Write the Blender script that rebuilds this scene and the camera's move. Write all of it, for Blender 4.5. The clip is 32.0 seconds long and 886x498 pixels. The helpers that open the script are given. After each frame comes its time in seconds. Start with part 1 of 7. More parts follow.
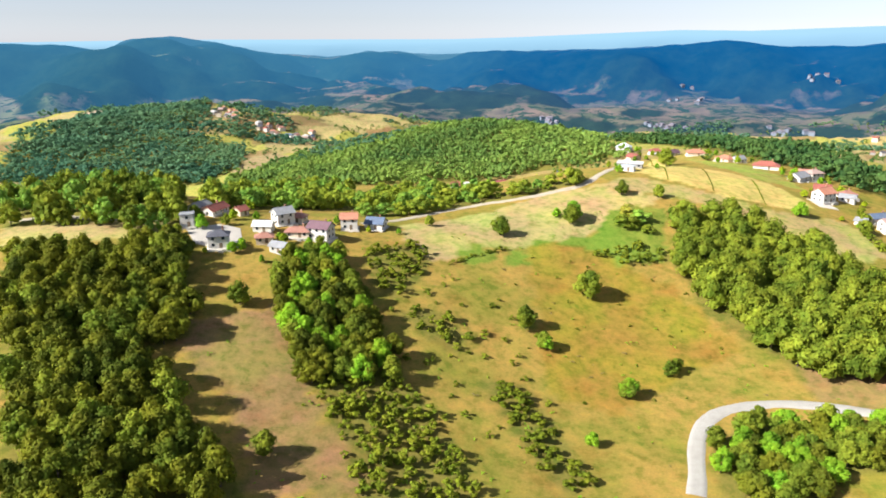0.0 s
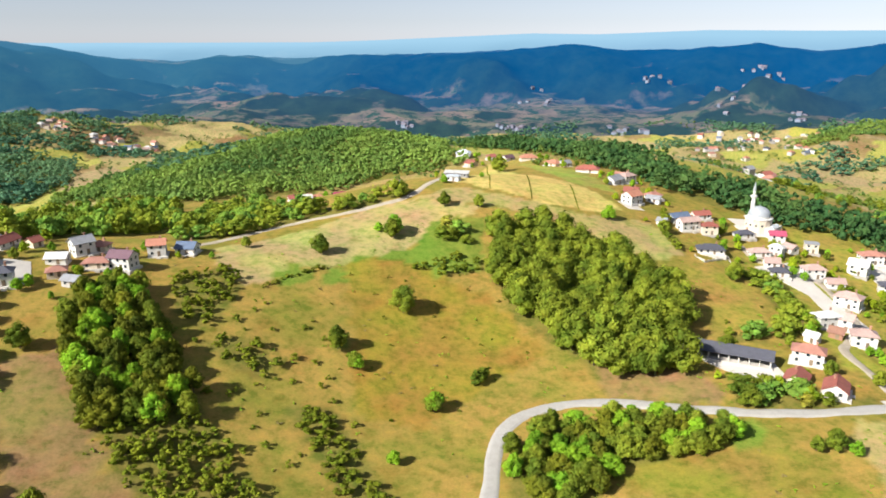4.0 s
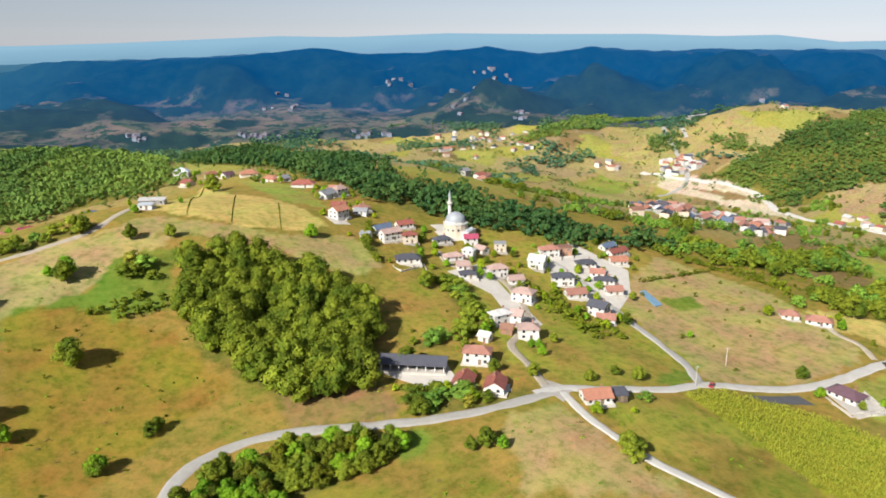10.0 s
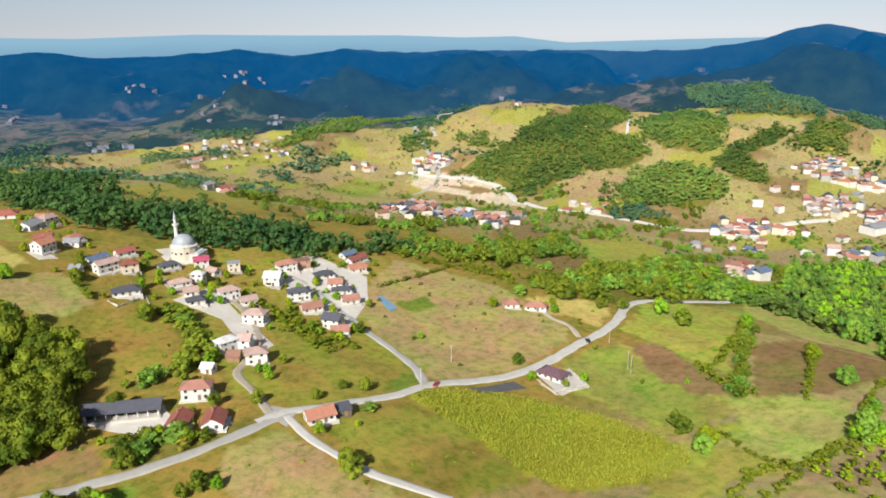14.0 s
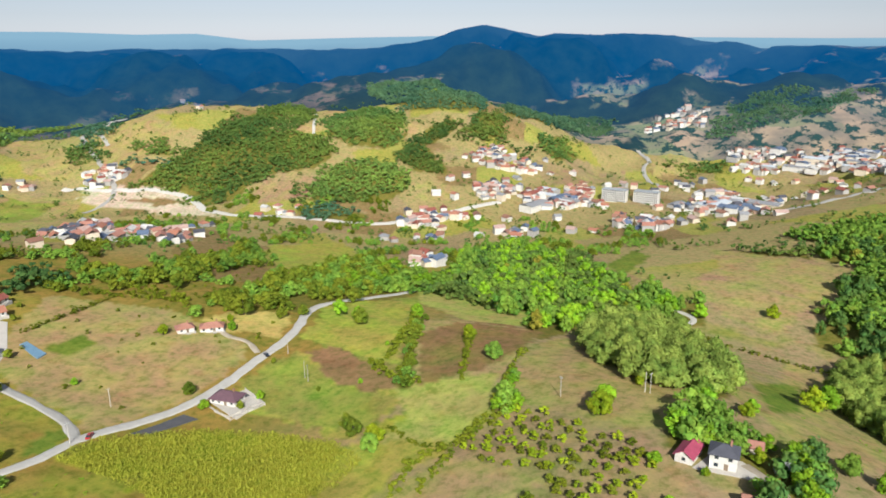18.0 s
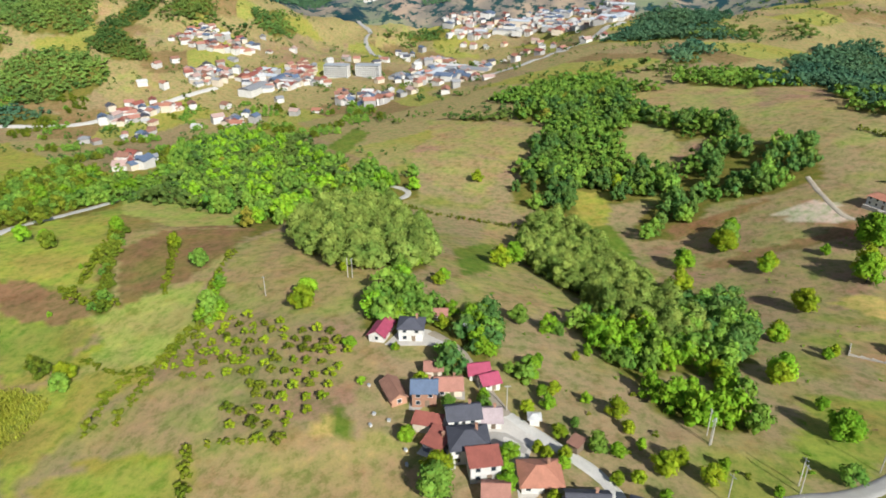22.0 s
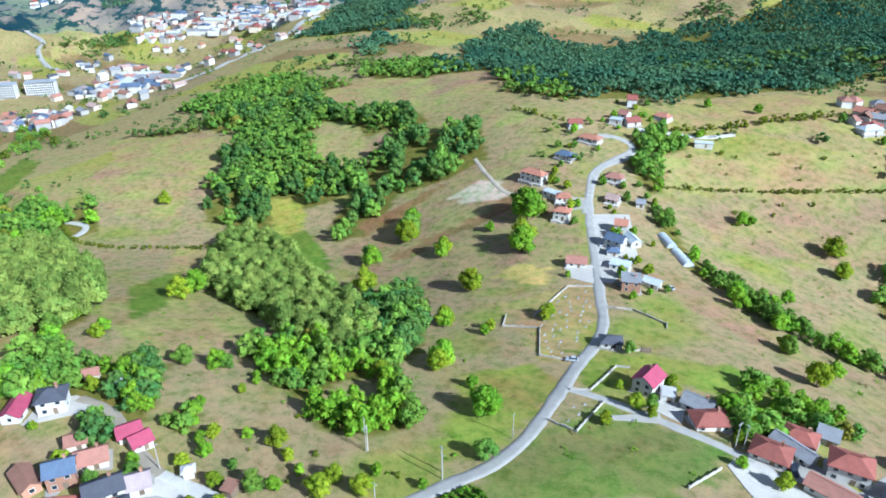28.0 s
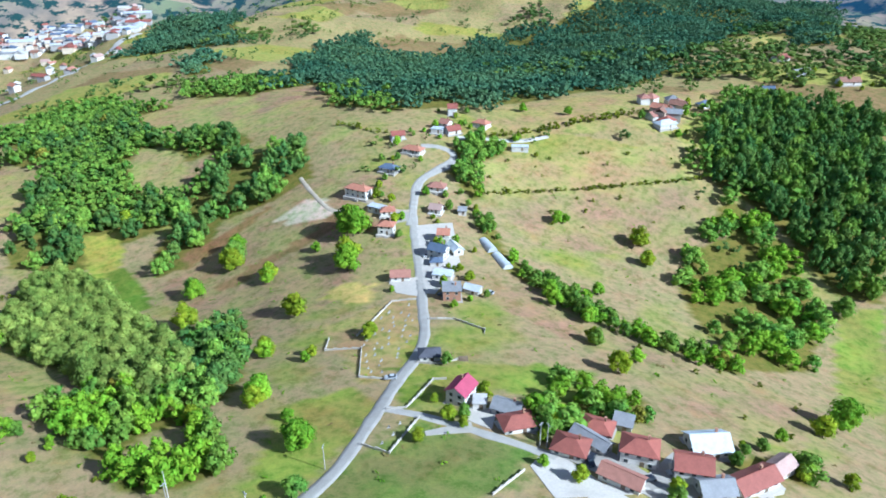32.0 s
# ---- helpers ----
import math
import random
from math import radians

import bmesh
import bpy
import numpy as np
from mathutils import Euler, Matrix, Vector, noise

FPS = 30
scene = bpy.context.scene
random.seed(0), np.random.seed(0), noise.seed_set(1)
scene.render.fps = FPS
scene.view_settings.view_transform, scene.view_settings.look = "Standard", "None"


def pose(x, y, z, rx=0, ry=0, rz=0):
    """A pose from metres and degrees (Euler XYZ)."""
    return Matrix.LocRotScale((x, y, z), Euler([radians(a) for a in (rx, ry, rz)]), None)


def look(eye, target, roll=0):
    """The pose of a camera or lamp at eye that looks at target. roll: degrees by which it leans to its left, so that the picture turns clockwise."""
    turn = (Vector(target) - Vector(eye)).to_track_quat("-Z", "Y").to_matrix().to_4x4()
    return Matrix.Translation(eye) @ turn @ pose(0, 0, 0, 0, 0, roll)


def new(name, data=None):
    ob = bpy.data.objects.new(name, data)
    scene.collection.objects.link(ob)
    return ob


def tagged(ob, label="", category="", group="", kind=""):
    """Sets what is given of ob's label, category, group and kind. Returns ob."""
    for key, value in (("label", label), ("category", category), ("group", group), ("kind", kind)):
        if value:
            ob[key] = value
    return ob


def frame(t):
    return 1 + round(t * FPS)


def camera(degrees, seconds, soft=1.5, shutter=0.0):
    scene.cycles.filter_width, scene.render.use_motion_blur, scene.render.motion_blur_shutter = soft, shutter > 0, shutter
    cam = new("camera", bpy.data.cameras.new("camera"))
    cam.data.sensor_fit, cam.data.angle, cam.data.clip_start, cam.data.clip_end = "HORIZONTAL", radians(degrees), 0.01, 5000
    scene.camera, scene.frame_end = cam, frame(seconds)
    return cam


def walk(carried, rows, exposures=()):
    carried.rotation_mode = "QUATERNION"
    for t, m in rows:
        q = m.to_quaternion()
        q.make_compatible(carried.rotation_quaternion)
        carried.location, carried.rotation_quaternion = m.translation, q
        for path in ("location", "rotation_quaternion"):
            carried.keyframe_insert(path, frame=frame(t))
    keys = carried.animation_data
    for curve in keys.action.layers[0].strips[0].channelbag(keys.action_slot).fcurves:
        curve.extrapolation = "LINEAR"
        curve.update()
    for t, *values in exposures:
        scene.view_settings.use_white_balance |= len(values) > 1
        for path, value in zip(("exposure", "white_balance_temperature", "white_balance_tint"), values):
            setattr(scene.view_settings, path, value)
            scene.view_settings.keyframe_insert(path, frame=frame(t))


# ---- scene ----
cam = camera(64.2, 32.0, soft=1.8)
METRES, EYE, TILT, LEAN, TURN = 190.0, 75.0, -16.2, 0.0, 0.0
ROWS = [
    (0.0, 0.0, 0.0, 0.0, 0.0, 0.0, -0.0),
    (0.5, 0.0154, -0.0007, 0.0041, -1.07, 0.0, 0.31),
    (1.0, 0.0306, -0.0017, 0.0077, -2.17, 0.03, 0.63),
    (1.5, 0.0464, -0.0028, 0.0118, -3.3, 0.03, 0.97),
    (2.0, 0.0617, -0.0041, 0.0155, -4.66, 0.03, 1.36),
    (2.5, 0.0766, -0.0061, 0.0188, -5.93, 0.01, 1.78),
    (3.0, 0.0919, -0.0081, 0.0225, -7.3, -0.02, 2.17),
    (3.5, 0.1085, -0.0108, 0.0263, -8.77, -0.07, 2.6),
    (5.5, 0.1695, -0.0246, 0.039, -14.32, -0.31, 4.23),
    (6.0, 0.1853, -0.0284, 0.042, -15.77, -0.41, 4.66),
    (6.5, 0.2018, -0.0335, 0.0455, -17.4, -0.54, 5.16),
    (7.0, 0.2171, -0.0383, 0.0482, -18.95, -0.67, 5.59),
    (7.5, 0.2325, -0.0428, 0.0511, -20.52, -0.84, 6.01),
    (8.0, 0.2478, -0.0484, 0.0535, -22.09, -1.0, 6.46),
    (8.5, 0.2619, -0.0537, 0.0558, -23.55, -1.16, 6.86),
    (9.0, 0.2772, -0.0598, 0.0575, -25.14, -1.34, 7.3),
    (9.5, 0.292, -0.0664, 0.0598, -26.78, -1.57, 7.76),
    (10.0, 0.3078, -0.0732, 0.0625, -28.58, -1.85, 8.21),
    (10.5, 0.3225, -0.0804, 0.0644, -30.33, -2.1, 8.65),
    (11.0, 0.3369, -0.0884, 0.0661, -32.1, -2.37, 9.09),
    (11.5, 0.3504, -0.0956, 0.0676, -33.74, -2.63, 9.52),
    (12.0, 0.3646, -0.1039, 0.069, -35.5, -2.92, 9.95),
    (12.5, 0.3786, -0.1124, 0.0704, -37.27, -3.22, 10.4),
    (13.0, 0.3929, -0.1213, 0.0718, -39.44, -3.63, 10.93),
    (13.5, 0.4079, -0.1323, 0.0729, -42.65, -4.26, 11.64),
    (14.0, 0.4214, -0.1427, 0.0738, -46.93, -5.15, 12.54),
    (14.5, 0.4333, -0.1529, 0.0749, -50.99, -6.07, 13.3),
    (15.0, 0.4459, -0.1634, 0.0753, -55.39, -7.12, 14.06),
    (15.5, 0.4577, -0.1749, 0.0756, -59.81, -8.25, 14.73),
    (17.5, 0.4978, -0.2237, 0.0751, -69.37, -10.87, 15.69),
    (18.0, 0.505, -0.2375, 0.075, -71.22, -11.4, 15.8),
    (18.5, 0.5134, -0.2508, 0.0736, -73.08, -11.93, 15.93),
    (19.0, 0.5209, -0.2652, 0.0736, -74.99, -12.5, 16.03),
    (19.5, 0.5276, -0.2794, 0.0727, -77.71, -13.48, 16.12),
    (20.0, 0.534, -0.295, 0.071, -81.02, -15.19, 16.28),
    (20.5, 0.5396, -0.3076, 0.0708, -84.14, -17.49, 16.25),
    (21.0, 0.5437, -0.3224, 0.0684, -87.42, -20.47, 16.34),
    (21.5, 0.5479, -0.3368, 0.0679, -90.46, -23.95, 16.32),
    (22.0, 0.5501, -0.3519, 0.0671, -93.19, -27.48, 16.33),
    (22.5, 0.5523, -0.3671, 0.0664, -95.91, -30.99, 16.25),
    (23.0, 0.5538, -0.3834, 0.0657, -98.78, -34.76, 16.13),
    (23.5, 0.5547, -0.3974, 0.0652, -101.25, -38.02, 15.99),
    (24.0, 0.555, -0.4126, 0.0639, -103.53, -41.41, 15.87),
    (24.5, 0.5555, -0.428, 0.0644, -105.01, -42.91, 15.76),
    (26.5, 0.5489, -0.4884, 0.0608, -111.26, -43.79, 15.29),
    (27.0, 0.5476, -0.5033, 0.0617, -112.78, -41.68, 15.08),
    (27.5, 0.5451, -0.5183, 0.0617, -114.28, -37.7, 14.84),
    (28.0, 0.5405, -0.5312, 0.0597, -115.82, -34.38, 14.58),
    (28.5, 0.5359, -0.5437, 0.0581, -117.44, -34.4, 14.37),
    (29.0, 0.5314, -0.5572, 0.0578, -119.06, -34.78, 14.15),
    (29.5, 0.527, -0.5697, 0.0573, -120.61, -35.14, 13.95),
    (30.0, 0.5221, -0.5831, 0.0569, -122.37, -35.54, 13.7),
    (30.5, 0.5172, -0.5957, 0.0566, -123.99, -35.91, 13.46),
    (31.0, 0.512, -0.6078, 0.0567, -125.53, -36.26, 13.22),
    (31.5, 0.5065, -0.6197, 0.0567, -126.83, -36.55, 13.02),
    (32.0, 0.5007, -0.6315, 0.0567, -128.12, -36.84, 12.8),
]
EXPOSURES = [(0.0, 1.25, 6250, 10), (6.0, 0.86, 6250, 10), (13.0, 0.60, 6250, 9), (16.5, 0.56, 6150, 8), (19.0, 0.52, 6100, 8), (22.5, 0.50, 5900, 7), (24.5, 0.54, 5300, 5), (27.0, 0.76, 4950, 4), (28.5, 0.86, 4850, 5), (32.0, 0.84, 4850, 5)]
walk(cam, [(t, pose(0, 0, EYE, TILT, LEAN, TURN) @ pose(METRES * x, METRES * y, METRES * z, 90 + pitch, roll, yaw)) for t, x, y, z, yaw, pitch, roll in ROWS],
     exposures=EXPOSURES)

# ---- sun and sky ----
SUN_FROM = Vector((-0.92, -0.40, 0.0)).normalized()
SUN_HEIGHT = radians(35)
world = bpy.data.worlds.new("sky")
scene.world = world
world.use_nodes = True
wn, wl = world.node_tree.nodes, world.node_tree.links
sky = wn.new("ShaderNodeTexSky")
sky.sky_type, sky.sun_disc = "NISHITA", False
sky.sun_elevation, sky.sun_rotation = SUN_HEIGHT, math.atan2(SUN_FROM.x, SUN_FROM.y)
sky.altitude, sky.air_density, sky.dust_density, sky.ozone_density = 400, 1.2, 0.2, 1.5
milky = wn.new("ShaderNodeHueSaturation")
milky.inputs["Saturation"].default_value = 0.4
tinge = wn.new("ShaderNodeMix")
tinge.data_type, tinge.blend_type = "RGBA", "MULTIPLY"
tinge.inputs[0].default_value = 1.0
tinge.inputs[7].default_value = (0.90, 0.96, 1.13, 1)
wl.new(sky.outputs["Color"], milky.inputs["Color"])
wl.new(milky.outputs["Color"], tinge.inputs[6])
wl.new(tinge.outputs[2], wn["Background"].inputs["Color"])
wn["Background"].inputs["Strength"].default_value = 0.049
lamp = bpy.data.lights.new("sun", "SUN")
lamp.energy, lamp.angle, lamp.color = 4.8, radians(0.8), (1.0, 0.95, 0.86)
sun = new("sun", lamp)
sun_way = Vector((SUN_FROM.x * math.cos(SUN_HEIGHT), SUN_FROM.y * math.cos(SUN_HEIGHT), math.sin(SUN_HEIGHT)))
sun.matrix_world = look(sun_way * 900, (0, 0, 0))

# ---- materials ----
def nodes_of(name):
    m = bpy.data.materials.new(name)
    m.use_nodes = True
    t = m.node_tree
    return m, t.nodes, t.links, t.nodes["Principled BSDF"]


def noise_node(n, l, where, scale, detail=3.0, rough=0.6):
    t = n.new("ShaderNodeTexNoise")
    t.inputs["Scale"].default_value, t.inputs["Detail"].default_value, t.inputs["Roughness"].default_value = scale, detail, rough
    l.new(where, t.inputs["Vector"])
    return t.outputs["Fac"]


def ramp_node(n, l, fac, lo, hi, a=0.0, b=1.0):
    r = n.new("ShaderNodeMapRange")
    r.inputs["From Min"].default_value, r.inputs["From Max"].default_value = lo, hi
    r.inputs["To Min"].default_value, r.inputs["To Max"].default_value = a, b
    l.new(fac, r.inputs["Value"])
    return r.outputs["Result"]


def mix_node(n, l, fac, a, b, mode="MIX"):
    m = n.new("ShaderNodeMix")
    m.data_type, m.blend_type = "RGBA", mode
    for socket, value in ((m.inputs[0], fac), (m.inputs[6], a), (m.inputs[7], b)):
        if isinstance(value, (int, float)):
            socket.default_value = value
        elif isinstance(value, tuple):
            socket.default_value = (*value, 1.0) if len(value) == 3 else value
        else:
            l.new(value, socket)
    return m.outputs[2]


def bump_node(n, l, p, fac, strength, distance):
    b = n.new("ShaderNodeBump")
    b.inputs["Strength"].default_value, b.inputs["Distance"].default_value = strength, distance
    l.new(fac, b.inputs["Height"])
    l.new(b.outputs["Normal"], p.inputs["Normal"])


def surface(name, colour, second=None, rough=0.85, coarse=0.12, fine=2.5, bump=0.3, relief=0.05, metal=0.0, own=0.25):
    """Two-scale varied surface; own is how far one thing's tone may differ from the next."""
    m, n, l, p = nodes_of(name)
    g = n.new("ShaderNodeNewGeometry").outputs["Position"]
    second = second or tuple(c * 0.62 for c in colour)
    big, small = noise_node(n, l, g, coarse), noise_node(n, l, g, fine, 5.0)
    c = mix_node(n, l, ramp_node(n, l, big, 0.35, 0.7), colour, second)
    c = mix_node(n, l, ramp_node(n, l, small, 0.3, 0.75, 0.0, 0.55), c, tuple(x * 0.7 for x in second))
    info = n.new("ShaderNodeObjectInfo").outputs["Random"]
    hsv = n.new("ShaderNodeHueSaturation")
    l.new(ramp_node(n, l, info, 0, 1, 1 - own, 1 + own), hsv.inputs["Value"])
    l.new(c, hsv.inputs["Color"])
    l.new(hsv.outputs["Color"], p.inputs["Base Color"])
    p.inputs["Roughness"].default_value, p.inputs["Metallic"].default_value = rough, metal
    bump_node(n, l, p, small, bump, relief)
    return m


def leafage(name, colour, second, tree=0.09):
    """Leaves: tones shift from tree to tree and from leaf to leaf, and some light comes through them."""
    m, n, l, p = nodes_of(name)
    geo = n.new("ShaderNodeNewGeometry")
    big = noise_node(n, l, geo.outputs["Position"], tree, 2.0)
    c = mix_node(n, l, ramp_node(n, l, big, 0.36, 0.66), colour, second)
    mid = noise_node(n, l, geo.outputs["Position"], 0.7, 2.0)
    hsv = n.new("ShaderNodeHueSaturation")
    l.new(ramp_node(n, l, mid, 0.3, 0.7, 0.8, 1.2), hsv.inputs["Value"])
    l.new(c, hsv.inputs["Color"])
    leaf = n.new("ShaderNodeHueSaturation")
    l.new(ramp_node(n, l, geo.outputs["Random Per Island"], 0, 1, 0.84, 1.18), leaf.inputs["Value"])
    l.new(ramp_node(n, l, geo.outputs["Random Per Island"], 0, 1, 0.485, 0.51), leaf.inputs["Hue"])
    l.new(hsv.outputs["Color"], leaf.inputs["Color"])
    own = n.new("ShaderNodeHueSaturation")
    l.new(ramp_node(n, l, n.new("ShaderNodeObjectInfo").outputs["Random"], 0, 1, 0.8, 1.25), own.inputs["Value"])
    l.new(leaf.outputs["Color"], own.inputs["Color"])
    l.new(own.outputs["Color"], p.inputs["Base Color"])
    p.inputs["Roughness"].default_value = 0.7
    p.inputs["Specular IOR Level"].default_value = 0.06
    through_leaf = n.new("ShaderNodeBsdfTranslucent")
    l.new(own.outputs["Color"], through_leaf.inputs["Color"])
    blend = n.new("ShaderNodeMixShader")
    blend.inputs[0].default_value = 0.22
    l.new(p.outputs[0], blend.inputs[1])
    l.new(through_leaf.outputs[0], blend.inputs[2])
    l.new(blend.outputs[0], n["Material Output"].inputs["Surface"])
    return m


def ground_material():
    m, n, l, p = nodes_of("meadow_ground")
    g = n.new("ShaderNodeNewGeometry").outputs["Position"]
    cover = n.new("ShaderNodeAttribute")
    cover.attribute_name = "cover"
    c = cover.outputs["Color"]
    patch = noise_node(n, l, g, 0.035, 4.0, 0.65)
    tuft = noise_node(n, l, g, 0.25, 5.0, 0.7)
    blade = noise_node(n, l, g, 1.6, 4.0, 0.7)
    c = mix_node(n, l, ramp_node(n, l, patch, 0.52, 0.72, 0.0, 0.25), c, mix_node(n, l, 1.0, c, (0.62, 0.95, 0.5), "MULTIPLY"))
    sward = noise_node(n, l, g, 0.09, 5.0, 0.7)
    c = mix_node(n, l, ramp_node(n, l, sward, 0.51, 0.63, 0.0, 0.38), c, mix_node(n, l, 1.0, c, (0.60, 0.98, 0.55), "MULTIPLY"))
    c = mix_node(n, l, ramp_node(n, l, sward, 0.46, 0.36, 0.0, 0.4), c, mix_node(n, l, 1.0, c, (0.86, 0.66, 0.62), "MULTIPLY"))
    c = mix_node(n, l, ramp_node(n, l, tuft, 0.48, 0.64, 0.0, 0.75), c, mix_node(n, l, 1.0, c, (0.47, 0.68, 0.38), "MULTIPLY"))
    c = mix_node(n, l, ramp_node(n, l, tuft, 0.45, 0.32, 0.0, 0.55), c, mix_node(n, l, 1.0, c, (1.38, 1.24, 1.15), "MULTIPLY"))
    c = mix_node(n, l, ramp_node(n, l, blade, 0.4, 0.75, 0.0, 0.5), c, mix_node(n, l, 1.0, c, (0.6, 0.62, 0.6), "MULTIPLY"))
    l.new(c, p.inputs["Base Color"])
    p.inputs["Roughness"].default_value = 0.95
    p.inputs["Specular IOR Level"].default_value = 0.1
    bump_node(n, l, p, tuft, 0.5, 0.5)
    return m


def distance_material():
    """Far hills, with blue aerial haze painted in as emission that thickens with distance."""
    m, n, l, p = nodes_of("hazy_hills")
    g = n.new("ShaderNodeNewGeometry").outputs["Position"]
    # woods on the upper slopes, plots with hedges lower down
    split = n.new("ShaderNodeSeparateXYZ")
    l.new(g, split.inputs[0])
    rise = n.new("ShaderNodeMath")
    rise.operation = "MULTIPLY_ADD"
    rise.inputs[1].default_value = 0.0016
    l.new(split.outputs["Z"], rise.inputs[0])
    # the south-eastern hills are mostly farmed, the northern ones wooded
    compass = n.new("ShaderNodeMath")
    compass.operation = "SUBTRACT"
    l.new(split.outputs["X"], compass.inputs[0])
    l.new(split.outputs["Y"], compass.inputs[1])
    farmed = n.new("ShaderNodeMath")
    l.new(noise_node(n, l, g, 0.0046, 6.0, 0.60), farmed.inputs[0])
    l.new(ramp_node(n, l, compass.outputs[0], 900, 1600, 0.0, -0.10), farmed.inputs[1])
    plain = n.new("ShaderNodeMath")
    l.new(farmed.outputs[0], plain.inputs[0])
    l.new(ramp_node(n, l, compass.outputs[0], -1900, -2700, 0.0, -0.03), plain.inputs[1])
    # plots lie on gentle ground, woods on the steep
    tilt = n.new("ShaderNodeSeparateXYZ")
    l.new(n.new("ShaderNodeNewGeometry").outputs["Normal"], tilt.inputs[0])
    gentle = n.new("ShaderNodeMath")
    l.new(plain.outputs[0], gentle.inputs[0])
    l.new(ramp_node(n, l, tilt.outputs["Z"], 0.945, 0.995, 0.10, -0.06), gentle.inputs[1])
    l.new(gentle.outputs[0], rise.inputs[2])
    plot = n.new("ShaderNodeTexVoronoi")
    plot.inputs["Scale"].default_value = 0.0135
    l.new(g, plot.inputs["Vector"])
    meadow = mix_node(n, l, ramp_node(n, l, plot.outputs["Color"], 0.2, 0.8), (0.215, 0.150, 0.110), (0.095, 0.115, 0.055))
    meadow = mix_node(n, l, ramp_node(n, l, noise_node(n, l, g, 0.012, 4.0), 0.42, 0.62), meadow, (0.105, 0.085, 0.070))
    # plot colour brightened north-west and south-east, painting sunlight outside the northern cloud shade
    meadow = mix_node(n, l, ramp_node(n, l, compass.outputs[0], -1900, -2600), meadow, mix_node(n, l, 1.0, meadow, (1.5, 1.5, 1.4), "MULTIPLY"))
    meadow = mix_node(n, l, ramp_node(n, l, compass.outputs[0], 900, 1500), meadow, mix_node(n, l, 1.0, meadow, (2.1, 2.1, 1.8), "MULTIPLY"))
    hedge = noise_node(n, l, g, 0.034, 4.0, 0.7)
    meadow = mix_node(n, l, ramp_node(n, l, hedge, 0.515, 0.56), meadow, (0.020, 0.050, 0.026))
    canopy = mix_node(n, l, ramp_node(n, l, noise_node(n, l, g, 0.02, 6.0, 0.7), 0.35, 0.68), (0.004, 0.018, 0.016), (0.018, 0.040, 0.024))
    c = mix_node(n, l, ramp_node(n, l, rise.outputs[0], 0.455, 0.375), canopy, meadow)
    l.new(c, p.inputs["Base Color"])
    p.inputs["Roughness"].default_value = 1.0
    p.inputs["Specular IOR Level"].default_value = 0.0
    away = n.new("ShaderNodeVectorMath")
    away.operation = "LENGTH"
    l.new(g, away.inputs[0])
    # painted haze: grey-blue close by, deep blue beyond, pale at the back
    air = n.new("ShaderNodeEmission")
    haze_colour = mix_node(n, l, ramp_node(n, l, away.outputs["Value"], 1450, 2150), (0.062, 0.118, 0.190), (0.002, 0.080, 0.235))
    # haze painted paler to the north-west, as if the sun reached it
    haze_colour = mix_node(n, l, ramp_node(n, l, compass.outputs[0], -1900, -2700), haze_colour, (0.030, 0.125, 0.225))
    haze_colour = mix_node(n, l, ramp_node(n, l, away.outputs["Value"], 2500, 4200), haze_colour, (0.200, 0.330, 0.420))
    l.new(haze_colour, air.inputs["Color"])
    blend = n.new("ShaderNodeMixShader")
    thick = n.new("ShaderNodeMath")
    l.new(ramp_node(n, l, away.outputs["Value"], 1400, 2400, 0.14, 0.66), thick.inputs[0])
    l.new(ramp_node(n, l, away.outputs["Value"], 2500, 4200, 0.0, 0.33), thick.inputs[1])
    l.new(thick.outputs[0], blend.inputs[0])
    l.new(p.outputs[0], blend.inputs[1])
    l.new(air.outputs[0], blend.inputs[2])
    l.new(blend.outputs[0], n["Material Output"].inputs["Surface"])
    bump_node(n, l, p, noise_node(n, l, g, 0.02, 6.0), 0.5, 8.0)
    return m


def glass_material():
    m, n, l, p = nodes_of("window_glass")
    p.inputs["Base Color"].default_value = (0.03, 0.04, 0.05, 1)
    p.inputs["Roughness"].default_value = 0.08
    p.inputs["Specular IOR Level"].default_value = 0.8
    return m


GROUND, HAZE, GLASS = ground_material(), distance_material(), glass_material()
ASPHALT = surface("worn_asphalt", (0.54, 0.51, 0.46), (0.45, 0.42, 0.375), 0.9, 0.3, 3.0)
TARMAC = surface("new_tarmac", (0.095, 0.09, 0.095), (0.07, 0.07, 0.075), 0.9, 0.3, 3.0)
GRAVEL = surface("pale_gravel", (0.43, 0.37, 0.285), (0.34, 0.28, 0.205), 0.95, 0.25, 3.0, 0.6)
CONCRETE = surface("pale_concrete", (0.53, 0.485, 0.425), (0.45, 0.41, 0.36), 0.9, 0.2, 2.0)
BARK = surface("bark", (0.10, 0.075, 0.05), (0.06, 0.045, 0.03), 0.95, 0.8, 6.0)
WHITE = surface("white_render", (0.72, 0.69, 0.64), (0.58, 0.55, 0.50), 0.9, 0.4, 3.0, 0.15, own=0.08)
METAL_GREY = surface("zinc_sheet", (0.42, 0.44, 0.46), (0.33, 0.35, 0.37), 0.5, 0.5, 3.0, 0.2, own=0.1)
WOOD = surface("weathered_wood", (0.24, 0.17, 0.11), (0.16, 0.12, 0.08), 0.9, 0.8, 5.0)
TIMBER_FRAME = surface("painted_frame", (0.68, 0.66, 0.62), (0.5, 0.48, 0.45), 0.6, 0.8, 5.0, 0.1)
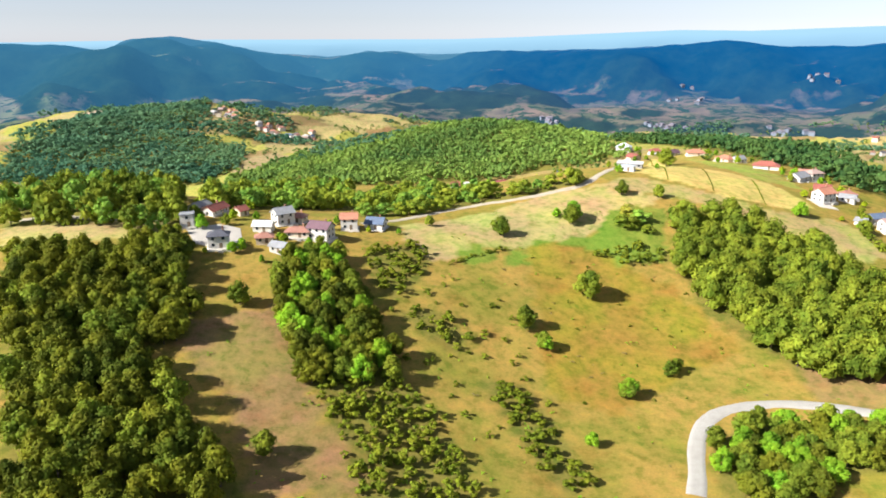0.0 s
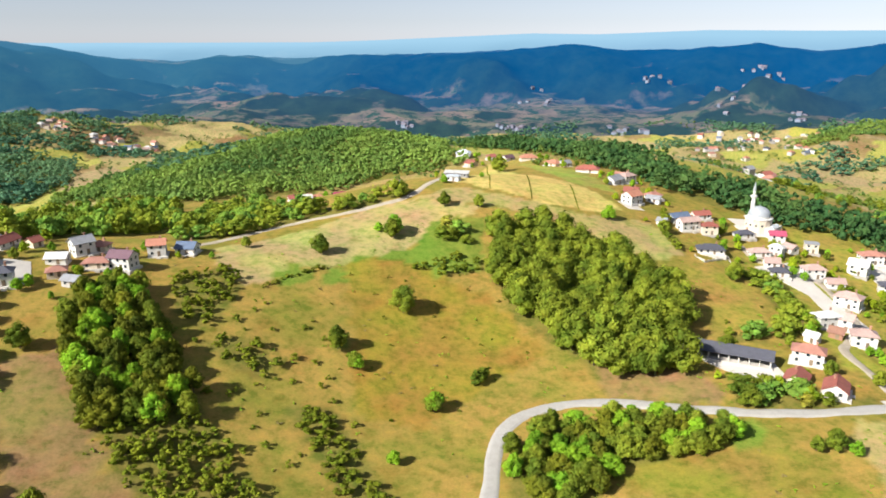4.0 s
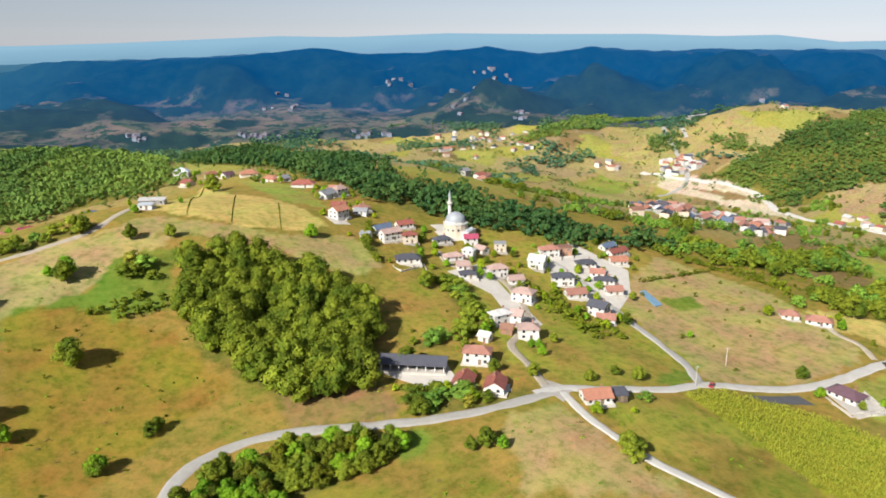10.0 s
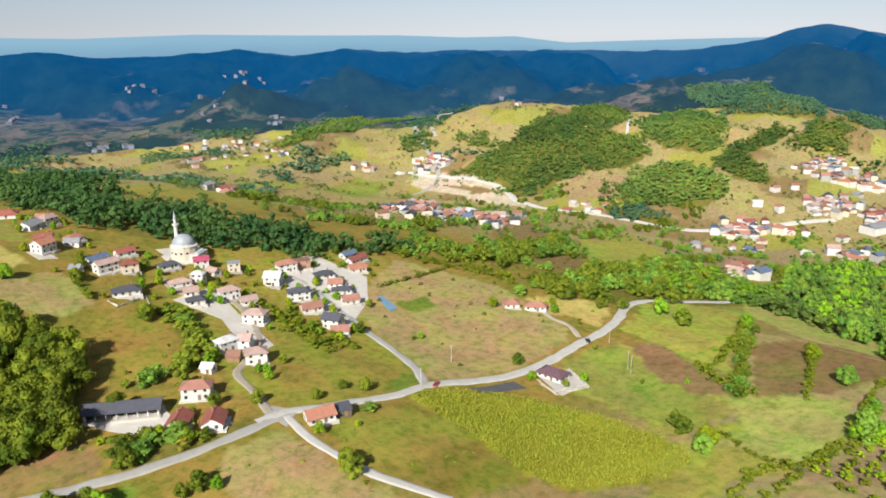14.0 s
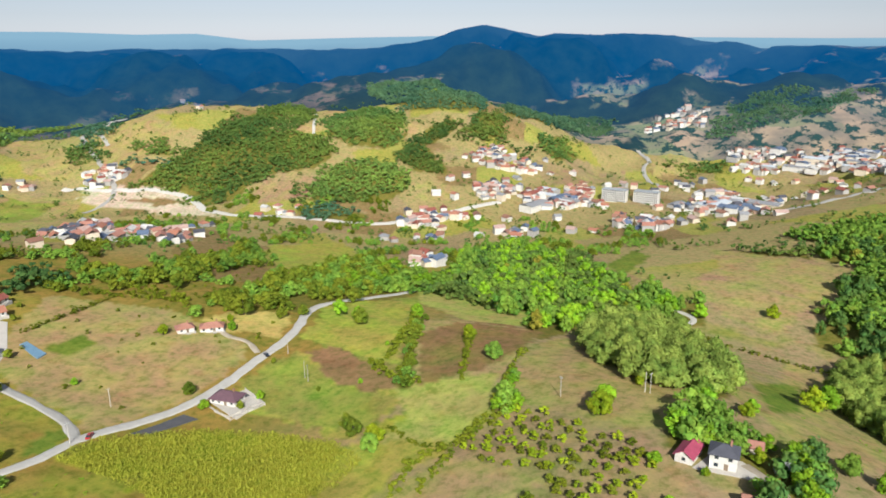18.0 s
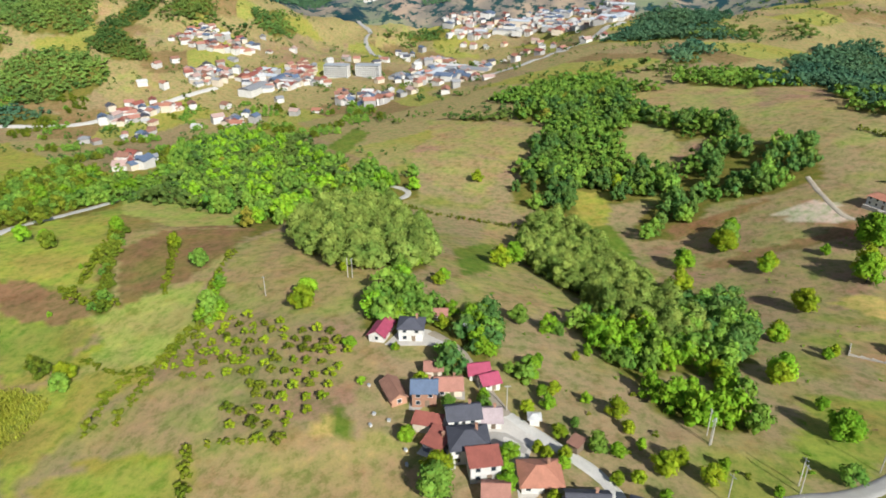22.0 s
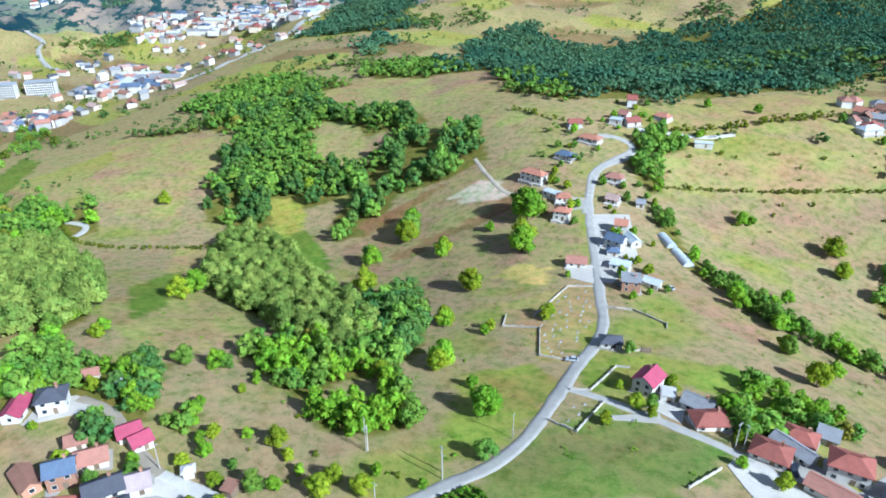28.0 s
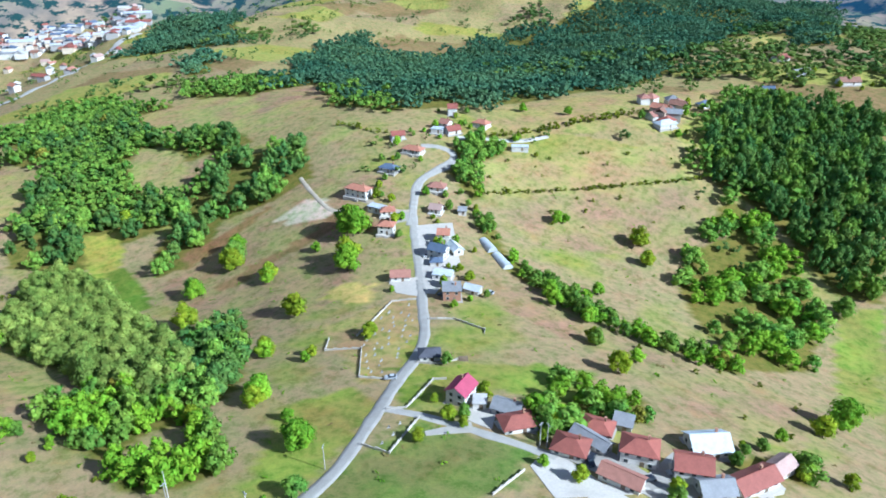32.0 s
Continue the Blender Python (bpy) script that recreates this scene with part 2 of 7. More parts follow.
LEAVES = {
    "broad": leafage("broad_leaves", (0.235, 0.275, 0.024), (0.090, 0.138, 0.014)),
    "lush": leafage("lush_leaves", (0.225, 0.350, 0.044), (0.110, 0.225, 0.034)),
    "fresh": leafage("fresh_leaves", (0.250, 0.410, 0.022), (0.145, 0.295, 0.018)),
    "dark": leafage("dark_leaves", (0.082, 0.185, 0.046), (0.155, 0.245, 0.044)),
    "bush": leafage("bush_leaves", (0.195, 0.220, 0.016), (0.100, 0.140, 0.011), 0.2),
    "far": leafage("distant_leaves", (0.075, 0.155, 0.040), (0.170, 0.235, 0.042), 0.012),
    # leaf green shifted to blue, so far woods carry aerial haze in their colour
    "blue": leafage("haze_tinted_leaves", (0.062, 0.148, 0.086), (0.115, 0.205, 0.090), 0.012),
    "silver": leafage("silvery_leaves", (0.300, 0.370, 0.072), (0.150, 0.232, 0.042)),
    "lime": leafage("lime_leaves", (0.300, 0.360, 0.016), (0.185, 0.275, 0.014), 0.2),
    # sunlit brightness of the open forest slopes put into the leaf colour
    "sunny": leafage("sunlit_forest", (0.195, 0.285, 0.052), (0.088, 0.165, 0.040), 0.010),
    # dark green wood behind the ridge, darkened further to put in cloud shade
    "deep": leafage("shaded_green_leaves", (0.040, 0.098, 0.030), (0.085, 0.150, 0.036), 0.03),
    "umber": leafage("olive_leaves", (0.175, 0.185, 0.014), (0.066, 0.092, 0.010)),
    "gold": leafage("yellowing_leaves", (0.320, 0.290, 0.035), (0.210, 0.220, 0.030), 0.2),
}
ROOF_COLOURS = {"slate": (0.085, 0.085, 0.105), "red": (0.34, 0.105, 0.075), "grey": (0.30, 0.30, 0.31), "coral": (0.42, 0.195, 0.14),
                "plum": (0.16, 0.085, 0.105), "pale": (0.62, 0.60, 0.57), "orange": (0.47, 0.20, 0.125), "blue": (0.12, 0.16, 0.24),
                "purple": (0.27, 0.045, 0.11), "magenta": (0.40, 0.065, 0.12), "pink": (0.50, 0.34, 0.29), "brown": (0.30, 0.15, 0.10), "mauve": (0.42, 0.33, 0.33),
                "ice": (0.62, 0.66, 0.70)}
ROOFS = {k: surface("roof_" + k, c, tuple(v * 0.75 for v in c), 0.75, 0.5, 4.0, 0.5, 0.06, own=0.12) for k, c in ROOF_COLOURS.items()}
WALLS = {"white": WHITE, "cream": surface("cream_render", (0.70, 0.60, 0.46), (0.6, 0.5, 0.38), 0.9, 0.4, 3.0, 0.15, own=0.1),
         "brick": surface("bare_block", (0.45, 0.24, 0.15), (0.36, 0.19, 0.12), 0.9, 0.6, 4.0, 0.4),
         "grey": surface("grey_render", (0.42, 0.40, 0.37), (0.34, 0.32, 0.30), 0.9, 0.5, 3.0), "brown": WOOD,
         "slate": surface("dark_panels", (0.14, 0.14, 0.16), (0.1, 0.1, 0.12), 0.8, 0.5, 3.0)}


# ---- building helpers ----
def add_mesh(name, verts, faces, material, smooth=False):
    me = bpy.data.meshes.new(name)
    me.from_pydata([tuple(v) for v in verts], [], [tuple(f) for f in faces])
    for mt in (material if isinstance(material, (list, tuple)) else [material]):
        me.materials.append(mt)
    if smooth:
        me.polygons.foreach_set("use_smooth", np.ones(len(me.polygons), bool))
    me.update()
    return me


def array_mesh(name, v, tris, material, smooth=False):
    """A mesh from arrays of corners and triangles."""
    me = bpy.data.meshes.new(name)
    me.vertices.add(len(v))
    me.vertices.foreach_set("co", np.asarray(v, np.float32).ravel())
    n = len(tris)
    me.loops.add(3 * n)
    me.loops.foreach_set("vertex_index", np.asarray(tris, np.int32).ravel())
    me.polygons.add(n)
    me.polygons.foreach_set("loop_start", np.arange(0, 3 * n, 3, dtype=np.int32))
    me.polygons.foreach_set("use_smooth", np.full(n, smooth))
    me.materials.append(material)
    me.update(calc_edges=True)
    return me


def part(name, me, parent, label="", m=None):
    """One mesh as a part of a thing."""
    ob = new(name, me)
    ob.parent = parent
    if m is not None:
        ob.matrix_basis = m
    return tagged(ob, label)


def block(x0, y0, z0, x1, y1, z1):
    v = [(x, y, z) for z in (z0, z1) for y in (y0, y1) for x in (x0, x1)]
    return v, [(0, 2, 3, 1), (4, 5, 7, 6), (0, 1, 5, 4), (2, 6, 7, 3), (0, 4, 6, 2), (1, 3, 7, 5)]


def joined(*pieces):
    verts, faces = [], []
    for v, f in pieces:
        k = len(verts)
        verts += list(v)
        faces += [tuple(i + k for i in q) for q in f]
    return verts, faces


def prism(r0, r1, z0, z1, n=8, cx=0.0, cy=0.0):
    v = [(cx + r * math.cos(2 * math.pi * i / n), cy + r * math.sin(2 * math.pi * i / n), z) for r, z in ((r0, z0), (r1, z1)) for i in range(n)]
    f = [(i, (i + 1) % n, n + (i + 1) % n, n + i) for i in range(n)] + [tuple(range(n - 1, -1, -1)), tuple(range(n, 2 * n))]
    return v, f


def inside(x, y, corners):
    """Which of the points lie in the outline."""
    x, y = np.asarray(x, float), np.asarray(y, float)
    hit = np.zeros(x.shape, bool)
    for (x0, y0), (x1, y1) in zip(corners, corners[1:] + corners[:1]):
        if y0 == y1:
            continue
        cross = ((y0 > y) != (y1 > y)) & (x < (x1 - x0) * (y - y0) / (y1 - y0) + x0)
        hit ^= cross
    return hit


def level(x, y):
    return float(height(np.array([x]), np.array([y]))[0])
# ---- relief: every rise is (x, y, radius, height), a negative height is a hollow ----
BASE_LEVEL = -80.0
WIDE_RISES = [
    (0, 0, 600, 50.7), (1500, 1800, 600, 8.6), (2100, 0, 600, -50.3), (740, -900, 320, 36.6),
    (1700, 700, 320, 90.6), (1700, -900, 320, 65.2), (1700, -420, 320, 94.4), (-60, 1660, 320, 3.7),
    (-700, 1020, 320, -6.2), (-700, -260, 320, -5.0), (-700, 1660, 320, 15.3), (1700, 1340, 320, 14.8),
    (580, 1660, 320, 7.5),
]
HILLSIDES = [
    (850, 150, 180, -40.6), (150, 550, 180, 36.5), (850, 650, 180, -47.4), (1350, -150, 180, -23.1),
    (-450, 1250, 180, 0.6), (-450, 550, 180, -18.4), (550, 1150, 180, -45.1), (350, -850, 180, 52.3),
    (950, -350, 180, 33.2), (50, 950, 180, 78.2), (1150, 650, 180, 30.3), (1450, -650, 180, -32.0),
    (1450, 350, 180, 50.7), (1150, -950, 180, 12.0), (1450, 1250, 180, 7.4), (750, -650, 180, -24.6),
    (1050, 1350, 180, -10.2), (150, 1150, 180, -33.0), (-50, 1350, 180, 59.5), (-350, 850, 180, -23.8),
    (1450, -450, 180, -48.1), (1150, 50, 180, -0.2), (-50, -850, 180, -13.4), (350, 1250, 180, 78.2),
]
HILLSIDES_A = [
    (1150, 950, 180, 22.1), (-450, 1050, 180, 63.2), (-150, 1050, 180, -38.1), (1150, -550, 180, 7.6),
    (1350, 750, 180, -19.5), (850, 1050, 180, -8.9), (1450, -150, 180, -40.4), (1050, -150, 180, -35.7),
    (950, 350, 180, -8.5), (450, 1350, 180, -34.0), (250, 1050, 180, -65.1), (1350, 150, 180, -13.9),
    (350, -950, 180, -18.7), (150, 1350, 180, -29.1), (450, 950, 180, 18.9), (-150, -950, 180, 9.0),
]
KNOLLS = [
    (-150, 305, 110, 35.6), (455, -465, 110, 19.6), (400, 635, 110, 20.3), (510, 30, 110, -12.5),
    (-260, 30, 110, -6.8), (565, 635, 110, -17.2), (620, 305, 110, -13.8), (620, -135, 110, -7.0),
    (620, -355, 110, 10.2), (620, 470, 110, 9.7), (-150, 635, 110, 29.5), (-260, 580, 110, -37.7),
    (15, 635, 110, -22.5), (-260, 415, 110, 17.1), (-260, -245, 110, 1.3),
]
HOLLOWS = [
    (174, -156, 65, 12.3), (498, -156, 65, -13.3), (174, -408, 65, -22.7), (66, 528, 65, -14.4),
    (318, -48, 65, 16.1), (30, -192, 65, 8.0), (102, 384, 65, 19.1), (498, -336, 65, 11.8),
    (318, 384, 65, 8.1), (30, 168, 65, -9.7), (174, -300, 65, 2.0), (390, -192, 65, -16.1),
    (-6, -444, 65, -4.2), (318, -372, 65, -14.4), (-42, 384, 65, -13.5), (318, 132, 65, -5.6),
    (426, 24, 65, 10.3), (30, 24, 65, -6.2), (210, 456, 65, 5.1), (498, 420, 65, 3.2),
    (390, -300, 65, 9.7), (354, -480, 65, 14.0), (-150, 240, 65, 2.1), (30, -336, 65, -5.4),
]
HOLLOWS_A = [
    (30, 456, 65, 7.2), (102, -84, 65, 7.1), (282, 60, 65, -6.5), (282, -228, 65, 4.8),
    (210, -48, 65, 9.6), (210, 168, 65, 6.0), (-78, 96, 65, 2.9), (-6, 312, 65, 11.6),
    (102, 240, 65, -6.9), (174, 312, 65, 4.8), (498, -48, 65, -5.3), (498, 528, 65, -2.8),
    (462, 240, 65, 1.7), (282, 240, 65, -3.7), (138, 24, 65, -5.1), (498, -264, 65, -7.3),
    (66, -480, 65, -6.4), (282, -480, 65, -7.1), (138, -228, 65, 9.3), (-114, -408, 65, -2.5),
]
MENDED = [
    (45, 835, 75, 8.0), (-40, 1385, 170, -34.0), (170, 1370, 150, -16.0), (-125, 785, 90, -6.0), (870, 540, 100, -10.0), (850, 280, 100, -10.0),
    (774, 1274, 160, 15.0), (600, -358, 90, 6.0),
]
RISES = np.array(MENDED + WIDE_RISES + HILLSIDES + HILLSIDES_A + KNOLLS + HOLLOWS + HOLLOWS_A, float)

# skyline: (bearing in degrees, degrees above or below the eye) of the dark wooded range and of the pale plateau behind it
SKYLINE = [
    (-60, -0.3), (-31, -0.4), (-26, -0.6), (-24, 0.0), (-21.5, 0.18), (-19, -0.2), (-15, -1.0), (-10, -1.4), (-7, -1.0), (-2, -0.9), (4, -0.8),
    (8, -0.85), (12, -0.8), (16, -0.5), (19.5, -0.1), (23, -0.5), (28, -0.55), (33, -0.1), (37, -0.7), (41, -0.1), (46, -0.5), (50, -0.3),
    (55, -0.4), (60, -0.4), (64, -0.55), (68, -0.4), (72, 0.25), (74.2, 1.0), (76, 1.25), (77.8, 0.95), (80, 0.5), (88, 0.5), (92, 0.15),
    (96, -0.4), (107, -0.5), (116, 0.3), (150, 0.4), (180, 0.0),
]
PLATEAU = [
    (-60, 0.0), (-31, -0.1), (-20, 0.1), (0, 0.15), (5, 0.3), (10, 0.5), (17, 0.78), (22, 0.7), (30, 0.95), (37, 0.85), (45, 0.8), (50, 0.6),
    (54, 0.65), (58, 0.15), (66, 0.3), (75, 0.4), (100, 0.0), (180, 0.0),
]

def ripples(x, y, size, seed, octaves=4):
    """Rolling noise between about -1 and 1, a sum of crossed waves."""
    rng = np.random.default_rng(seed)
    total = np.zeros_like(x, dtype=float)
    strength, weight = 1.0, 0.0
    for _ in range(octaves):
        part_sum = np.zeros_like(total)
        for _ in range(5):
            a, p, k = rng.uniform(0, 2 * math.pi), rng.uniform(0, 2 * math.pi), rng.uniform(0.7, 1.4)
            bend = 0.9 * np.sin((x * math.sin(a) - y * math.cos(a)) * 3.1 / size + p * 2)
            part_sum += np.sin((x * math.cos(a) + y * math.sin(a)) * 6.283 * k / size + p + bend)
        total += strength * part_sum / 2.2
        weight += strength
        strength, size = strength * 0.5, size * 0.47
    return total / weight


def smooth_step(t):
    t = np.clip(t, 0, 1)
    return t * t * (3 - 2 * t)


def height(x, y):
    """The level of the ground."""
    x, y = np.asarray(x, float), np.asarray(y, float)
    z = np.full(x.shape, BASE_LEVEL)
    for cx, cy, r, h in RISES:
        z = z + h * np.exp(-((x - cx) ** 2 + (y - cy) ** 2) / (2 * r * r))
    away = np.hypot(x - 100, y - 50)
    d, b = np.hypot(x - 60, y + 10), np.degrees(np.arctan2(x - 60, y + 10))
    east = smooth_step((b - 45) / 20)
    far = smooth_step((away - 1330) / (420 + 380 * east))
    folds, spurs = ripples(x, y, 620, 5, 5), ripples(x, y, 1050, 61, 4)
    crest = 90 + 2600 * np.tan(np.radians(np.interp(b, [p[0] for p in SKYLINE], [p[1] for p in SKYLINE])))
    rise = smooth_step((d + 520 * spurs - 1640) / 1000)
    land = -74 + 16 * folds + (crest + 74 - 16 * folds) * rise + 34 * (folds - 0.3) * rise * (1 - rise) + 5 * ripples(x, y, 260, 62, 3)
    land = land + (10 + 22 * folds - land) * smooth_step((d - 2720) / 520)
    back = 90 + 4500 * np.tan(np.radians(np.interp(b, [p[0] for p in PLATEAU], [p[1] for p in PLATEAU])))
    land = land + (back - land) * smooth_step((d - 3500) / 950)
    z = z + far * (land - z) + 24 * (folds - 0.1) * np.clip((away - 760) / 500, 0, 1) * (1 - far)
    return z + 0.35 * ripples(x, y, 38, 8, 3) * np.clip(1.2 - away / 900, 0, 1)

# ---- plan: where things lie, in metres ----
ROADS_NEAR = [
    ('asphalt', 4.4, [(65.3, 157.1), (68.2, 164.7), (72.0, 176.7), (76.4, 186.7), (81.5, 192.8), (88.3, 197.2), (99.7, 199.3), (113.3, 198.0), (127.0, 191.7), (143.0, 182.6), (157.6, 175.7), (175.3, 170.8), (191.5, 169.3), (203.9, 169.3)]),
    ('asphalt', 3.6, [(208.3, 168.0), (205.4, 151.2), (206.1, 134.5), (207.9, 120.5), (212.3, 107.8), (216.3, 97.8)]),
    ('asphalt', 4.4, [(198.5, 171.5), (210.1, 170.4), (219.8, 166.1), (233.2, 162.4), (250.1, 158.4), (270.1, 159.0)]),
    ('asphalt', 4.2, [(270.1, 159.0), (279.8, 174.6), (286.4, 195.3), (290.7, 215.3), (295.7, 233.3), (301.2, 253.3), (304.9, 272.3), (307.7, 294.0), (304.7, 312.0)]),
]
ROADS_LANES = [
    ('asphalt', 5.2, [(268.2, 159.2), (279.3, 155.9), (296.8, 149.5), (316.1, 144.5), (336.3, 143.0), (363.3, 143.9), (388.1, 143.9), (411.5, 147.8), (439.4, 156.6), (463.3, 154.8), (489.1, 140.6), (517.1, 128.7), (533.7, 122.8), (558.4, 112.5)]),
    ('gravel', 4.0, [(-35.9, 302.1), (-24.1, 311.6), (-6.5, 328.9), (15.8, 345.7), (38.9, 350.6), (56.8, 356.3), (72.6, 363.6), (85.0, 380.7), (100.0, 405.4)]),
    ('gravel', 3.5, [(-180.5, 286.7), (-161.8, 287.6), (-135.7, 282.3), (-113.2, 284.0)]),
    ('asphalt', 4.2, [(214.6, 1.6), (211.0, -38.7), (211.1, -51.3), (209.4, -62.9), (208.8, -73.5), (208.6, -83.2), (209.4, -92.8), (210.4, -100.1), (210.9, -105.5), (211.7, -112.5), (213.0, -122.7), (214.5, -136.5), (216.0, -147.9), (217.5, -160.0), (224.1, -174.1), (233.6, -187.4), (243.8, -200.1), (255.6, -214.7), (264.9, -228.2), (278.8, -242.1), (300.3, -256.5), (327.3, -274.2), (358.3, -293.1), (384.8, -311.0), (400.0, -327.6), (404.1, -347.9), (409.3, -358.7)]),
]
ROADS_PATHS = [
    ('asphalt', 3.4, [(211.4, -105.6), (220.0, -105.4), (227.1, -102.6), (234.3, -97.1), (242.0, -91.2), (249.9, -85.2)]),
    ('gravel', 3.2, [(249.4, -85.1), (259.8, -81.2), (273.6, -77.4), (284.4, -74.1), (293.2, -66.5)]),
    ('asphalt', 3.4, [(211.5, -107.7), (203.3, -108.6), (193.0, -110.6), (183.5, -113.4), (177.0, -116.4)]),
    ('asphalt', 3.4, [(244.1, -200.3), (232.7, -206.8), (222.6, -211.9), (210.4, -216.7), (199.3, -221.5), (192.0, -223.9)]),
    ('asphalt', 4.0, [(366.8, -295.9), (384.0, -310.8), (399.0, -324.0), (405.2, -342.5), (408.8, -355.7), (415.7, -360.9), (426.7, -356.4), (431.8, -349.4)]),
    ('gravel', 2.6, [(399.1, -294.1), (415.2, -289.3), (386.6, -296.9), (378.4, -304.0)]),
    ('gravel', 3.4, [(242.9, 320.9), (241.1, 302.3), (256.1, 286.4), (257.0, 269.5), (243.4, 236.4), (226.9, 220.1), (214.8, 209.2), (210.8, 191.9), (205.8, 174.8)]),
    ('gravel', 2.2, [(462.9, -282.7), (440.6, -278.6), (414.8, -275.4), (407.1, -278.1)]),
]
ROADS_FAR = [
    ('asphalt', 4.0, [(564.6, -34.2), (559.5, -45.6), (551.8, -56.6), (543.2, -60.5), (533.1, -55.9), (527.6, -46.1)]),
    ('gravel', 3.0, [(371.9, 147.9), (381.7, 160.5), (385.3, 174.4), (393.2, 186.6)]),
    ('asphalt', 3.5, [(428.9, -374.8), (417.5, -389.1), (404.4, -403.6), (397.0, -422.7)]),
    ('asphalt', 8, [(913, 831), (923, 722), (925, 621), (881, 554), (863, 491), (866, 412), (881, 320), (926, 262), (978, 217), (1016, 180)]),
    ('asphalt', 10, [(1029, -88), (964, -167), (1020, -243), (1189, -350), (1233, -403)]),
    ('asphalt', 6, [(1526, 27), (1468, 2), (1414, 9), (1267, -25)]),
    ('asphalt', 5, [(1205, 958), (1160, 995), (1058, 872)]),
]
ROADS_FAR_A = [
    ('asphalt', 4, [(1321, 616), (1140, 526)]),
    ('asphalt', 6, [(837, 722), (928, 749), (1105, 972), (1187, 973)]),
]
ROADS_FAR = ROADS_FAR + ROADS_FAR_A
DARK_STRIPS = [[(283, 147), (306, 141), (305, 133), (284, 142)]]
GLADES = [
    [(676, -245), (681, -289), (645, -343), (577, -370), (536, -342), (593, -318), (633, -276), (647, -245)],
    [(699, -80), (697, -139), (642, -177), (603, -148), (593, -126), (622, -95)],
    [(626, -60), (635, -78), (586, -133), (559, -122), (537, -108), (554, -79)],
    [(545, -204), (567, -241), (557, -268), (532, -255), (528, -232)],
    [(618, -228), (605, -249), (568, -236), (560, -210)],
    [(519, -318), (498, -346), (473, -331), (485, -310)],
    [(458, -205), (456, -256), (432, -254), (404, -246), (419, -234), (420, -198)],
    [(486, -106), (472, -131), (433, -112), (438, -98)],
    [(438, -187), (456, -283), (416, -316), (321, -265), (335, -228), (369, -177)],
    [(677, -248), (693, -295), (579, -357), (555, -312), (631, -268)],
    [(743, -79), (689, -137), (632, -166), (585, -142), (635, -84)],
    [(703, -254), (690, -311), (596, -362), (541, -306), (629, -246)],
    [(609, -218), (591, -251), (548, -244), (539, -217), (566, -210)],
    [(532, -167), (519, -192), (479, -177), (468, -159)],
    [(654, -338), (651, -391), (587, -367), (587, -313)],
]
GLADES += [[(833, -767), (817, -825), (762, -752)], [(917, -621), (893, -707), (818, -607)]]
ORCHARD_ROW = [(259, -9), (254, -25)]
FIELDS = [
    ('lea', [(243, 325), (315, 356), (386, 315), (363, 206), (329, 160), (290, 151), (231, 162), (205, 176), (205, 197), (221, 242), (226, 282)]),
    ('brown', [(-81, 208), (-56, 224), (-40, 187), (-24, 162), (-17, 146), (-46, 141), (-48, 152), (-60, 177), (-75, 189)]),
    ('tan', [(-21, 303), (64, 362), (112, 345), (72, 316), (53, 295), (11, 285), (-5, 268)]),
    ('tan', [(-179, 276), (-127, 279), (-105, 280), (-117, 260), (-166, 254)]),
    ('bright', [(79, 332), (108, 334), (96, 291), (71, 285), (40, 292), (39, 299), (68, 306)]),
    ('bright', [(5, 281), (16, 291), (23, 281), (13, 269)]),
    ('bright', [(26, 289), (42, 283), (27, 274)]),
    ('bright', [(26, 243), (34, 239), (35, 234), (27, 237)]),
    ('pale', [(73, 359), (100, 374), (167, 343), (204, 343), (200, 306), (184, 294), (164, 317), (145, 333), (113, 347)]),
]
FIELDS_A = [
    ('crop', [(106, 385), (171, 576), (163, 452), (187, 397), (194, 362), (176, 349), (145, 354), (118, 373)]),
    ('green', [(190, 553), (215, 470), (206, 396), (181, 409)]),
    ('brown', [(120, 222), (155, 213), (155, 191), (148, 184), (117, 198)]),
    ('dry', [(196, 293), (221, 288), (211, 228), (188, 221), (178, 234), (179, 266)]),
    ('olive', [(101, 161), (139, 168), (160, 150), (162, 128), (98, 154)]),
    ('bright', [(145, 175), (157, 171), (147, 159), (139, 162)]),
    ('light', [(178, 163), (202, 164), (204, 136), (193, 119), (163, 128)]),
    ('light', [(300, 229), (316, 257), (393, 298), (405, 225), (379, 159), (365, 150), (319, 146), (279, 161)]),
    ('lea', [(255, 247), (271, 253), (274, 209), (275, 174), (267, 162), (249, 160), (236, 166), (239, 222)]),
]
FIELDS_B = [
    ('bright', [(334, 240), (352, 235), (349, 224), (329, 226)]),
    ('corn', [(255, 153), (273, 153), (297, 126), (304, 98), (302, 71), (290, 54), (272, 56), (246, 78), (245, 90), (252, 121)]),
    ('olive', [(213, 156), (252, 151), (256, 121), (212, 117)]),
    ('mint', [(342, 139), (382, 130), (338, 65), (314, 63), (317, 118)]),
    ('soil', [(383, 125), (387, 116), (344, 63), (338, 65)]),
    ('green', [(445, 150), (516, 115), (446, 92), (365, 82), (393, 130)]),
    ('crop', [(400, 205), (423, 182), (415, 155), (392, 150), (394, 168)]),
    ('ygreen', [(512, 115), (559, 85), (497, 25), (450, 22), (447, 60)]),
    ('brown', [(368, 63), (453, 55), (433, 16), (378, 24), (354, 38), (351, 57)]),
]
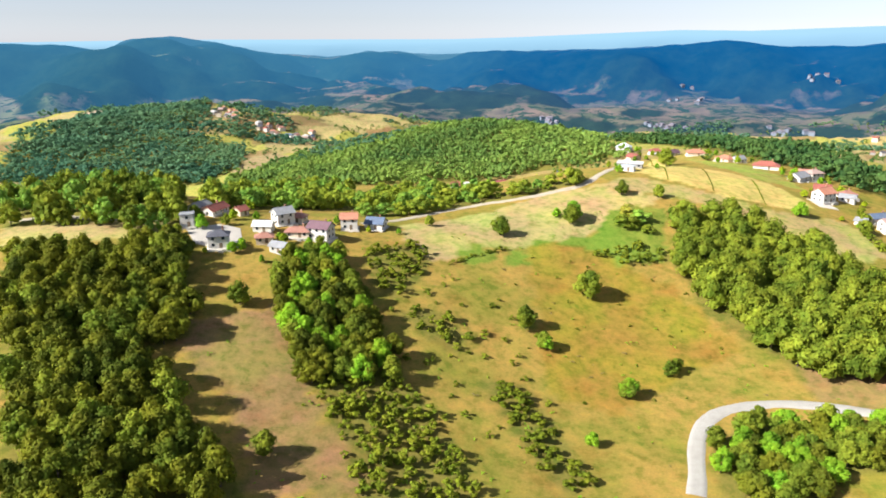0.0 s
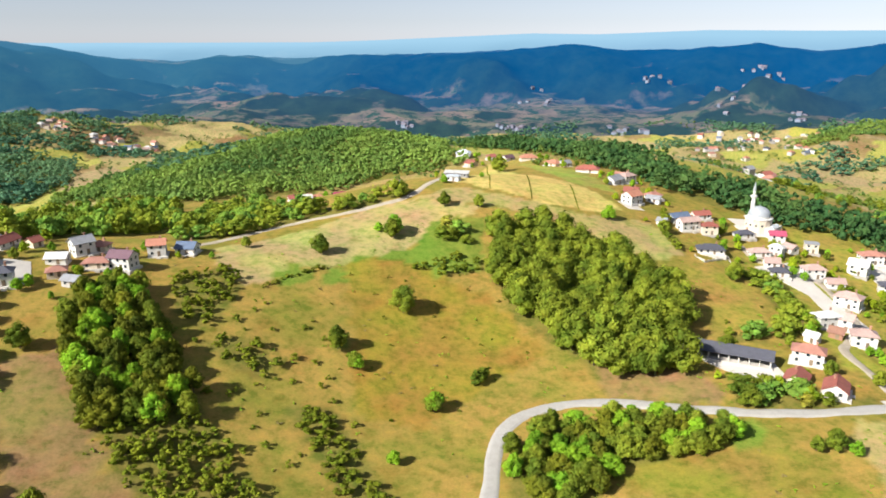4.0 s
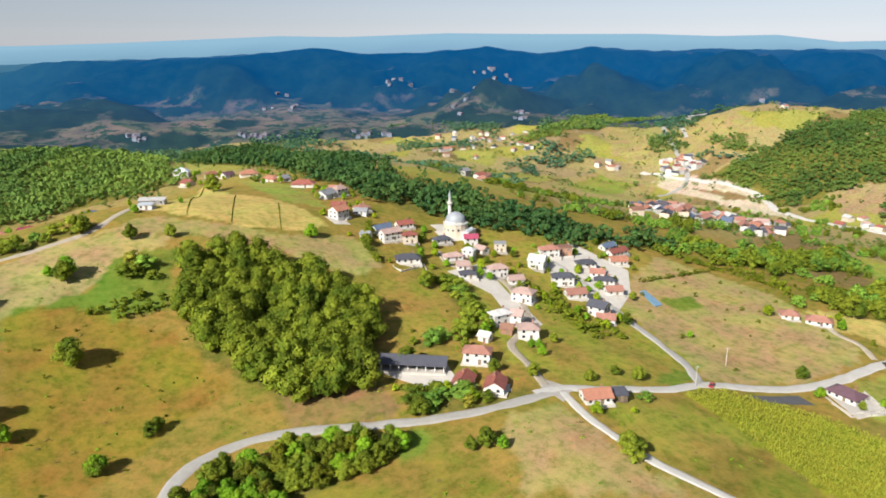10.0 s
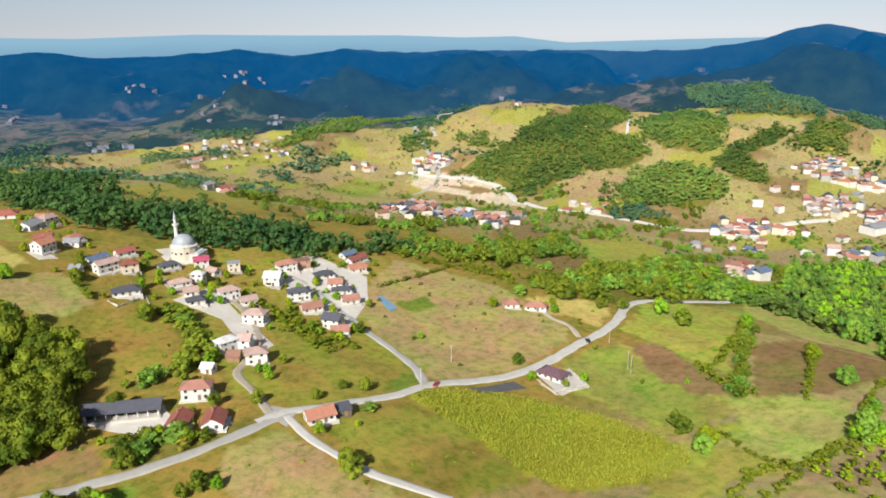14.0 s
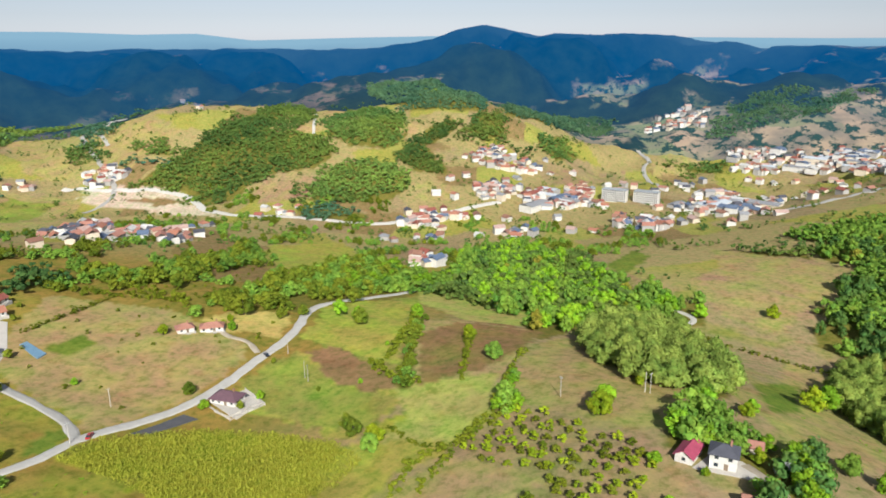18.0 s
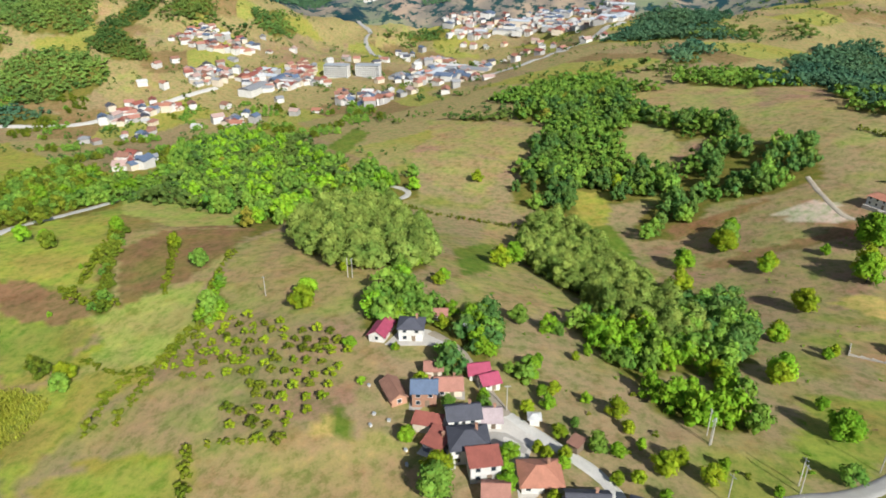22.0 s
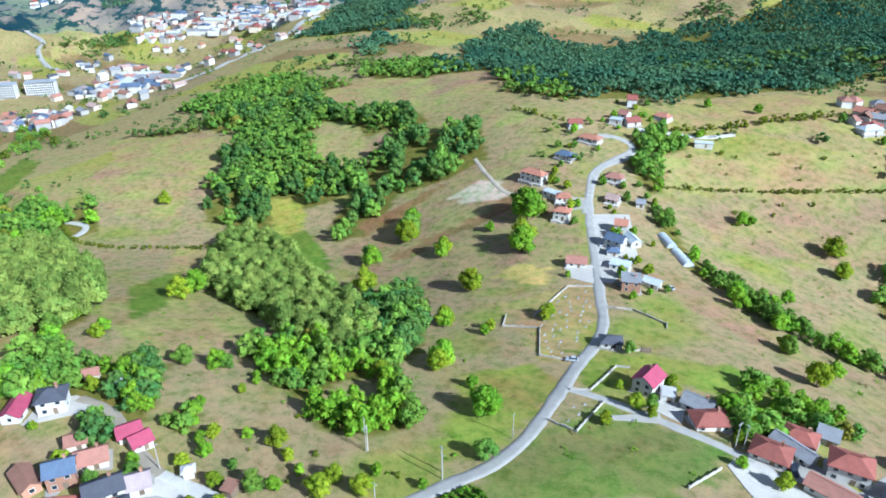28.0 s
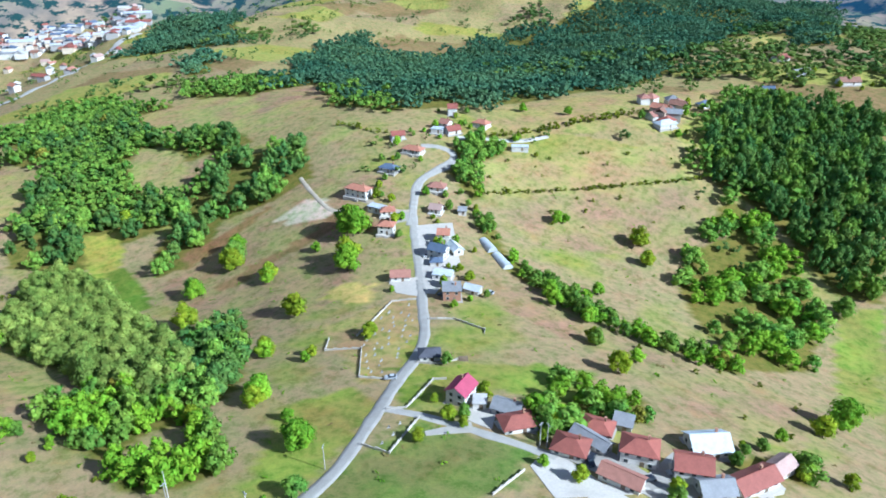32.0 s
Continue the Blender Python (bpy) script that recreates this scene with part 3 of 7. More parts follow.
FIELDS_C = [
    ('light', [(378, 16), (428, 4), (386, -25), (361, -51), (317, -31), (329, 8)]),
    ('tan', [(299, 24), (327, 9), (307, -20), (268, -19), (269, -9), (281, -9), (288, 23)]),
    ('ygreen', [(315, 61), (354, 38), (362, 25), (321, 19), (301, 35), (277, 42)]),
    ('pink', [(632, -61), (693, -93), (660, -184), (620, -179), (574, -136), (526, -103), (579, -68)]),
    ('bright', [(672, 7), (758, -11), (721, -28), (649, -8)]),
    ('brown', [(484, 315), (587, 318), (549, 242), (494, 225)]),
    ('mint', [(563, 251), (677, 333), (746, 271), (600, 222)]),
    ('light', [(254, 0), (245, -54), (224, -59), (214, -54), (211, -32), (218, -8)]),
    ('ygreen', [(259, 32), (251, 2), (219, -6), (227, 20)]),
]
FIELDS_D = [
    ('light', [(269, 36), (291, 27), (277, -9), (253, -3), (259, 32)]),
    ('mint', [(355, 45), (353, 23), (317, 16), (294, 26), (285, 39)]),
    ('loam', [(209, -123), (214, -152), (194, -159), (191, -152), (192, -124)]),
    ('stubble', [(212, -154), (229, -183), (213, -192), (185, -168), (190, -160)]),
    ('light', [(371, -66), (469, -125), (333, -126), (307, -91), (332, -80)]),
    ('green', [(388, -81), (435, -105), (384, -96), (356, -84)]),
    ('pink', [(438, -187), (456, -283), (416, -316), (321, -265), (335, -228), (369, -177)]),
    ('light', [(315, -217), (311, -261), (284, -244), (259, -211), (262, -205)]),
    ('green', [(267, -178), (263, -203), (242, -200), (223, -165), (224, -146)]),
]
FIELDS_E = [
    ('stubble', [(226, -183), (230, -203), (197, -224), (189, -200), (191, -188), (208, -153)]),
    ('pink', [(307, -287), (289, -315), (214, -327), (168, -342), (161, -294), (184, -287), (225, -289), (284, -283)]),
    ('tan', [(401, -362), (338, -492), (312, -463), (371, -350)]),
    ('pink', [(370, -346), (309, -455), (276, -437), (281, -405), (320, -345)]),
    ('light', [(458, -413), (425, -557), (396, -648), (353, -494), (411, -402)]),
    ('green', [(209, -430), (198, -455), (160, -367), (172, -357)]),
    ('bright', [(474, -166), (481, -181), (418, -178), (407, -166)]),
    ('green', [(256, -223), (248, -247), (223, -274), (210, -248), (230, -236), (235, -212)]),
    ('crop', [(340, -228), (344, -248), (329, -252), (321, -244)]),
]
FIELDS_F = [
    ('crop', [(537, -869), (518, -922), (456, -782), (462, -755)]),
    ('pink', [(369, -335), (367, -356), (315, -451), (296, -428), (322, -384)]),
    ('tan', [(677, -248), (693, -295), (579, -357), (555, -312), (631, -268)]),
    ('pink', [(186, -153), (178, -168), (163, -167), (162, -153), (167, -149)]),
    ('crop', [(210, -112), (209, -121), (204, -122), (203, -114)]),
    ('crop', [(254, -34), (259, -39), (250, -42), (245, -40), (246, -33)]),
    ('soil', [(835, 999), (945, 1003), (889, 969), (834, 965)]),
    ('quarry', [(878, 784), (933, 748), (910, 605), (854, 517), (862, 608), (867, 711)]),
    ('quarry', [(439, -256), (438, -270), (415, -275), (418, -263)]),
]
FIELDS_G = [
    ('quarry', [(-603, 1205), (-753, 1655), (-716, 1694), (-703, 1643), (-562, 1219)]),
    ('brown', [(-310, 1135), (-281, 1168), (-233, 1129), (-260, 972)]),
    ('brown', [(-145, 1270), (-65, 1297), (-83, 1249), (-129, 1212)]),
    ('green', [(-721, 1157), (-700, 1222), (-617, 1156), (-549, 923)]),
    ('light', [(618, 762), (857, 871), (886, 766), (685, 642), (433, 447)]),
    ('green', [(719, 791), (842, 853), (850, 781), (717, 712)]),
    ('dry', [(315, 1471), (482, 1580), (617, 1508), (434, 1450)]),
    ('light', [(1050, 1090), (1180, 973), (1102, 757), (960, 760), (919, 910)]),
    ('pink', [(958, 516), (1009, 436), (940, 422), (911, 494)]),
]
FIELDS_H = [
    ('tan', [(1607, -125), (1620, -252), (1555, -494), (1484, -477), (1509, -243)]),
    ('tan', [(1146, 617), (1707, 776), (1439, 516), (1196, 456), (1145, 543)]),
    ('tan', [(1034, 317), (1045, 253), (982, 234), (988, 284)]),
    ('mint', [(458, 158), (439, 94), (372, 73), (378, 92), (400, 128)]),
    ('soil', [(388, 121), (387, 106), (353, 63), (345, 78), (357, 106)]),
    ('tan', [(449, 95), (442, 54), (435, 21), (390, 21), (353, 19), (356, 39), (357, 60)]),
    ('light', [(375, 18), (419, 9), (427, -6), (376, -30), (359, -52), (311, -44), (313, -20), (331, 7), (356, 16)]),
    ('mint', [(353, 104), (349, 68), (341, 56), (323, 60), (304, 67), (304, 79)]),
    ('mint', [(301, 66), (311, 55), (303, 32), (264, 43), (247, 49), (281, 66)]),
]
FIELDS_I = [
    ('tan', [(291, 26), (280, -9), (252, -5), (251, 0), (262, 36)]),
    ('pink', [(327, 13), (307, -44), (278, -52), (253, -41), (251, -8), (257, -3), (277, -10), (295, 27)]),
    ('mint', [(247, 49), (252, 39), (250, -4), (234, -4)]),
    ('tan', [(249, -5), (240, -59), (222, -61), (233, -5)]),
    ('bright', [(412, -81), (443, -107), (370, -95), (351, -82)]),
    ('lemon', [(531, 122), (569, 96), (534, 70), (525, 30), (497, 25), (445, 31), (447, 60), (494, 108)]),
    ('mint', [(397, 139), (433, 146), (478, 143), (492, 111), (411, 86), (382, 92), (390, 113)]),
    ('green', [(339, 136), (369, 138), (377, 128), (352, 97), (342, 63), (311, 59), (314, 87), (322, 120)]),
    ('soil', [(381, 127), (390, 113), (352, 62), (345, 75), (352, 95)]),
]
FIELDS_J = [
    ('brown', [(412, 80), (442, 65), (432, 19), (395, 20), (365, 31), (354, 55)]),
    ('lemon', [(347, 65), (351, 57), (362, 25), (326, 18), (303, 28), (306, 53), (327, 53)]),
    ('crop', [(402, 200), (425, 195), (431, 166), (411, 152), (388, 176)]),
    ('mint', [(694, 337), (746, 271), (687, 243), (585, 249), (627, 302)]),
    ('brown', [(480, 321), (585, 301), (498, 219), (465, 272)]),
    ('light', [(676, -245), (681, -289), (645, -343), (577, -370), (536, -342), (593, -318), (633, -276), (647, -245)]),
    ('pink', [(699, -80), (697, -139), (642, -177), (603, -148), (593, -126), (622, -95)]),
    ('tan', [(626, -60), (635, -78), (586, -133), (559, -122), (537, -108), (554, -79)]),
    ('pink', [(545, -204), (567, -241), (557, -268), (532, -255), (528, -232)]),
]
FIELDS_K = [
    ('tan', [(618, -228), (605, -249), (568, -236), (560, -210)]),
    ('tan', [(519, -318), (498, -346), (473, -331), (485, -310)]),
    ('brown', [(458, -205), (456, -256), (432, -254), (404, -246), (419, -234), (420, -198)]),
    ('light', [(486, -106), (472, -131), (433, -112), (438, -98)]),
    ('pink', [(438, -187), (456, -283), (416, -316), (321, -265), (335, -228), (369, -177)]),
    ('tan', [(677, -248), (693, -295), (579, -357), (555, -312), (631, -268)]),
    ('light', [(743, -79), (689, -137), (632, -166), (585, -142), (635, -84)]),
    ('tan', [(703, -254), (690, -311), (596, -362), (541, -306), (629, -246)]),
    ('tan', [(609, -218), (591, -251), (548, -244), (539, -217), (566, -210)]),
]
FIELDS_L = [
    ('mint', [(532, -167), (519, -192), (479, -177), (468, -159)]),
    ('pink', [(654, -338), (651, -391), (587, -367), (587, -313)]),
    ('bright', [(271, 174), (273, 167), (269, 161), (255, 160), (253, 165), (260, 170)]),
    ('lea', [(219, 160), (239, 159), (247, 147), (258, 124), (257, 120), (217, 117), (209, 141)]),
    ('olive', [(216, 117), (244, 120), (248, 113), (244, 86), (215, 100)]),
    ('light', [(194, 148), (203, 134), (206, 104), (173, 122)]),
    ('soil', [(375, -279), (394, -266), (398, -236), (395, -210), (398, -205), (405, -204), (408, -231), (403, -259), (412, -274), (382, -284)]),
    ('bright', [(257, -215), (269, -221), (254, -221), (240, -215), (237, -204)]),
    ('green', [(272, -225), (284, -244), (251, -226), (249, -213)]),
]
FIELDS_M = [
    ('quarry', [(437, -255), (437, -263), (436, -275), (425, -278), (410, -277), (411, -270), (417, -260), (427, -255)]),
    ('moor', [(36, 295), (59, 299), (93, 273), (108, 231), (82, 218), (55, 195), (34, 201)]),
]
FIELDS_N = [
    ('quarry', [(913, 801), (938, 668), (922, 601), (883, 626), (876, 692)]),
    ('soil', [(888, 702), (911, 647), (916, 606), (884, 635)]),
    ('pink', [(986, 524), (1013, 448), (954, 453), (931, 517)]),
    ('tan', [(1021, 313), (1064, 285), (1038, 251), (991, 277), (989, 301)]),
    ('pink', [(1178, 332), (1226, 289), (1196, 261), (1139, 310)]),
    ('tan', [(1274, 427), (1324, 392), (1247, 386), (1221, 407)]),
]
FIELDS_O = [
    ('light', [(1588, -156), (1585, -447), (1512, -483), (1477, -423), (1509, -243), (1537, -164)]),
    ('tan', [(1545, 17), (1542, -70), (1444, -61), (1387, -12)]),
    ('pink', [(1230, 156), (1406, 40), (1268, 39), (1130, 121)]),
    ('mint', [(712, 324), (771, 297), (725, 262), (590, 247)]),
    ('bright', [(671, 3), (739, -17), (707, -26), (640, -9)]),
]
FIELDS_P = [
    ('verge', [(207, -93), (206, -106), (177, -111), (188, -72), (197, -76)]),
    ('crop', [(247, -34), (258, -33), (256, -40), (245, -40)]),
    ('bright', [(245, -40), (257, -40), (257, -43), (244, -43)]),
    ('crop', [(342, -229), (345, -246), (330, -252), (318, -241)]),
    ('crop', [(187, -147), (190, -158), (181, -159), (177, -147)]),
    ('crop', [(209, -110), (210, -119), (200, -123), (202, -113)]),
]
FIELDS = FIELDS + FIELDS_A + FIELDS_B + FIELDS_C + FIELDS_D + FIELDS_E + FIELDS_F + FIELDS_G + FIELDS_H + FIELDS_I + FIELDS_J + FIELDS_K + FIELDS_L + FIELDS_M + FIELDS_N + FIELDS_O + FIELDS_P
PAVINGS = [
    [(160, 215), (182, 204), (178, 185), (170, 195)],
    [(300, 311), (342, 326), (347, 279), (322, 251), (288, 227), (291, 269)],
    [(234, 295), (260, 303), (244, 226), (229, 219), (242, 265)],
    [(245, -79), (242, -84), (237, -89), (233, -86), (230, -82), (233, -80)],
    [(287, -52), (294, -56), (295, -66), (288, -72), (285, -67), (286, -54)],
    [(175, -121), (178, -127), (173, -140), (168, -138)],
    [(193, -215), (195, -220), (181, -224), (170, -227), (163, -219), (179, -218)],
    [(193, -225), (190, -239), (174, -240), (177, -255), (164, -253), (161, -243), (167, -232)],
]
PAVINGS_A = [
    [(224, -216), (227, -222), (221, -228), (213, -219)],
    [(-103, 274), (-92, 282), (-83, 280), (-77, 262), (-81, 256), (-95, 260)],
    [(-169, 284), (-170, 292), (-158, 290), (-152, 280)],
    [(159, 212), (178, 205), (181, 193), (175, 186), (168, 192)],
    [(319, 137), (336, 132), (328, 117), (310, 119)],
    [(257, 350), (277, 364), (286, 359), (268, 335), (256, 334)],
    [(365, -298), (357, -316), (322, -294), (306, -267), (310, -263)],
    [(383, -294), (380, -305), (371, -299), (374, -288)],
]
PAVINGS_B = [
    [(198, 377), (207, 376), (208, 362), (199, 363)],
    [(329, -259), (324, -271), (309, -260), (318, -255)],
    [(224, -203), (220, -217), (215, -214), (222, -202)],
]
PAVINGS_C = [
    # this first slab is the widened road junction, not a yard
    [(205, 177), (209, 178), (212, 172), (222, 168), (211, 167), (204, 162), (204, 167), (200, 168)],
    [(260, 362), (273, 362), (278, 347), (269, 335), (260, 351)],
    [(244, -78), (252, -84), (240, -91), (231, -87), (231, -81), (237, -78)],
    [(174, -120), (178, -120), (179, -127), (173, -128), (174, -139), (169, -138)],
    [(193, -215), (194, -226), (177, -226), (172, -240), (164, -241), (180, -211)],
]
PAVINGS = PAVINGS + PAVINGS_A + PAVINGS_B + PAVINGS_C
WOODS = [
    ('broad', 9.4, 16.5, [(107, 317), (133, 323), (151, 299), (178, 281), (168, 240), (151, 206), (120, 206), (116, 229), (101, 256), (99, 285)]),
    ('broad', 6.5, 11, [(-158, 242), (-147, 245), (-117, 241), (-101, 258), (-88, 241), (-78, 200), (-89, 190), (-75, 176), (-65, 161), (-49, 147), (-47, 131), (-92, 126)]),
    ('broad', 5.5, 10, [(-59, 251), (-40, 262), (-29, 236), (-15, 208), (-11, 194), (-24, 187), (-40, 186), (-50, 204), (-57, 227)]),
    ('bush', 4.6, 4, [(-39, 190), (-11, 195), (1, 176), (9, 151), (-19, 143), (-30, 172)]),
    ('bush', 5.0, 3.5, [(-32, 268), (-10, 286), (-5, 262), (-17, 239), (-26, 244)]),
    ('bush', 5.0, 4, [(-17, 232), (-3, 236), (11, 225), (3, 215), (-8, 222)]),
    ('bush', 6.5, 3.2, [(10, 206), (26, 204), (35, 181), (41, 160), (31, 156), (19, 186)]),
]
WOODS_A = [
    ('broad', 5.0, 8, [(78, 180), (95, 190), (113, 188), (136, 177), (144, 167), (137, 161), (109, 164), (97, 155), (92, 149), (72, 157)]),
    ('broad', 9, 8, [(-52, 446), (-24, 463), (23, 368), (59, 375), (84, 377), (51, 355), (10, 342), (-22, 323), (-38, 318)]),
    ('broad', 8, 11, [(-466, 729), (-368, 777), (-112, 302), (-102, 273), (-121, 266), (-178, 276)]),
    ('broad', 8, 10, [(-112, 309), (-132, 535), (-63, 471), (-43, 365), (-76, 327), (-108, 297)]),
    ('broad', 8, 9, [(440, 205), (523, 221), (650, 234), (672, 206), (559, 137), (490, 116), (482, 138), (434, 161)]),
    ('broad', 9, 9, [(449, 361), (459, 291), (661, 338), (586, 280), (460, 257), (432, 294)]),
    ('lush', 8, 11, [(737, 146), (831, 115), (642, 14), (594, -25), (574, -67), (534, -67), (520, -36), (506, -2), (432, 7), (412, 15), (457, 34), (528, 84), (595, 122)]),
]
WOODS_B = [
    ('lush', 10, 9, [(505, 197), (609, 196), (592, 149), (580, 108), (536, 103), (492, 142)]),
    ('broad', 8.8, 15, [(417, -7), (511, -15), (508, -49), (408, -71), (357, -66), (340, -49), (361, -29), (388, -12)]),
    ('broad', 7.0, 12.5, [(413, -114), (481, -129), (495, -151), (449, -162), (399, -163), (345, -167), (305, -160), (299, -144), (324, -133), (368, -122)]),
    ('fresh', 5.6, 8, [(313, -115), (323, -134), (295, -153), (278, -151), (279, -139), (266, -127), (281, -121)]),
    ('fresh', 5.6, 8, [(263, -127), (262, -145), (285, -158), (260, -156), (244, -152), (243, -139), (253, -127)]),
    ('dark', 8, 12, [(548, -130), (577, -154), (542, -175), (546, -214), (510, -225), (500, -215), (503, -184), (488, -156), (522, -127)]),
    ('dark', 8, 12, [(472, -192), (510, -225), (531, -265), (510, -309), (455, -288), (458, -261), (471, -235), (442, -208), (446, -188)]),
]
WOODS_C = [
    ('dark', 9, 12, [(710, -154), (713, -243), (620, -257), (610, -288), (542, -288), (560, -249), (594, -220), (587, -177), (564, -140), (630, -164)]),
    ('dark', 6.5, 9, [(353, -170), (353, -200), (289, -172), (279, -152), (294, -152)]),
    ('dark', 7.5, 13, [(324, -482), (353, -548), (344, -613), (293, -646), (199, -453), (218, -444), (255, -464), (287, -475), (304, -467)]),
    ('broad', 8.5, 9, [(278, -405), (294, -465), (251, -459), (209, -418), (193, -376), (202, -343), (236, -360), (264, -382)]),
    ('broad', 5, 6, [(354, -330), (351, -337), (320, -322), (299, -324), (268, -325), (239, -324), (205, -344), (200, -336), (215, -320), (260, -309), (296, -311), (326, -313)]),
    ('broad', 6, 8, [(426, -373), (412, -389), (408, -399), (397, -385), (398, -364), (373, -352), (367, -339), (402, -346)]),
    ('broad', 6.5, 8, [(225, -249), (225, -262), (201, -276), (191, -263), (196, -250), (201, -233), (207, -229)]),
]
WOODS_D = [
    ('broad', 6.5, 7, [(168, -269), (163, -282), (152, -289), (148, -277), (155, -275), (162, -264)]),
    ('broad', 6, 7, [(277, -91), (275, -99), (264, -92), (268, -88)]),
    ('fresh', 6, 7, [(320, -46), (324, -58), (307, -86), (280, -86), (278, -80), (297, -73), (303, -49)]),
    ('dark', 6, 8, [(339, -169), (358, -193), (318, -187), (291, -172), (284, -160), (309, -159)]),
    ('bush', 7, 3.5, [(266, 270), (278, 258), (270, 205), (258, 202), (256, 233)]),
    ('broad', 7, 6, [(230, 286), (228, 250), (216, 227), (188, 219), (173, 225), (182, 230), (199, 230), (214, 242), (219, 283)]),
    ('broad', 7, 6, [(157, 192), (175, 185), (201, 174), (193, 170), (168, 173), (155, 182)]),
]
WOODS_E = [
    ('broad', 7, 6, [(78, 327), (98, 328), (94, 311), (77, 307)]),
    ('bush', 5, 4, [(65, 291), (86, 299), (101, 296), (96, 288), (73, 285)]),
    ('broad', 7, 7, [(210, 203), (210, 173), (228, 163), (238, 153), (233, 150), (205, 177)]),
    ('fresh', 6, 9, [(213, -76), (211, -93), (196, -91), (188, -86), (189, -81), (203, -75)]),
    ('dark', 7, 8, [(217, -59), (216, -67), (214, -76), (209, -76), (210, -64), (211, -57)]),
    ('broad', 4.6, 4.5, [(348, 65), (398, 80), (445, 89), (444, 85), (394, 73), (347, 58)]),
    ('broad', 8, 8, [(324, -43), (345, -61), (298, -63), (291, -46)]),
]
WOODS_F = [
    ('dark', 7, 8, [(300, -64), (308, -92), (272, -82), (266, -67), (279, -71)]),
    ('fresh', 5, 5, [(325, 17), (357, 19), (363, 15), (323, 7), (319, 12)]),
]
WOODS = WOODS + WOODS_A + WOODS_B + WOODS_C + WOODS_D + WOODS_E + WOODS_F
FAR_WOODS = [
    ('sunny', 12, 9, [(-235, 755), (-159, 640), (-103, 575), (-60, 530), (-11, 560), (56, 600), (141, 600), (166, 659), (160, 760), (120, 860), (60, 920), (-60, 940), (-180, 900)]),
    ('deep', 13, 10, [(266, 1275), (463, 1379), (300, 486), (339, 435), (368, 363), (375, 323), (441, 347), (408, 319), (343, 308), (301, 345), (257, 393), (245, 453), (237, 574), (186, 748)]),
    ('blue', 15, 9, [(-490, 771), (-548, 870), (-538, 989), (-595, 1208), (-627, 1493), (-530, 1535), (-408, 1270), (-389, 1132), (-369, 1022), (-285, 979), (-249, 873), (-252, 811), (-271, 770), (-345, 796), (-432, 780)]),
    ('sunny', 15, 9, [(938, 720), (1000, 714), (1064, 699), (1154, 707), (1231, 701), (1375, 706), (1377, 646), (1141, 552), (1119, 491), (1061, 453), (1027, 464), (1001, 514), (971, 542), (933, 536), (898, 566), (932, 626)]),
    ('sunny', 15, 9, [(954, 444), (1030, 438), (1076, 405), (1066, 347), (1021, 313), (961, 322), (933, 375), (927, 421)]),
    ('blue', 15, 9, [(892, 423), (913, 382), (915, 335), (885, 322), (863, 403)]),
    ('far', 15, 9, [(1226, 544), (1388, 542), (1339, 452), (1243, 395), (1141, 395), (1103, 444), (1141, 501)]),
]
FAR_WOODS_A = [
    ('far', 15, 9, [(1123, 378), (1251, 377), (1349, 357), (1306, 328), (1184, 348), (1143, 302), (1099, 279), (1070, 322)]),
    ('blue', 15, 9, [(1649, 658), (1707, 511), (1498, 320), (1380, 301), (1383, 447), (1485, 560)]),
    ('far', 15, 9, [(1360, 317), (1394, 267), (1301, 244), (1262, 269), (1276, 298)]),
    ('blue', 15, 9, [(1483, 293), (1778, 228), (1765, 94), (1636, 94), (1498, 182), (1380, 258)]),
    ('sunny', 15, 9, [(1338, 191), (1431, 165), (1358, 122), (1287, 147)]),
    ('blue', 15, 9, [(1607, -103), (1710, -127), (1794, -188), (1781, -300), (1778, -314), (1673, -225), (1599, -178), (1584, -113)]),
    ('blue', 15, 9, [(1669, -203), (1732, -298), (1766, -381), (1682, -362), (1615, -242), (1625, -206)]),
]
FAR_WOODS_B = [
    ('blue', 15, 9, [(1767, -379), (1751, -451), (1752, -445), (1729, -397)]),
    ('blue', 15, 9, [(1751, -451), (1726, -541), (1589, -503), (1664, -466)]),
    ('sunny', 15, 9, [(1031, 942), (1061, 892), (1012, 838), (993, 875), (976, 890)]),
    ('sunny', 15, 9, [(1067, 840), (1047, 738), (1021, 715), (1020, 770)]),
    ('sunny', 15, 9, [(1473, -66), (1504, -133), (1461, -137), (1451, -71)]),
    ('blue', 14, 10, [(730, -394), (833, -485), (953, -617), (847, -585), (813, -638), (842, -726), (869, -809), (843, -938), (880, -1265), (796, -1610), (432, -850), (430, -785), (676, -1167), (554, -880), (521, -722), (474, -650), (457, -571), (451, -455), (483, -381), (601, -354), (698, -357)]),
    ('blue', 14, 10, [(1027, -326), (1205, -414), (1395, -562), (1446, -635), (934, -438), (961, -398), (1026, -354)]),
]
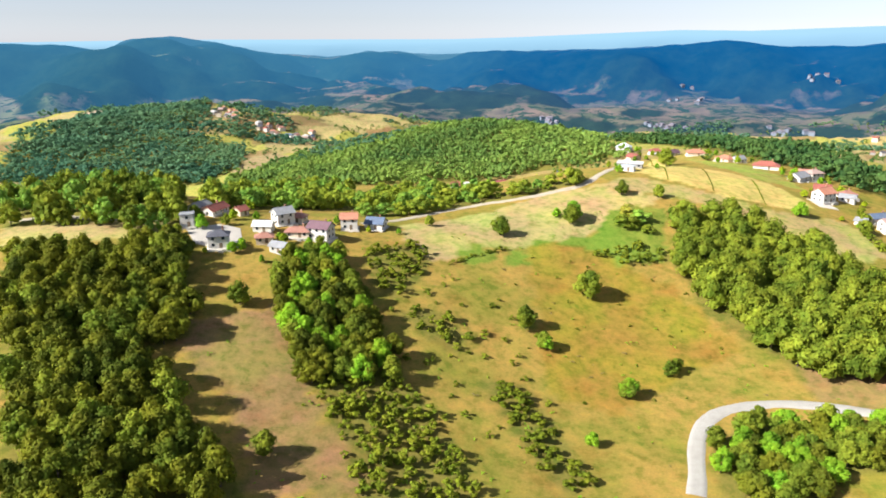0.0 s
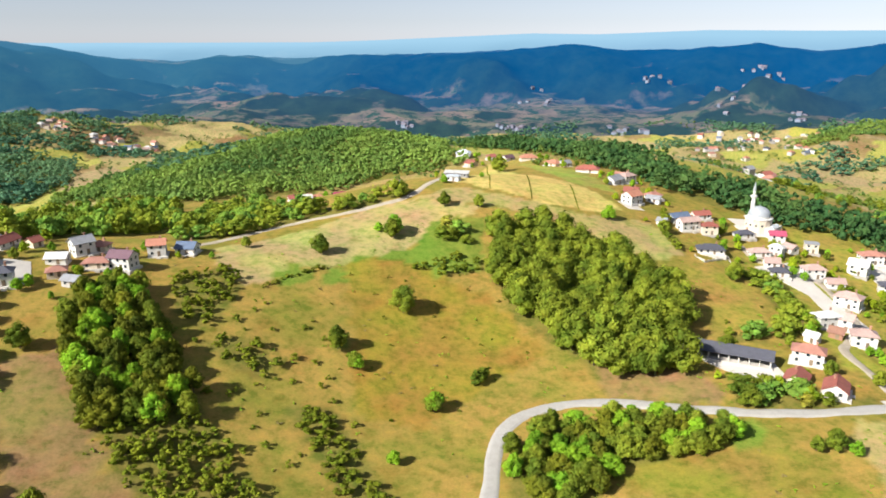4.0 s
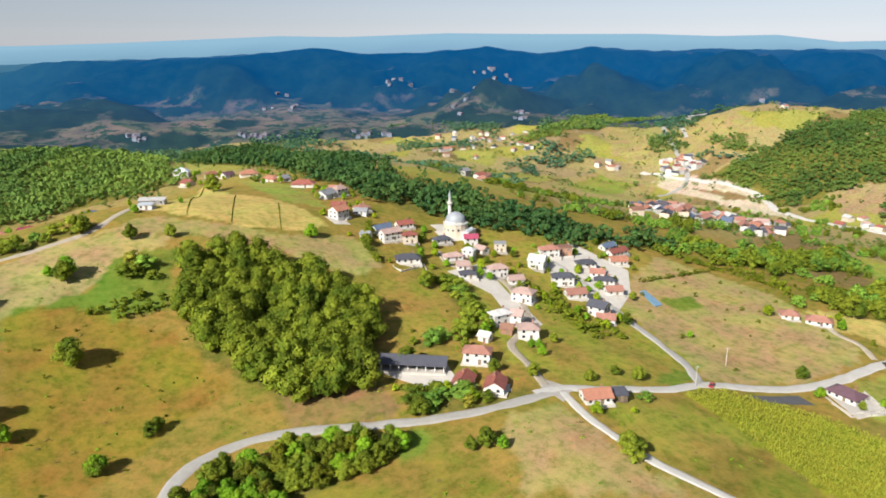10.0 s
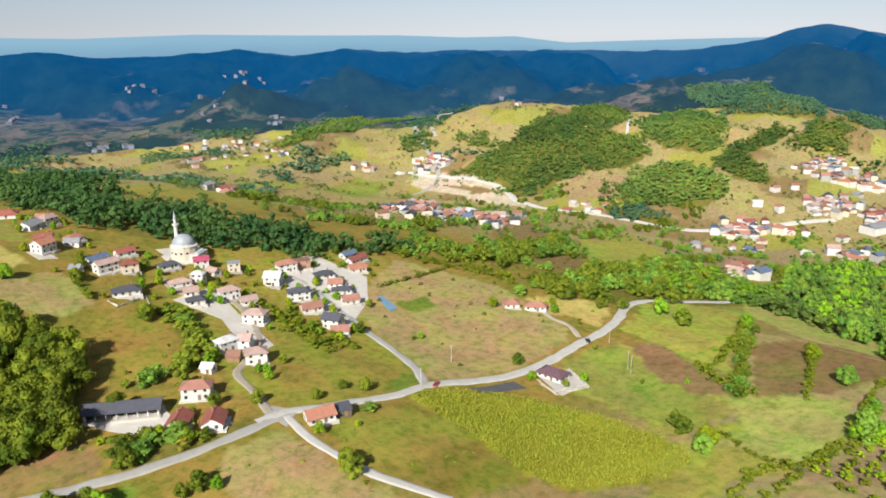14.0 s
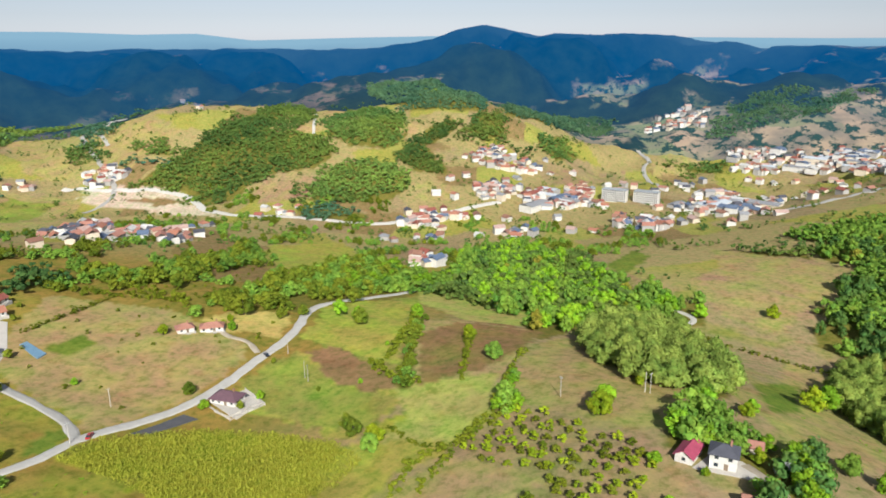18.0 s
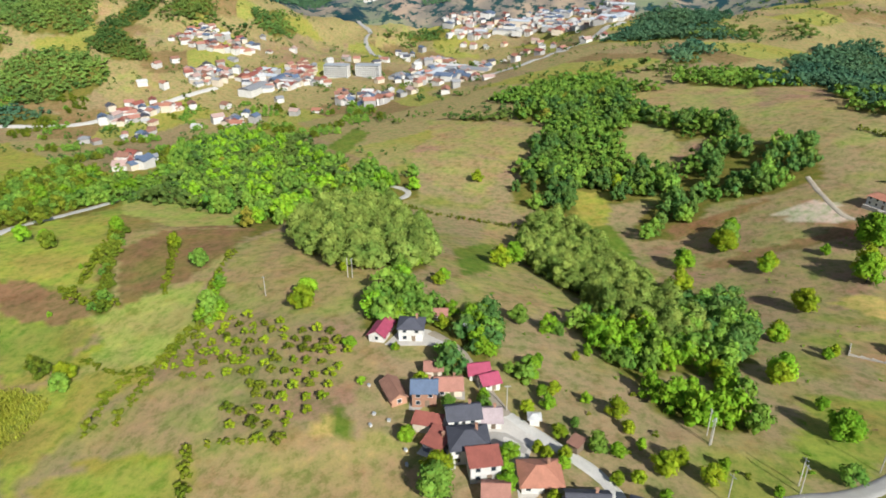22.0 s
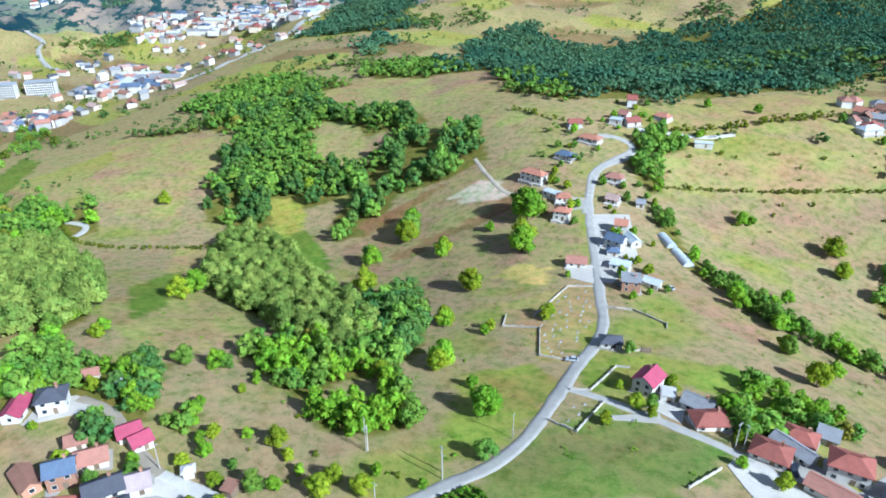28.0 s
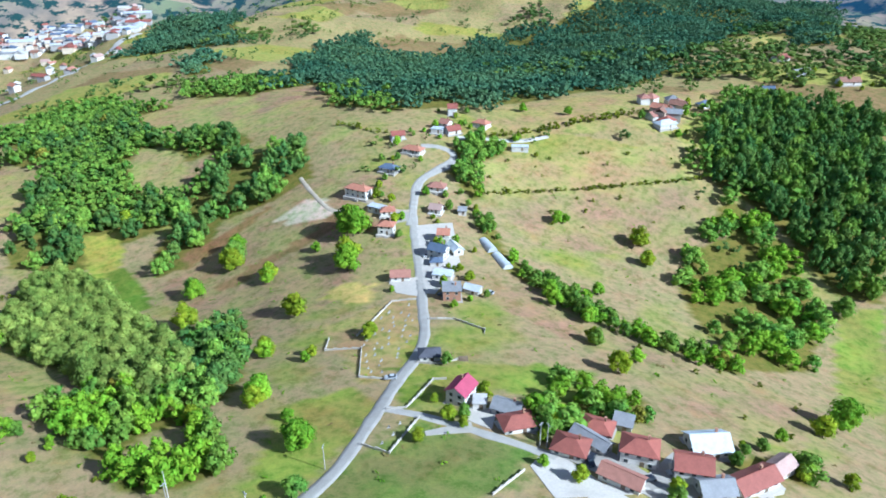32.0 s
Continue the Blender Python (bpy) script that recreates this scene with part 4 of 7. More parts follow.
FAR_WOODS_C = [
    ('blue', 14, 10, [(870, -346), (901, -390), (805, -357), (805, -330)]),
    ('lush', 14, 10, [(751, -312), (738, -363), (635, -381), (553, -377), (489, -384), (489, -366), (571, -339), (667, -298)]),
    ('lush', 14, 10, [(320, -472), (366, -546), (387, -628), (357, -653), (301, -581), (276, -553), (251, -508), (269, -500), (256, -469), (277, -470), (303, -471)]),
    ('lush', 14, 9, [(780, -157), (825, -204), (757, -263), (513, -193), (545, -175), (572, -132), (618, -178)]),
    ('far', 13, 8, [(731, -86), (708, -147), (678, -147), (682, -92)]),
    ('far', 15, 9, [(523, 129), (630, 108), (779, 141), (704, 38), (590, -17), (552, -19), (479, 29)]),
    ('lush', 12, 9, [(798, -162), (797, -234), (706, -283), (615, -266), (553, -272), (501, -243), (521, -186), (512, -161), (570, -151), (609, -173), (685, -184)]),
]
FAR_WOODS_D = [
    ('far', 18, 9, [(949, 1150), (1228, 1228), (1295, 1166), (1000, 1067), (785, 1033)]),
]
FAR_WOODS = FAR_WOODS + FAR_WOODS_A + FAR_WOODS_B + FAR_WOODS_C + FAR_WOODS_D
LONE_TREES = [
    (162.0, 509.0, 7.4),
    (56.6, 260.1, 6.6),
    (-44.7, 156.2, 4.0),
    (-67.7, 221.0, 4.7),
    (60.9, 320.3, 5.4),
    (76.3, 216.4, 3.0),
    (58.8, 203.1, 3.8),
    (35.9, 224.6, 3.2),
    (42.7, 178.2, 2.6),
    (26.5, 302.3, 3.3),
    (-6.1, 306.3, 2.8),
    (89.5, 347.6, 4.1),
    (107.2, 344.8, 3.8),
    (53.5, 323.4, 2.7),
    (29.7, 235.9, 3.1),
    (-89.5, 282.5, 2.4),
    (-102.9, 284.8, 3.7),
    (-126.3, 279.3, 2.8),
    (-120.5, 283.7, 3.5),
    (-139.5, 280.5, 3.9),
    (-176.2, 279.4, 6.1),
    (202.4, 126.2, 4.4),
    (169.3, 213.7, 4.5),
    (244.7, 167.2, 3.4),
    (238.0, 172.9, 2.5),
    (308.5, 198.3, 1.9),
    (324.2, 151.3, 2.4),
    (160.4, 153.4, 2.7),
    (165.7, 152.4, 4.1),
    (434.3, 121.9, 4.9),
    (439.3, 136.0, 5.7),
    (364.4, 134.7, 1.7),
    (203.8, 329.9, 4.3),
]
LONE_TREES_A = [
    (177.0, 340.7, 4.6),
    (313.3, 71.5, 3.5),
    (296.5, 54.4, 4.3),
    (287.9, 218.3, 3.3),
    (156.5, 179.9, 4.6),
    (448.0, 91.6, 5.3),
    (343.0, 99.5, 1.3),
    (395.5, 88.6, 1.4),
    (406.9, 49.4, 4.5),
    (427.5, 117.4, 5.7),
    (302.3, 55.6, 4.7),
    (308.3, 66.3, 3.8),
    (322.3, 150.7, 3.4),
    (371.5, 65.1, 1.8),
    (318.5, -22.8, 5.6),
    (395.0, -108.8, 6.8),
    (341.5, -73.2, 3.3),
    (417.4, 186.0, 7.7),
    (425.3, 206.1, 6.3),
    (446.1, 252.9, 5.8),
    (489.5, 160.6, 6.8),
    (421.4, 163.9, 4.0),
    (429.8, 154.8, 4.0),
    (378.4, 29.3, 5.1),
    (332.1, 13.8, 5.1),
    (351.9, -34.3, 2.3),
    (359.4, -61.1, 5.3),
    (352.6, 83.7, 1.3),
    (558.3, -108.2, 5.1),
    (523.2, -194.2, 5.8),
    (324.9, -23.2, 5.3),
    (273.1, -171.8, 4.5),
]
LONE_TREES_B = [
    (239.7, -171.3, 5.2),
    (354.0, -251.7, 8.1),
    (413.6, -218.5, 7.2),
    (403.1, -194.3, 6.1),
    (383.3, -225.2, 5.9),
    (335.7, -215.9, 6.4),
    (308.7, -190.3, 4.4),
    (385.0, -101.2, 5.9),
    (294.7, -202.8, 2.6),
    (293.5, -227.4, 3.3),
    (221.3, -161.2, 3.6),
    (317.7, -164.3, 3.3),
    (222.4, -64.9, 5.6),
    (222.9, -81.5, 2.8),
    (201.2, -66.9, 4.6),
    (203.8, -102.9, 3.2),
    (228.2, -95.2, 2.3),
    (273.5, -96.3, 2.6),
    (275.4, -152.6, 4.0),
    (384.9, -251.5, 3.2),
    (380.1, -270.2, 10.2),
    (259.7, -95.7, 2.1),
    (240.1, -96.8, 2.5),
    (285.5, -81.4, 3.9),
    (336.7, -71.3, 3.2),
    (225.1, -212.7, 3.2),
    (181.2, -140.9, 1.2),
    (347.2, -57.0, 4.5),
    (306.0, -96.7, 4.1),
    (275.0, -336.5, 3.6),
    (280.7, -311.9, 5.2),
    (260.2, -310.2, 5.0),
]
LONE_TREES_C = [
    (241.2, -294.7, 4.0),
    (161.8, -207.8, 2.2),
    (223.1, -111.6, 2.1),
    (222.9, -106.6, 2.1),
    (162.4, -333.7, 7.0),
    (163.0, -319.2, 4.7),
    (239.2, -294.6, 4.0),
    (218.6, -282.7, 5.2),
    (222.7, -297.7, 3.3),
    (207.2, -432.3, 6.1),
    (283.5, -383.2, 5.0),
    (297.3, -393.2, 6.1),
    (436.5, -437.4, 3.5),
    (410.8, -454.2, 3.5),
    (333.7, -368.8, 4.3),
    (241.1, -171.8, 5.6),
    (277.0, -174.9, 5.6),
    (309.5, -190.6, 4.9),
    (338.8, -216.2, 5.5),
    (405.7, -194.6, 5.9),
    (382.5, -223.6, 5.1),
    (360.8, -255.5, 7.6),
    (421.4, -221.7, 7.4),
    (292.1, -198.5, 2.5),
    (273.6, -306.6, 4.4),
    (255.3, -307.8, 4.3),
    (385.6, -271.8, 8.8),
    (221.4, -198.9, 2.5),
    (219.4, -213.5, 2.2),
    (331.5, -373.1, 3.1),
    (166.5, -296.8, 2.6),
    (143.1, -292.1, 2.9),
]
LONE_TREES_D = [
    (151.7, -280.8, 2.8),
    (246.9, -137.5, 3.0),
    (372.0, -179.7, 6.7),
    (343.4, -186.2, 5.4),
    (291.1, -224.1, 2.8),
    (25.7, 300.9, 5.2),
    (58.9, 316.6, 5.4),
    (29.5, 235.4, 5.2),
    (34.9, 225.0, 3.7),
    (78.8, 218.4, 3.1),
    (59.3, 203.8, 3.9),
    (204.2, 130.8, 3.8),
    (213.8, 280.2, 4.2),
    (260.8, -99.6, 2.6),
    (268.4, -95.6, 1.7),
    (256.6, -107.6, 1.9),
    (250.1, -114.1, 3.5),
    (234.4, -105.0, 3.5),
    (232.7, -109.4, 2.5),
    (226.2, -118.9, 4.0),
    (229.7, -123.6, 2.9),
    (221.9, -128.3, 3.6),
    (227.6, -133.9, 2.1),
    (231.9, -96.5, 2.3),
    (235.1, -90.4, 2.0),
    (216.5, -115.7, 1.9),
    (271.7, -90.8, 2.0),
    (288.9, -116.1, 1.8),
    (277.1, -97.9, 2.2),
    (210.2, -105.2, 3.3),
    (227.0, -81.5, 2.5),
    (218.1, -91.2, 1.9),
]
LONE_TREES_E = [
    (227.6, -65.5, 4.7),
    (299.5, -108.9, 3.1),
    (217.7, -142.1, 1.7),
    (257.2, -175.6, 2.5),
    (243.0, -115.4, 2.3),
    (236.2, -116.5, 1.9),
    (245.1, -101.8, 1.7),
    (273.2, -95.9, 2.9),
    (300.6, -105.8, 3.9),
    (280.9, -110.5, 1.8),
    (285.0, -115.4, 1.7),
    (429.0, -227.1, 6.2),
    (422.7, -217.8, 4.6),
    (212.0, 278.0, 5.0),
    (195.6, 214.2, 2.8),
    (206.2, 182.7, 3.2),
    (224.3, 171.7, 2.8),
    (221.6, 197.3, 2.3),
    (169.5, 148.8, 2.4),
]
LONE_TREES = LONE_TREES + LONE_TREES_A + LONE_TREES_B + LONE_TREES_C + LONE_TREES_D + LONE_TREES_E
ORCHARD = [(326, 8), (290, -47), (265, -40), (246, -26), (254, -6), (274, -10), (293, 23), (313, 15)]
VINEYARD = [(210, -131), (185, -135), (191, -158), (213, -154)]
BEAN_ROWS = [(209, -123), (185, -129), (185, -135), (210, -130)]
HOUSES_FIRST = [
    (-85.3, 259.0, 13, 7.4, 6.6, 2, 'hip', 'slate', 'white'),
    (-98.6, 298.5, 71, 11.3, 5.8, 1, 'gable', 'red', 'white'),
    (-107.1, 303.6, 70, 9.4, 5.1, 1, 'gable', 'grey', 'white'),
    (-103.2, 277.1, 15, 5.2, 5.8, 2, 'flat', 'grey', 'white'),
    (-68.1, 292.4, 39, 7.8, 6.6, 2, 'gable', 'grey', 'white'),
    (-63.0, 298.4, -13, 6.5, 5.8, 1, 'hip', 'coral', 'cream'),
    (-58.7, 277.2, -1, 9.3, 5.8, 1, 'hip', 'coral', 'cream'),
    (-49.5, 277.2, -21, 9.1, 6.6, 2, 'gable', 'plum', 'white'),
    (-70.2, 267.7, 15, 6.5, 5.1, 1, 'hip', 'coral', 'cream'),
    (-73.5, 280.4, -5, 7.5, 5.1, 1, 'gable', 'pale', 'white'),
    (-62.4, 259.8, -27, 7.0, 4.4, 1, 'gable', 'grey', 'grey'),
    (-40.2, 293.8, 5, 6.9, 5.8, 2, 'gable', 'orange', 'white'),
    (-29.2, 298.4, -16, 7.8, 6.6, 1, 'gable', 'blue', 'white'),
    (-88.1, 299.9, 54, 4.6, 5.1, 1, 'gable', 'red', 'cream'),
]
HOUSES_RIDGE = [
    (9.0, 504.9, 11, 5.2, 5.8, 1, 'gable', 'red', 'white'),
    (19.0, 499.6, 11, 7.2, 5.8, 1, 'gable', 'pale', 'white'),
    (26.2, 504.3, 11, 9.4, 5.8, 1, 'hip', 'orange', 'cream'),
    (42.4, 503.2, 11, 8.1, 6.6, 1, 'gable', 'magenta', 'cream'),
    (65.7, 485.6, 11, 5.2, 5.8, 1, 'gable', 'red', 'white'),
    (78.7, 473.5, 11, 7.7, 6.6, 1, 'gable', 'blue', 'white'),
    (160.8, 628.0, -20, 12.5, 11.5, 2, 'hip', 'ice', 'white'),
    (157.0, 580.0, -60, 9.5, 7.3, 1, 'gable', 'red', 'cream'),
    (180.0, 598.0, -7, 10.0, 7.3, 1, 'hip', 'red', 'white'),
    (188.5, 578.0, 25, 9.0, 6.6, 1, 'gable', 'plum', 'white'),
    (203.0, 566.0, -8, 13.5, 8.8, 1, 'hip', 'orange', 'cream'),
    (207.0, 515.0, -65, 12.5, 8.0, 1, 'hip', 'orange', 'cream'),
    (214.5, 510.0, 20, 8.0, 6.6, 1, 'gable', 'grey', 'white'),
    (217.0, 471.0, -25, 16.0, 9.6, 1, 'hip', 'red', 'white'),
    (217.5, 427.0, 37, 12.5, 8.0, 1, 'gable', 'grey', 'white'),
]
HOUSES_RIDGE_END = [
    (229.0, 432.0, 20, 9.5, 7.3, 2, 'hip', 'pink', 'white'),
    (206.0, 375.0, 24, 9.6, 7.8, 2, 'gable', 'orange', 'white'),
    (227.0, 390.0, 11, 8.6, 6.6, 1, 'hip', 'coral', 'white'),
    (108.0, 405.0, -25, 14.0, 4.4, 1, 'shed', 'pale', 'grey'),
    (103.0, 391.0, -25, 7.5, 6.0, 1, 'flat', 'ice', 'white'),
]
HOUSES_VILLAGE = [
    (210.6, 385.8, -32, 8.2, 5.8, 2, 'gable', 'red', 'white'),
    (223.3, 382.0, -40, 7.8, 5.1, 1, 'gable', 'grey', 'white'),
    (232.4, 445.8, -43, 10.4, 5.8, 1, 'gable', 'coral', 'white'),
    (222.7, 350.8, 13, 11.5, 5.8, 1, 'gable', 'blue', 'white'),
    (221.9, 338.4, 8, 11.4, 5.8, 2, 'gable', 'pink', 'white'),
    (240.6, 358.2, 1, 9.9, 5.8, 1, 'gable', 'red', 'white'),
    (232.0, 334.3, -15, 8.1, 5.8, 2, 'hip', 'red', 'cream'),
    (208.7, 341.8, -51, 5.2, 4.4, 1, 'gable', 'grey', 'white'),
    (217.5, 307.9, -22, 12.5, 7.3, 1, 'hip', 'slate', 'white'),
    (251.8, 332.5, -3, 9.7, 5.8, 1, 'hip', 'slate', 'white'),
    (268.4, 327.2, -26, 7.6, 5.8, 2, 'gable', 'magenta', 'white'),
    (245.6, 309.0, -12, 10.0, 5.8, 1, 'hip', 'pink', 'white'),
    (244.5, 296.7, -22, 6.7, 5.8, 1, 'gable', 'pink', 'white'),
    (240.8, 285.4, -21, 8.1, 5.8, 1, 'hip', 'slate', 'white'),
    (257.1, 310.9, -53, 6.5, 5.1, 2, 'hip', 'pale', 'white'),
]
HOUSES_VILLAGE_LOWER = [
    (269.5, 317.1, -80, 7.2, 5.1, 1, 'gable', 'pink', 'white'),
    (259.0, 285.3, -12, 9.5, 6.6, 2, 'hip', 'pink', 'white'),
    (282.7, 318.0, -30, 6.6, 5.8, 2, 'flat', 'grey', 'cream'),
    (264.1, 275.9, -19, 7.7, 5.8, 1, 'gable', 'pink', 'white'),
    (253.6, 254.2, -55, 10.3, 7.3, 2, 'hip', 'pink', 'white'),
    (225.0, 232.6, -2, 8.9, 5.8, 2, 'hip', 'pale', 'white'),
    (232.1, 229.7, -50, 5.2, 5.8, 2, 'gable', 'pink', 'white'),
    (221.9, 222.3, -47, 5.0, 5.1, 1, 'gable', 'brown', 'brick'),
    (227.7, 215.2, -31, 8.6, 6.6, 2, 'hip', 'pink', 'white'),
    (207.6, 217.7, -59, 4.7, 4.4, 1, 'gable', 'pale', 'white'),
    (194.0, 202.3, -40, 10.3, 6.6, 2, 'hip', 'coral', 'white'),
    (179.1, 188.1, 44, 8.4, 6.8, 1, 'gable', 'red', 'cream'),
    (187.5, 180.0, 48, 8.6, 7.0, 1, 'gable', 'red', 'white'),
    (215.5, 158.6, -19, 9.7, 6.6, 1, 'gable', 'orange', 'white'),
    (224.2, 156.5, -24, 5.4, 4.4, 1, 'shed', 'slate', 'brown'),
]
HOUSES_VILLAGE_EAST = [
    (290.9, 292.6, -53, 8.9, 8.0, 2, 'gable', 'pale', 'white'),
    (309.4, 306.3, -17, 11.0, 6.6, 2, 'hip', 'coral', 'white'),
    (321.5, 307.6, -23, 8.7, 6.6, 2, 'flat', 'brown', 'brick'),
    (323.1, 289.4, -24, 10.9, 6.6, 1, 'hip', 'slate', 'white'),
    (290.2, 269.5, -28, 11.2, 6.6, 2, 'hip', 'slate', 'white'),
    (286.1, 253.9, -18, 10.2, 6.6, 1, 'gable', 'coral', 'white'),
    (320.7, 276.2, -44, 7.8, 5.8, 1, 'gable', 'coral', 'white'),
    (316.9, 266.2, -36, 10.5, 5.8, 1, 'hip', 'slate', 'white'),
    (311.4, 253.0, -22, 8.8, 5.8, 1, 'gable', 'coral', 'white'),
    (282.1, 231.8, -67, 8.9, 7.3, 2, 'gable', 'slate', 'white'),
    (278.8, 223.0, -39, 8.1, 5.8, 1, 'gable', 'coral', 'white'),
    (348.8, 289.7, -24, 9.8, 6.6, 1, 'gable', 'orange', 'white'),
    (360.1, 303.2, 8, 14.9, 5.8, 1, 'gable', 'red', 'white'),
    (361.1, 312.7, 4, 10.2, 5.8, 1, 'gable', 'blue', 'white'),
    (381.4, 198.0, -43, 8.3, 6.6, 1, 'hip', 'coral', 'white'),
    (389.1, 186.7, -58, 11.7, 6.6, 1, 'hip', 'coral', 'white'),
]
HOUSES_LONG_SHED = [
    (170.3, 210.1, -37, 24.5, 7.6, 1, 'gable', 'slate', 'white'),
]
HOUSES_LANE_HOUSE = [
    (323.3, 131.9, -89, 12.0, 8.0, 1, 'hip', 'plum', 'white'),
]
HOUSES_HAMLET = [
    (293.3, -51.0, -20, 9.0, 5.1, 1, 'gable', 'magenta', 'white'),
    (291.1, -60.5, -97, 7.4, 6.6, 2, 'hip', 'slate', 'white'),
    (270.3, -66.5, -93, 4.8, 4.4, 1, 'gable', 'coral', 'cream'),
    (268.6, -79.1, -83, 5.8, 5.1, 1, 'gable', 'magenta', 'white'),
    (263.5, -81.5, -72, 4.9, 5.1, 1, 'gable', 'magenta', 'white'),
    (260.2, -55.2, -160, 8.8, 4.4, 1, 'gable', 'brown', 'brick'),
    (257.2, -63.5, -93, 6.5, 5.8, 2, 'gable', 'blue', 'brick'),
    (261.2, -70.2, -92, 7.2, 5.8, 1, 'gable', 'coral', 'cream'),
    (245.5, -64.0, -107, 7.0, 3.6, 1, 'shed', 'red', 'cream'),
    (245.4, -72.9, -85, 8.2, 5.8, 2, 'gable', 'slate', 'white'),
    (246.9, -80.1, -92, 5.2, 5.8, 1, 'gable', 'mauve', 'white'),
    (238.2, -66.2, -124, 5.2, 5.8, 1, 'shed', 'red', 'slate'),
    (235.5, -73.5, -88, 9.0, 8.0, 2, 'hip', 'slate', 'white'),
    (227.9, -76.4, -85, 7.1, 5.1, 2, 'shed', 'red', 'white'),
    (224.8, -89.0, -92, 9.2, 8.0, 1, 'hip', 'orange', 'white'),
]
HOUSES_HAMLET_EDGE = [
    (220.4, -78.3, -96, 5.6, 5.1, 1, 'gable', 'coral', 'brick'),
    (215.3, -97.7, -96, 9.0, 5.8, 1, 'gable', 'slate', 'white'),
    (213.7, -108.7, -114, 3.5, 2.9, 1, 'hip', 'slate', 'brown'),
    (246.3, -91.5, -96, 2.5, 2.2, 1, 'hip', 'pale', 'white'),
    (303.6, -70.1, -95, 4.2, 3.6, 1, 'gable', 'coral', 'cream'),
    (294.2, -76.4, -86, 3.6, 3.6, 1, 'gable', 'grey', 'grey'),
    (175.0, -132.0, -176, 8.8, 6.6, 2, 'gable', 'purple', 'white'),
    (185.0, -137.0, -143, 2.0, 1.8, 1, 'gable', 'ice', 'white'),
    (182.0, -143.0, -139, 2.4, 2.0, 1, 'gable', 'ice', 'white'),
    (235.2, -99.8, -136, 2.6, 2.9, 1, 'shed', 'brown', 'brown'),
    (164.3, -143.7, -84, 7.9, 8.8, 1, 'flat', 'pale', 'white'),
]
HOUSES_CROSSING = [
    (232.1, -222.8, -67, 7.8, 6.6, 2, 'gable', 'magenta', 'white'),
    (225.6, -224.9, -131, 4.0, 4.4, 1, 'flat', 'pale', 'white'),
    (217.7, -229.3, -153, 8.3, 5.8, 1, 'gable', 'grey', 'white'),
    (209.8, -225.9, -112, 9.8, 6.6, 1, 'hip', 'red', 'white'),
    (192.4, -229.7, -150, 9.1, 7.3, 1, 'hip', 'red', 'white'),
    (191.4, -237.0, -172, 11.0, 4.4, 1, 'gable', 'grey', 'white'),
    (195.0, -243.7, -151, 8.5, 6.6, 1, 'hip', 'red', 'white'),
    (192.7, -252.5, -149, 5.3, 4.4, 1, 'shed', 'grey', 'grey'),
    (179.8, -243.1, -145, 9.5, 7.3, 2, 'hip', 'red', 'white'),
    (175.2, -230.3, -161, 10.8, 5.1, 1, 'gable', 'coral', 'white'),
    (173.4, -266.4, -123, 10.8, 8.8, 1, 'gable', 'ice', 'white'),
    (167.4, -249.5, -140, 9.2, 7.3, 2, 'gable', 'red', 'white'),
    (159.9, -248.8, -122, 8.5, 6.6, 1, 'gable', 'grey', 'white'),
    (156.6, -261.7, -102, 13.1, 6.6, 1, 'gable', 'red', 'white'),
    (156.8, -276.2, -92, 9.0, 5.1, 1, 'gable', 'pink', 'white'),
    (261.9, -232.2, -123, 7.1, 5.1, 1, 'hip', 'slate', 'white'),
]
HOUSES_ROAD_ROW = [
    (450.2, -344.9, -113, 7.9, 5.8, 1, 'gable', 'red', 'white'),
    (428.5, -341.5, -153, 11.8, 6.6, 1, 'hip', 'orange', 'white'),
    (420.1, -318.8, -156, 9.9, 6.6, 1, 'hip', 'blue', 'white'),
    (411.2, -292.5, -154, 13.3, 6.6, 2, 'hip', 'orange', 'white'),
    (390.4, -291.4, -156, 9.0, 5.1, 1, 'flat', 'ice', 'white'),
    (384.0, -293.5, -118, 7.2, 5.8, 1, 'hip', 'orange', 'white'),
    (369.1, -283.5, -138, 7.7, 5.8, 2, 'hip', 'orange', 'white'),
    (387.1, -328.5, -141, 8.9, 6.6, 1, 'hip', 'coral', 'white'),
    (370.1, -315.3, -144, 6.2, 5.8, 1, 'gable', 'pink', 'white'),
    (345.3, -301.4, -131, 5.6, 5.8, 2, 'gable', 'orange', 'white'),
    (334.2, -290.0, -152, 8.3, 6.6, 2, 'gable', 'blue', 'white'),
    (329.3, -285.0, -128, 5.2, 4.4, 1, 'hip', 'blue', 'white'),
    (334.5, -300.1, 169, 8.4, 5.1, 1, 'gable', 'ice', 'white'),
    (328.0, -264.1, -125, 8.4, 5.8, 1, 'gable', 'coral', 'white'),
    (317.0, -279.6, -139, 8.5, 5.8, 1, 'flat', 'ice', 'white'),
    (298.9, -270.7, -125, 7.4, 5.8, 2, 'shed', 'grey', 'brick'),
]
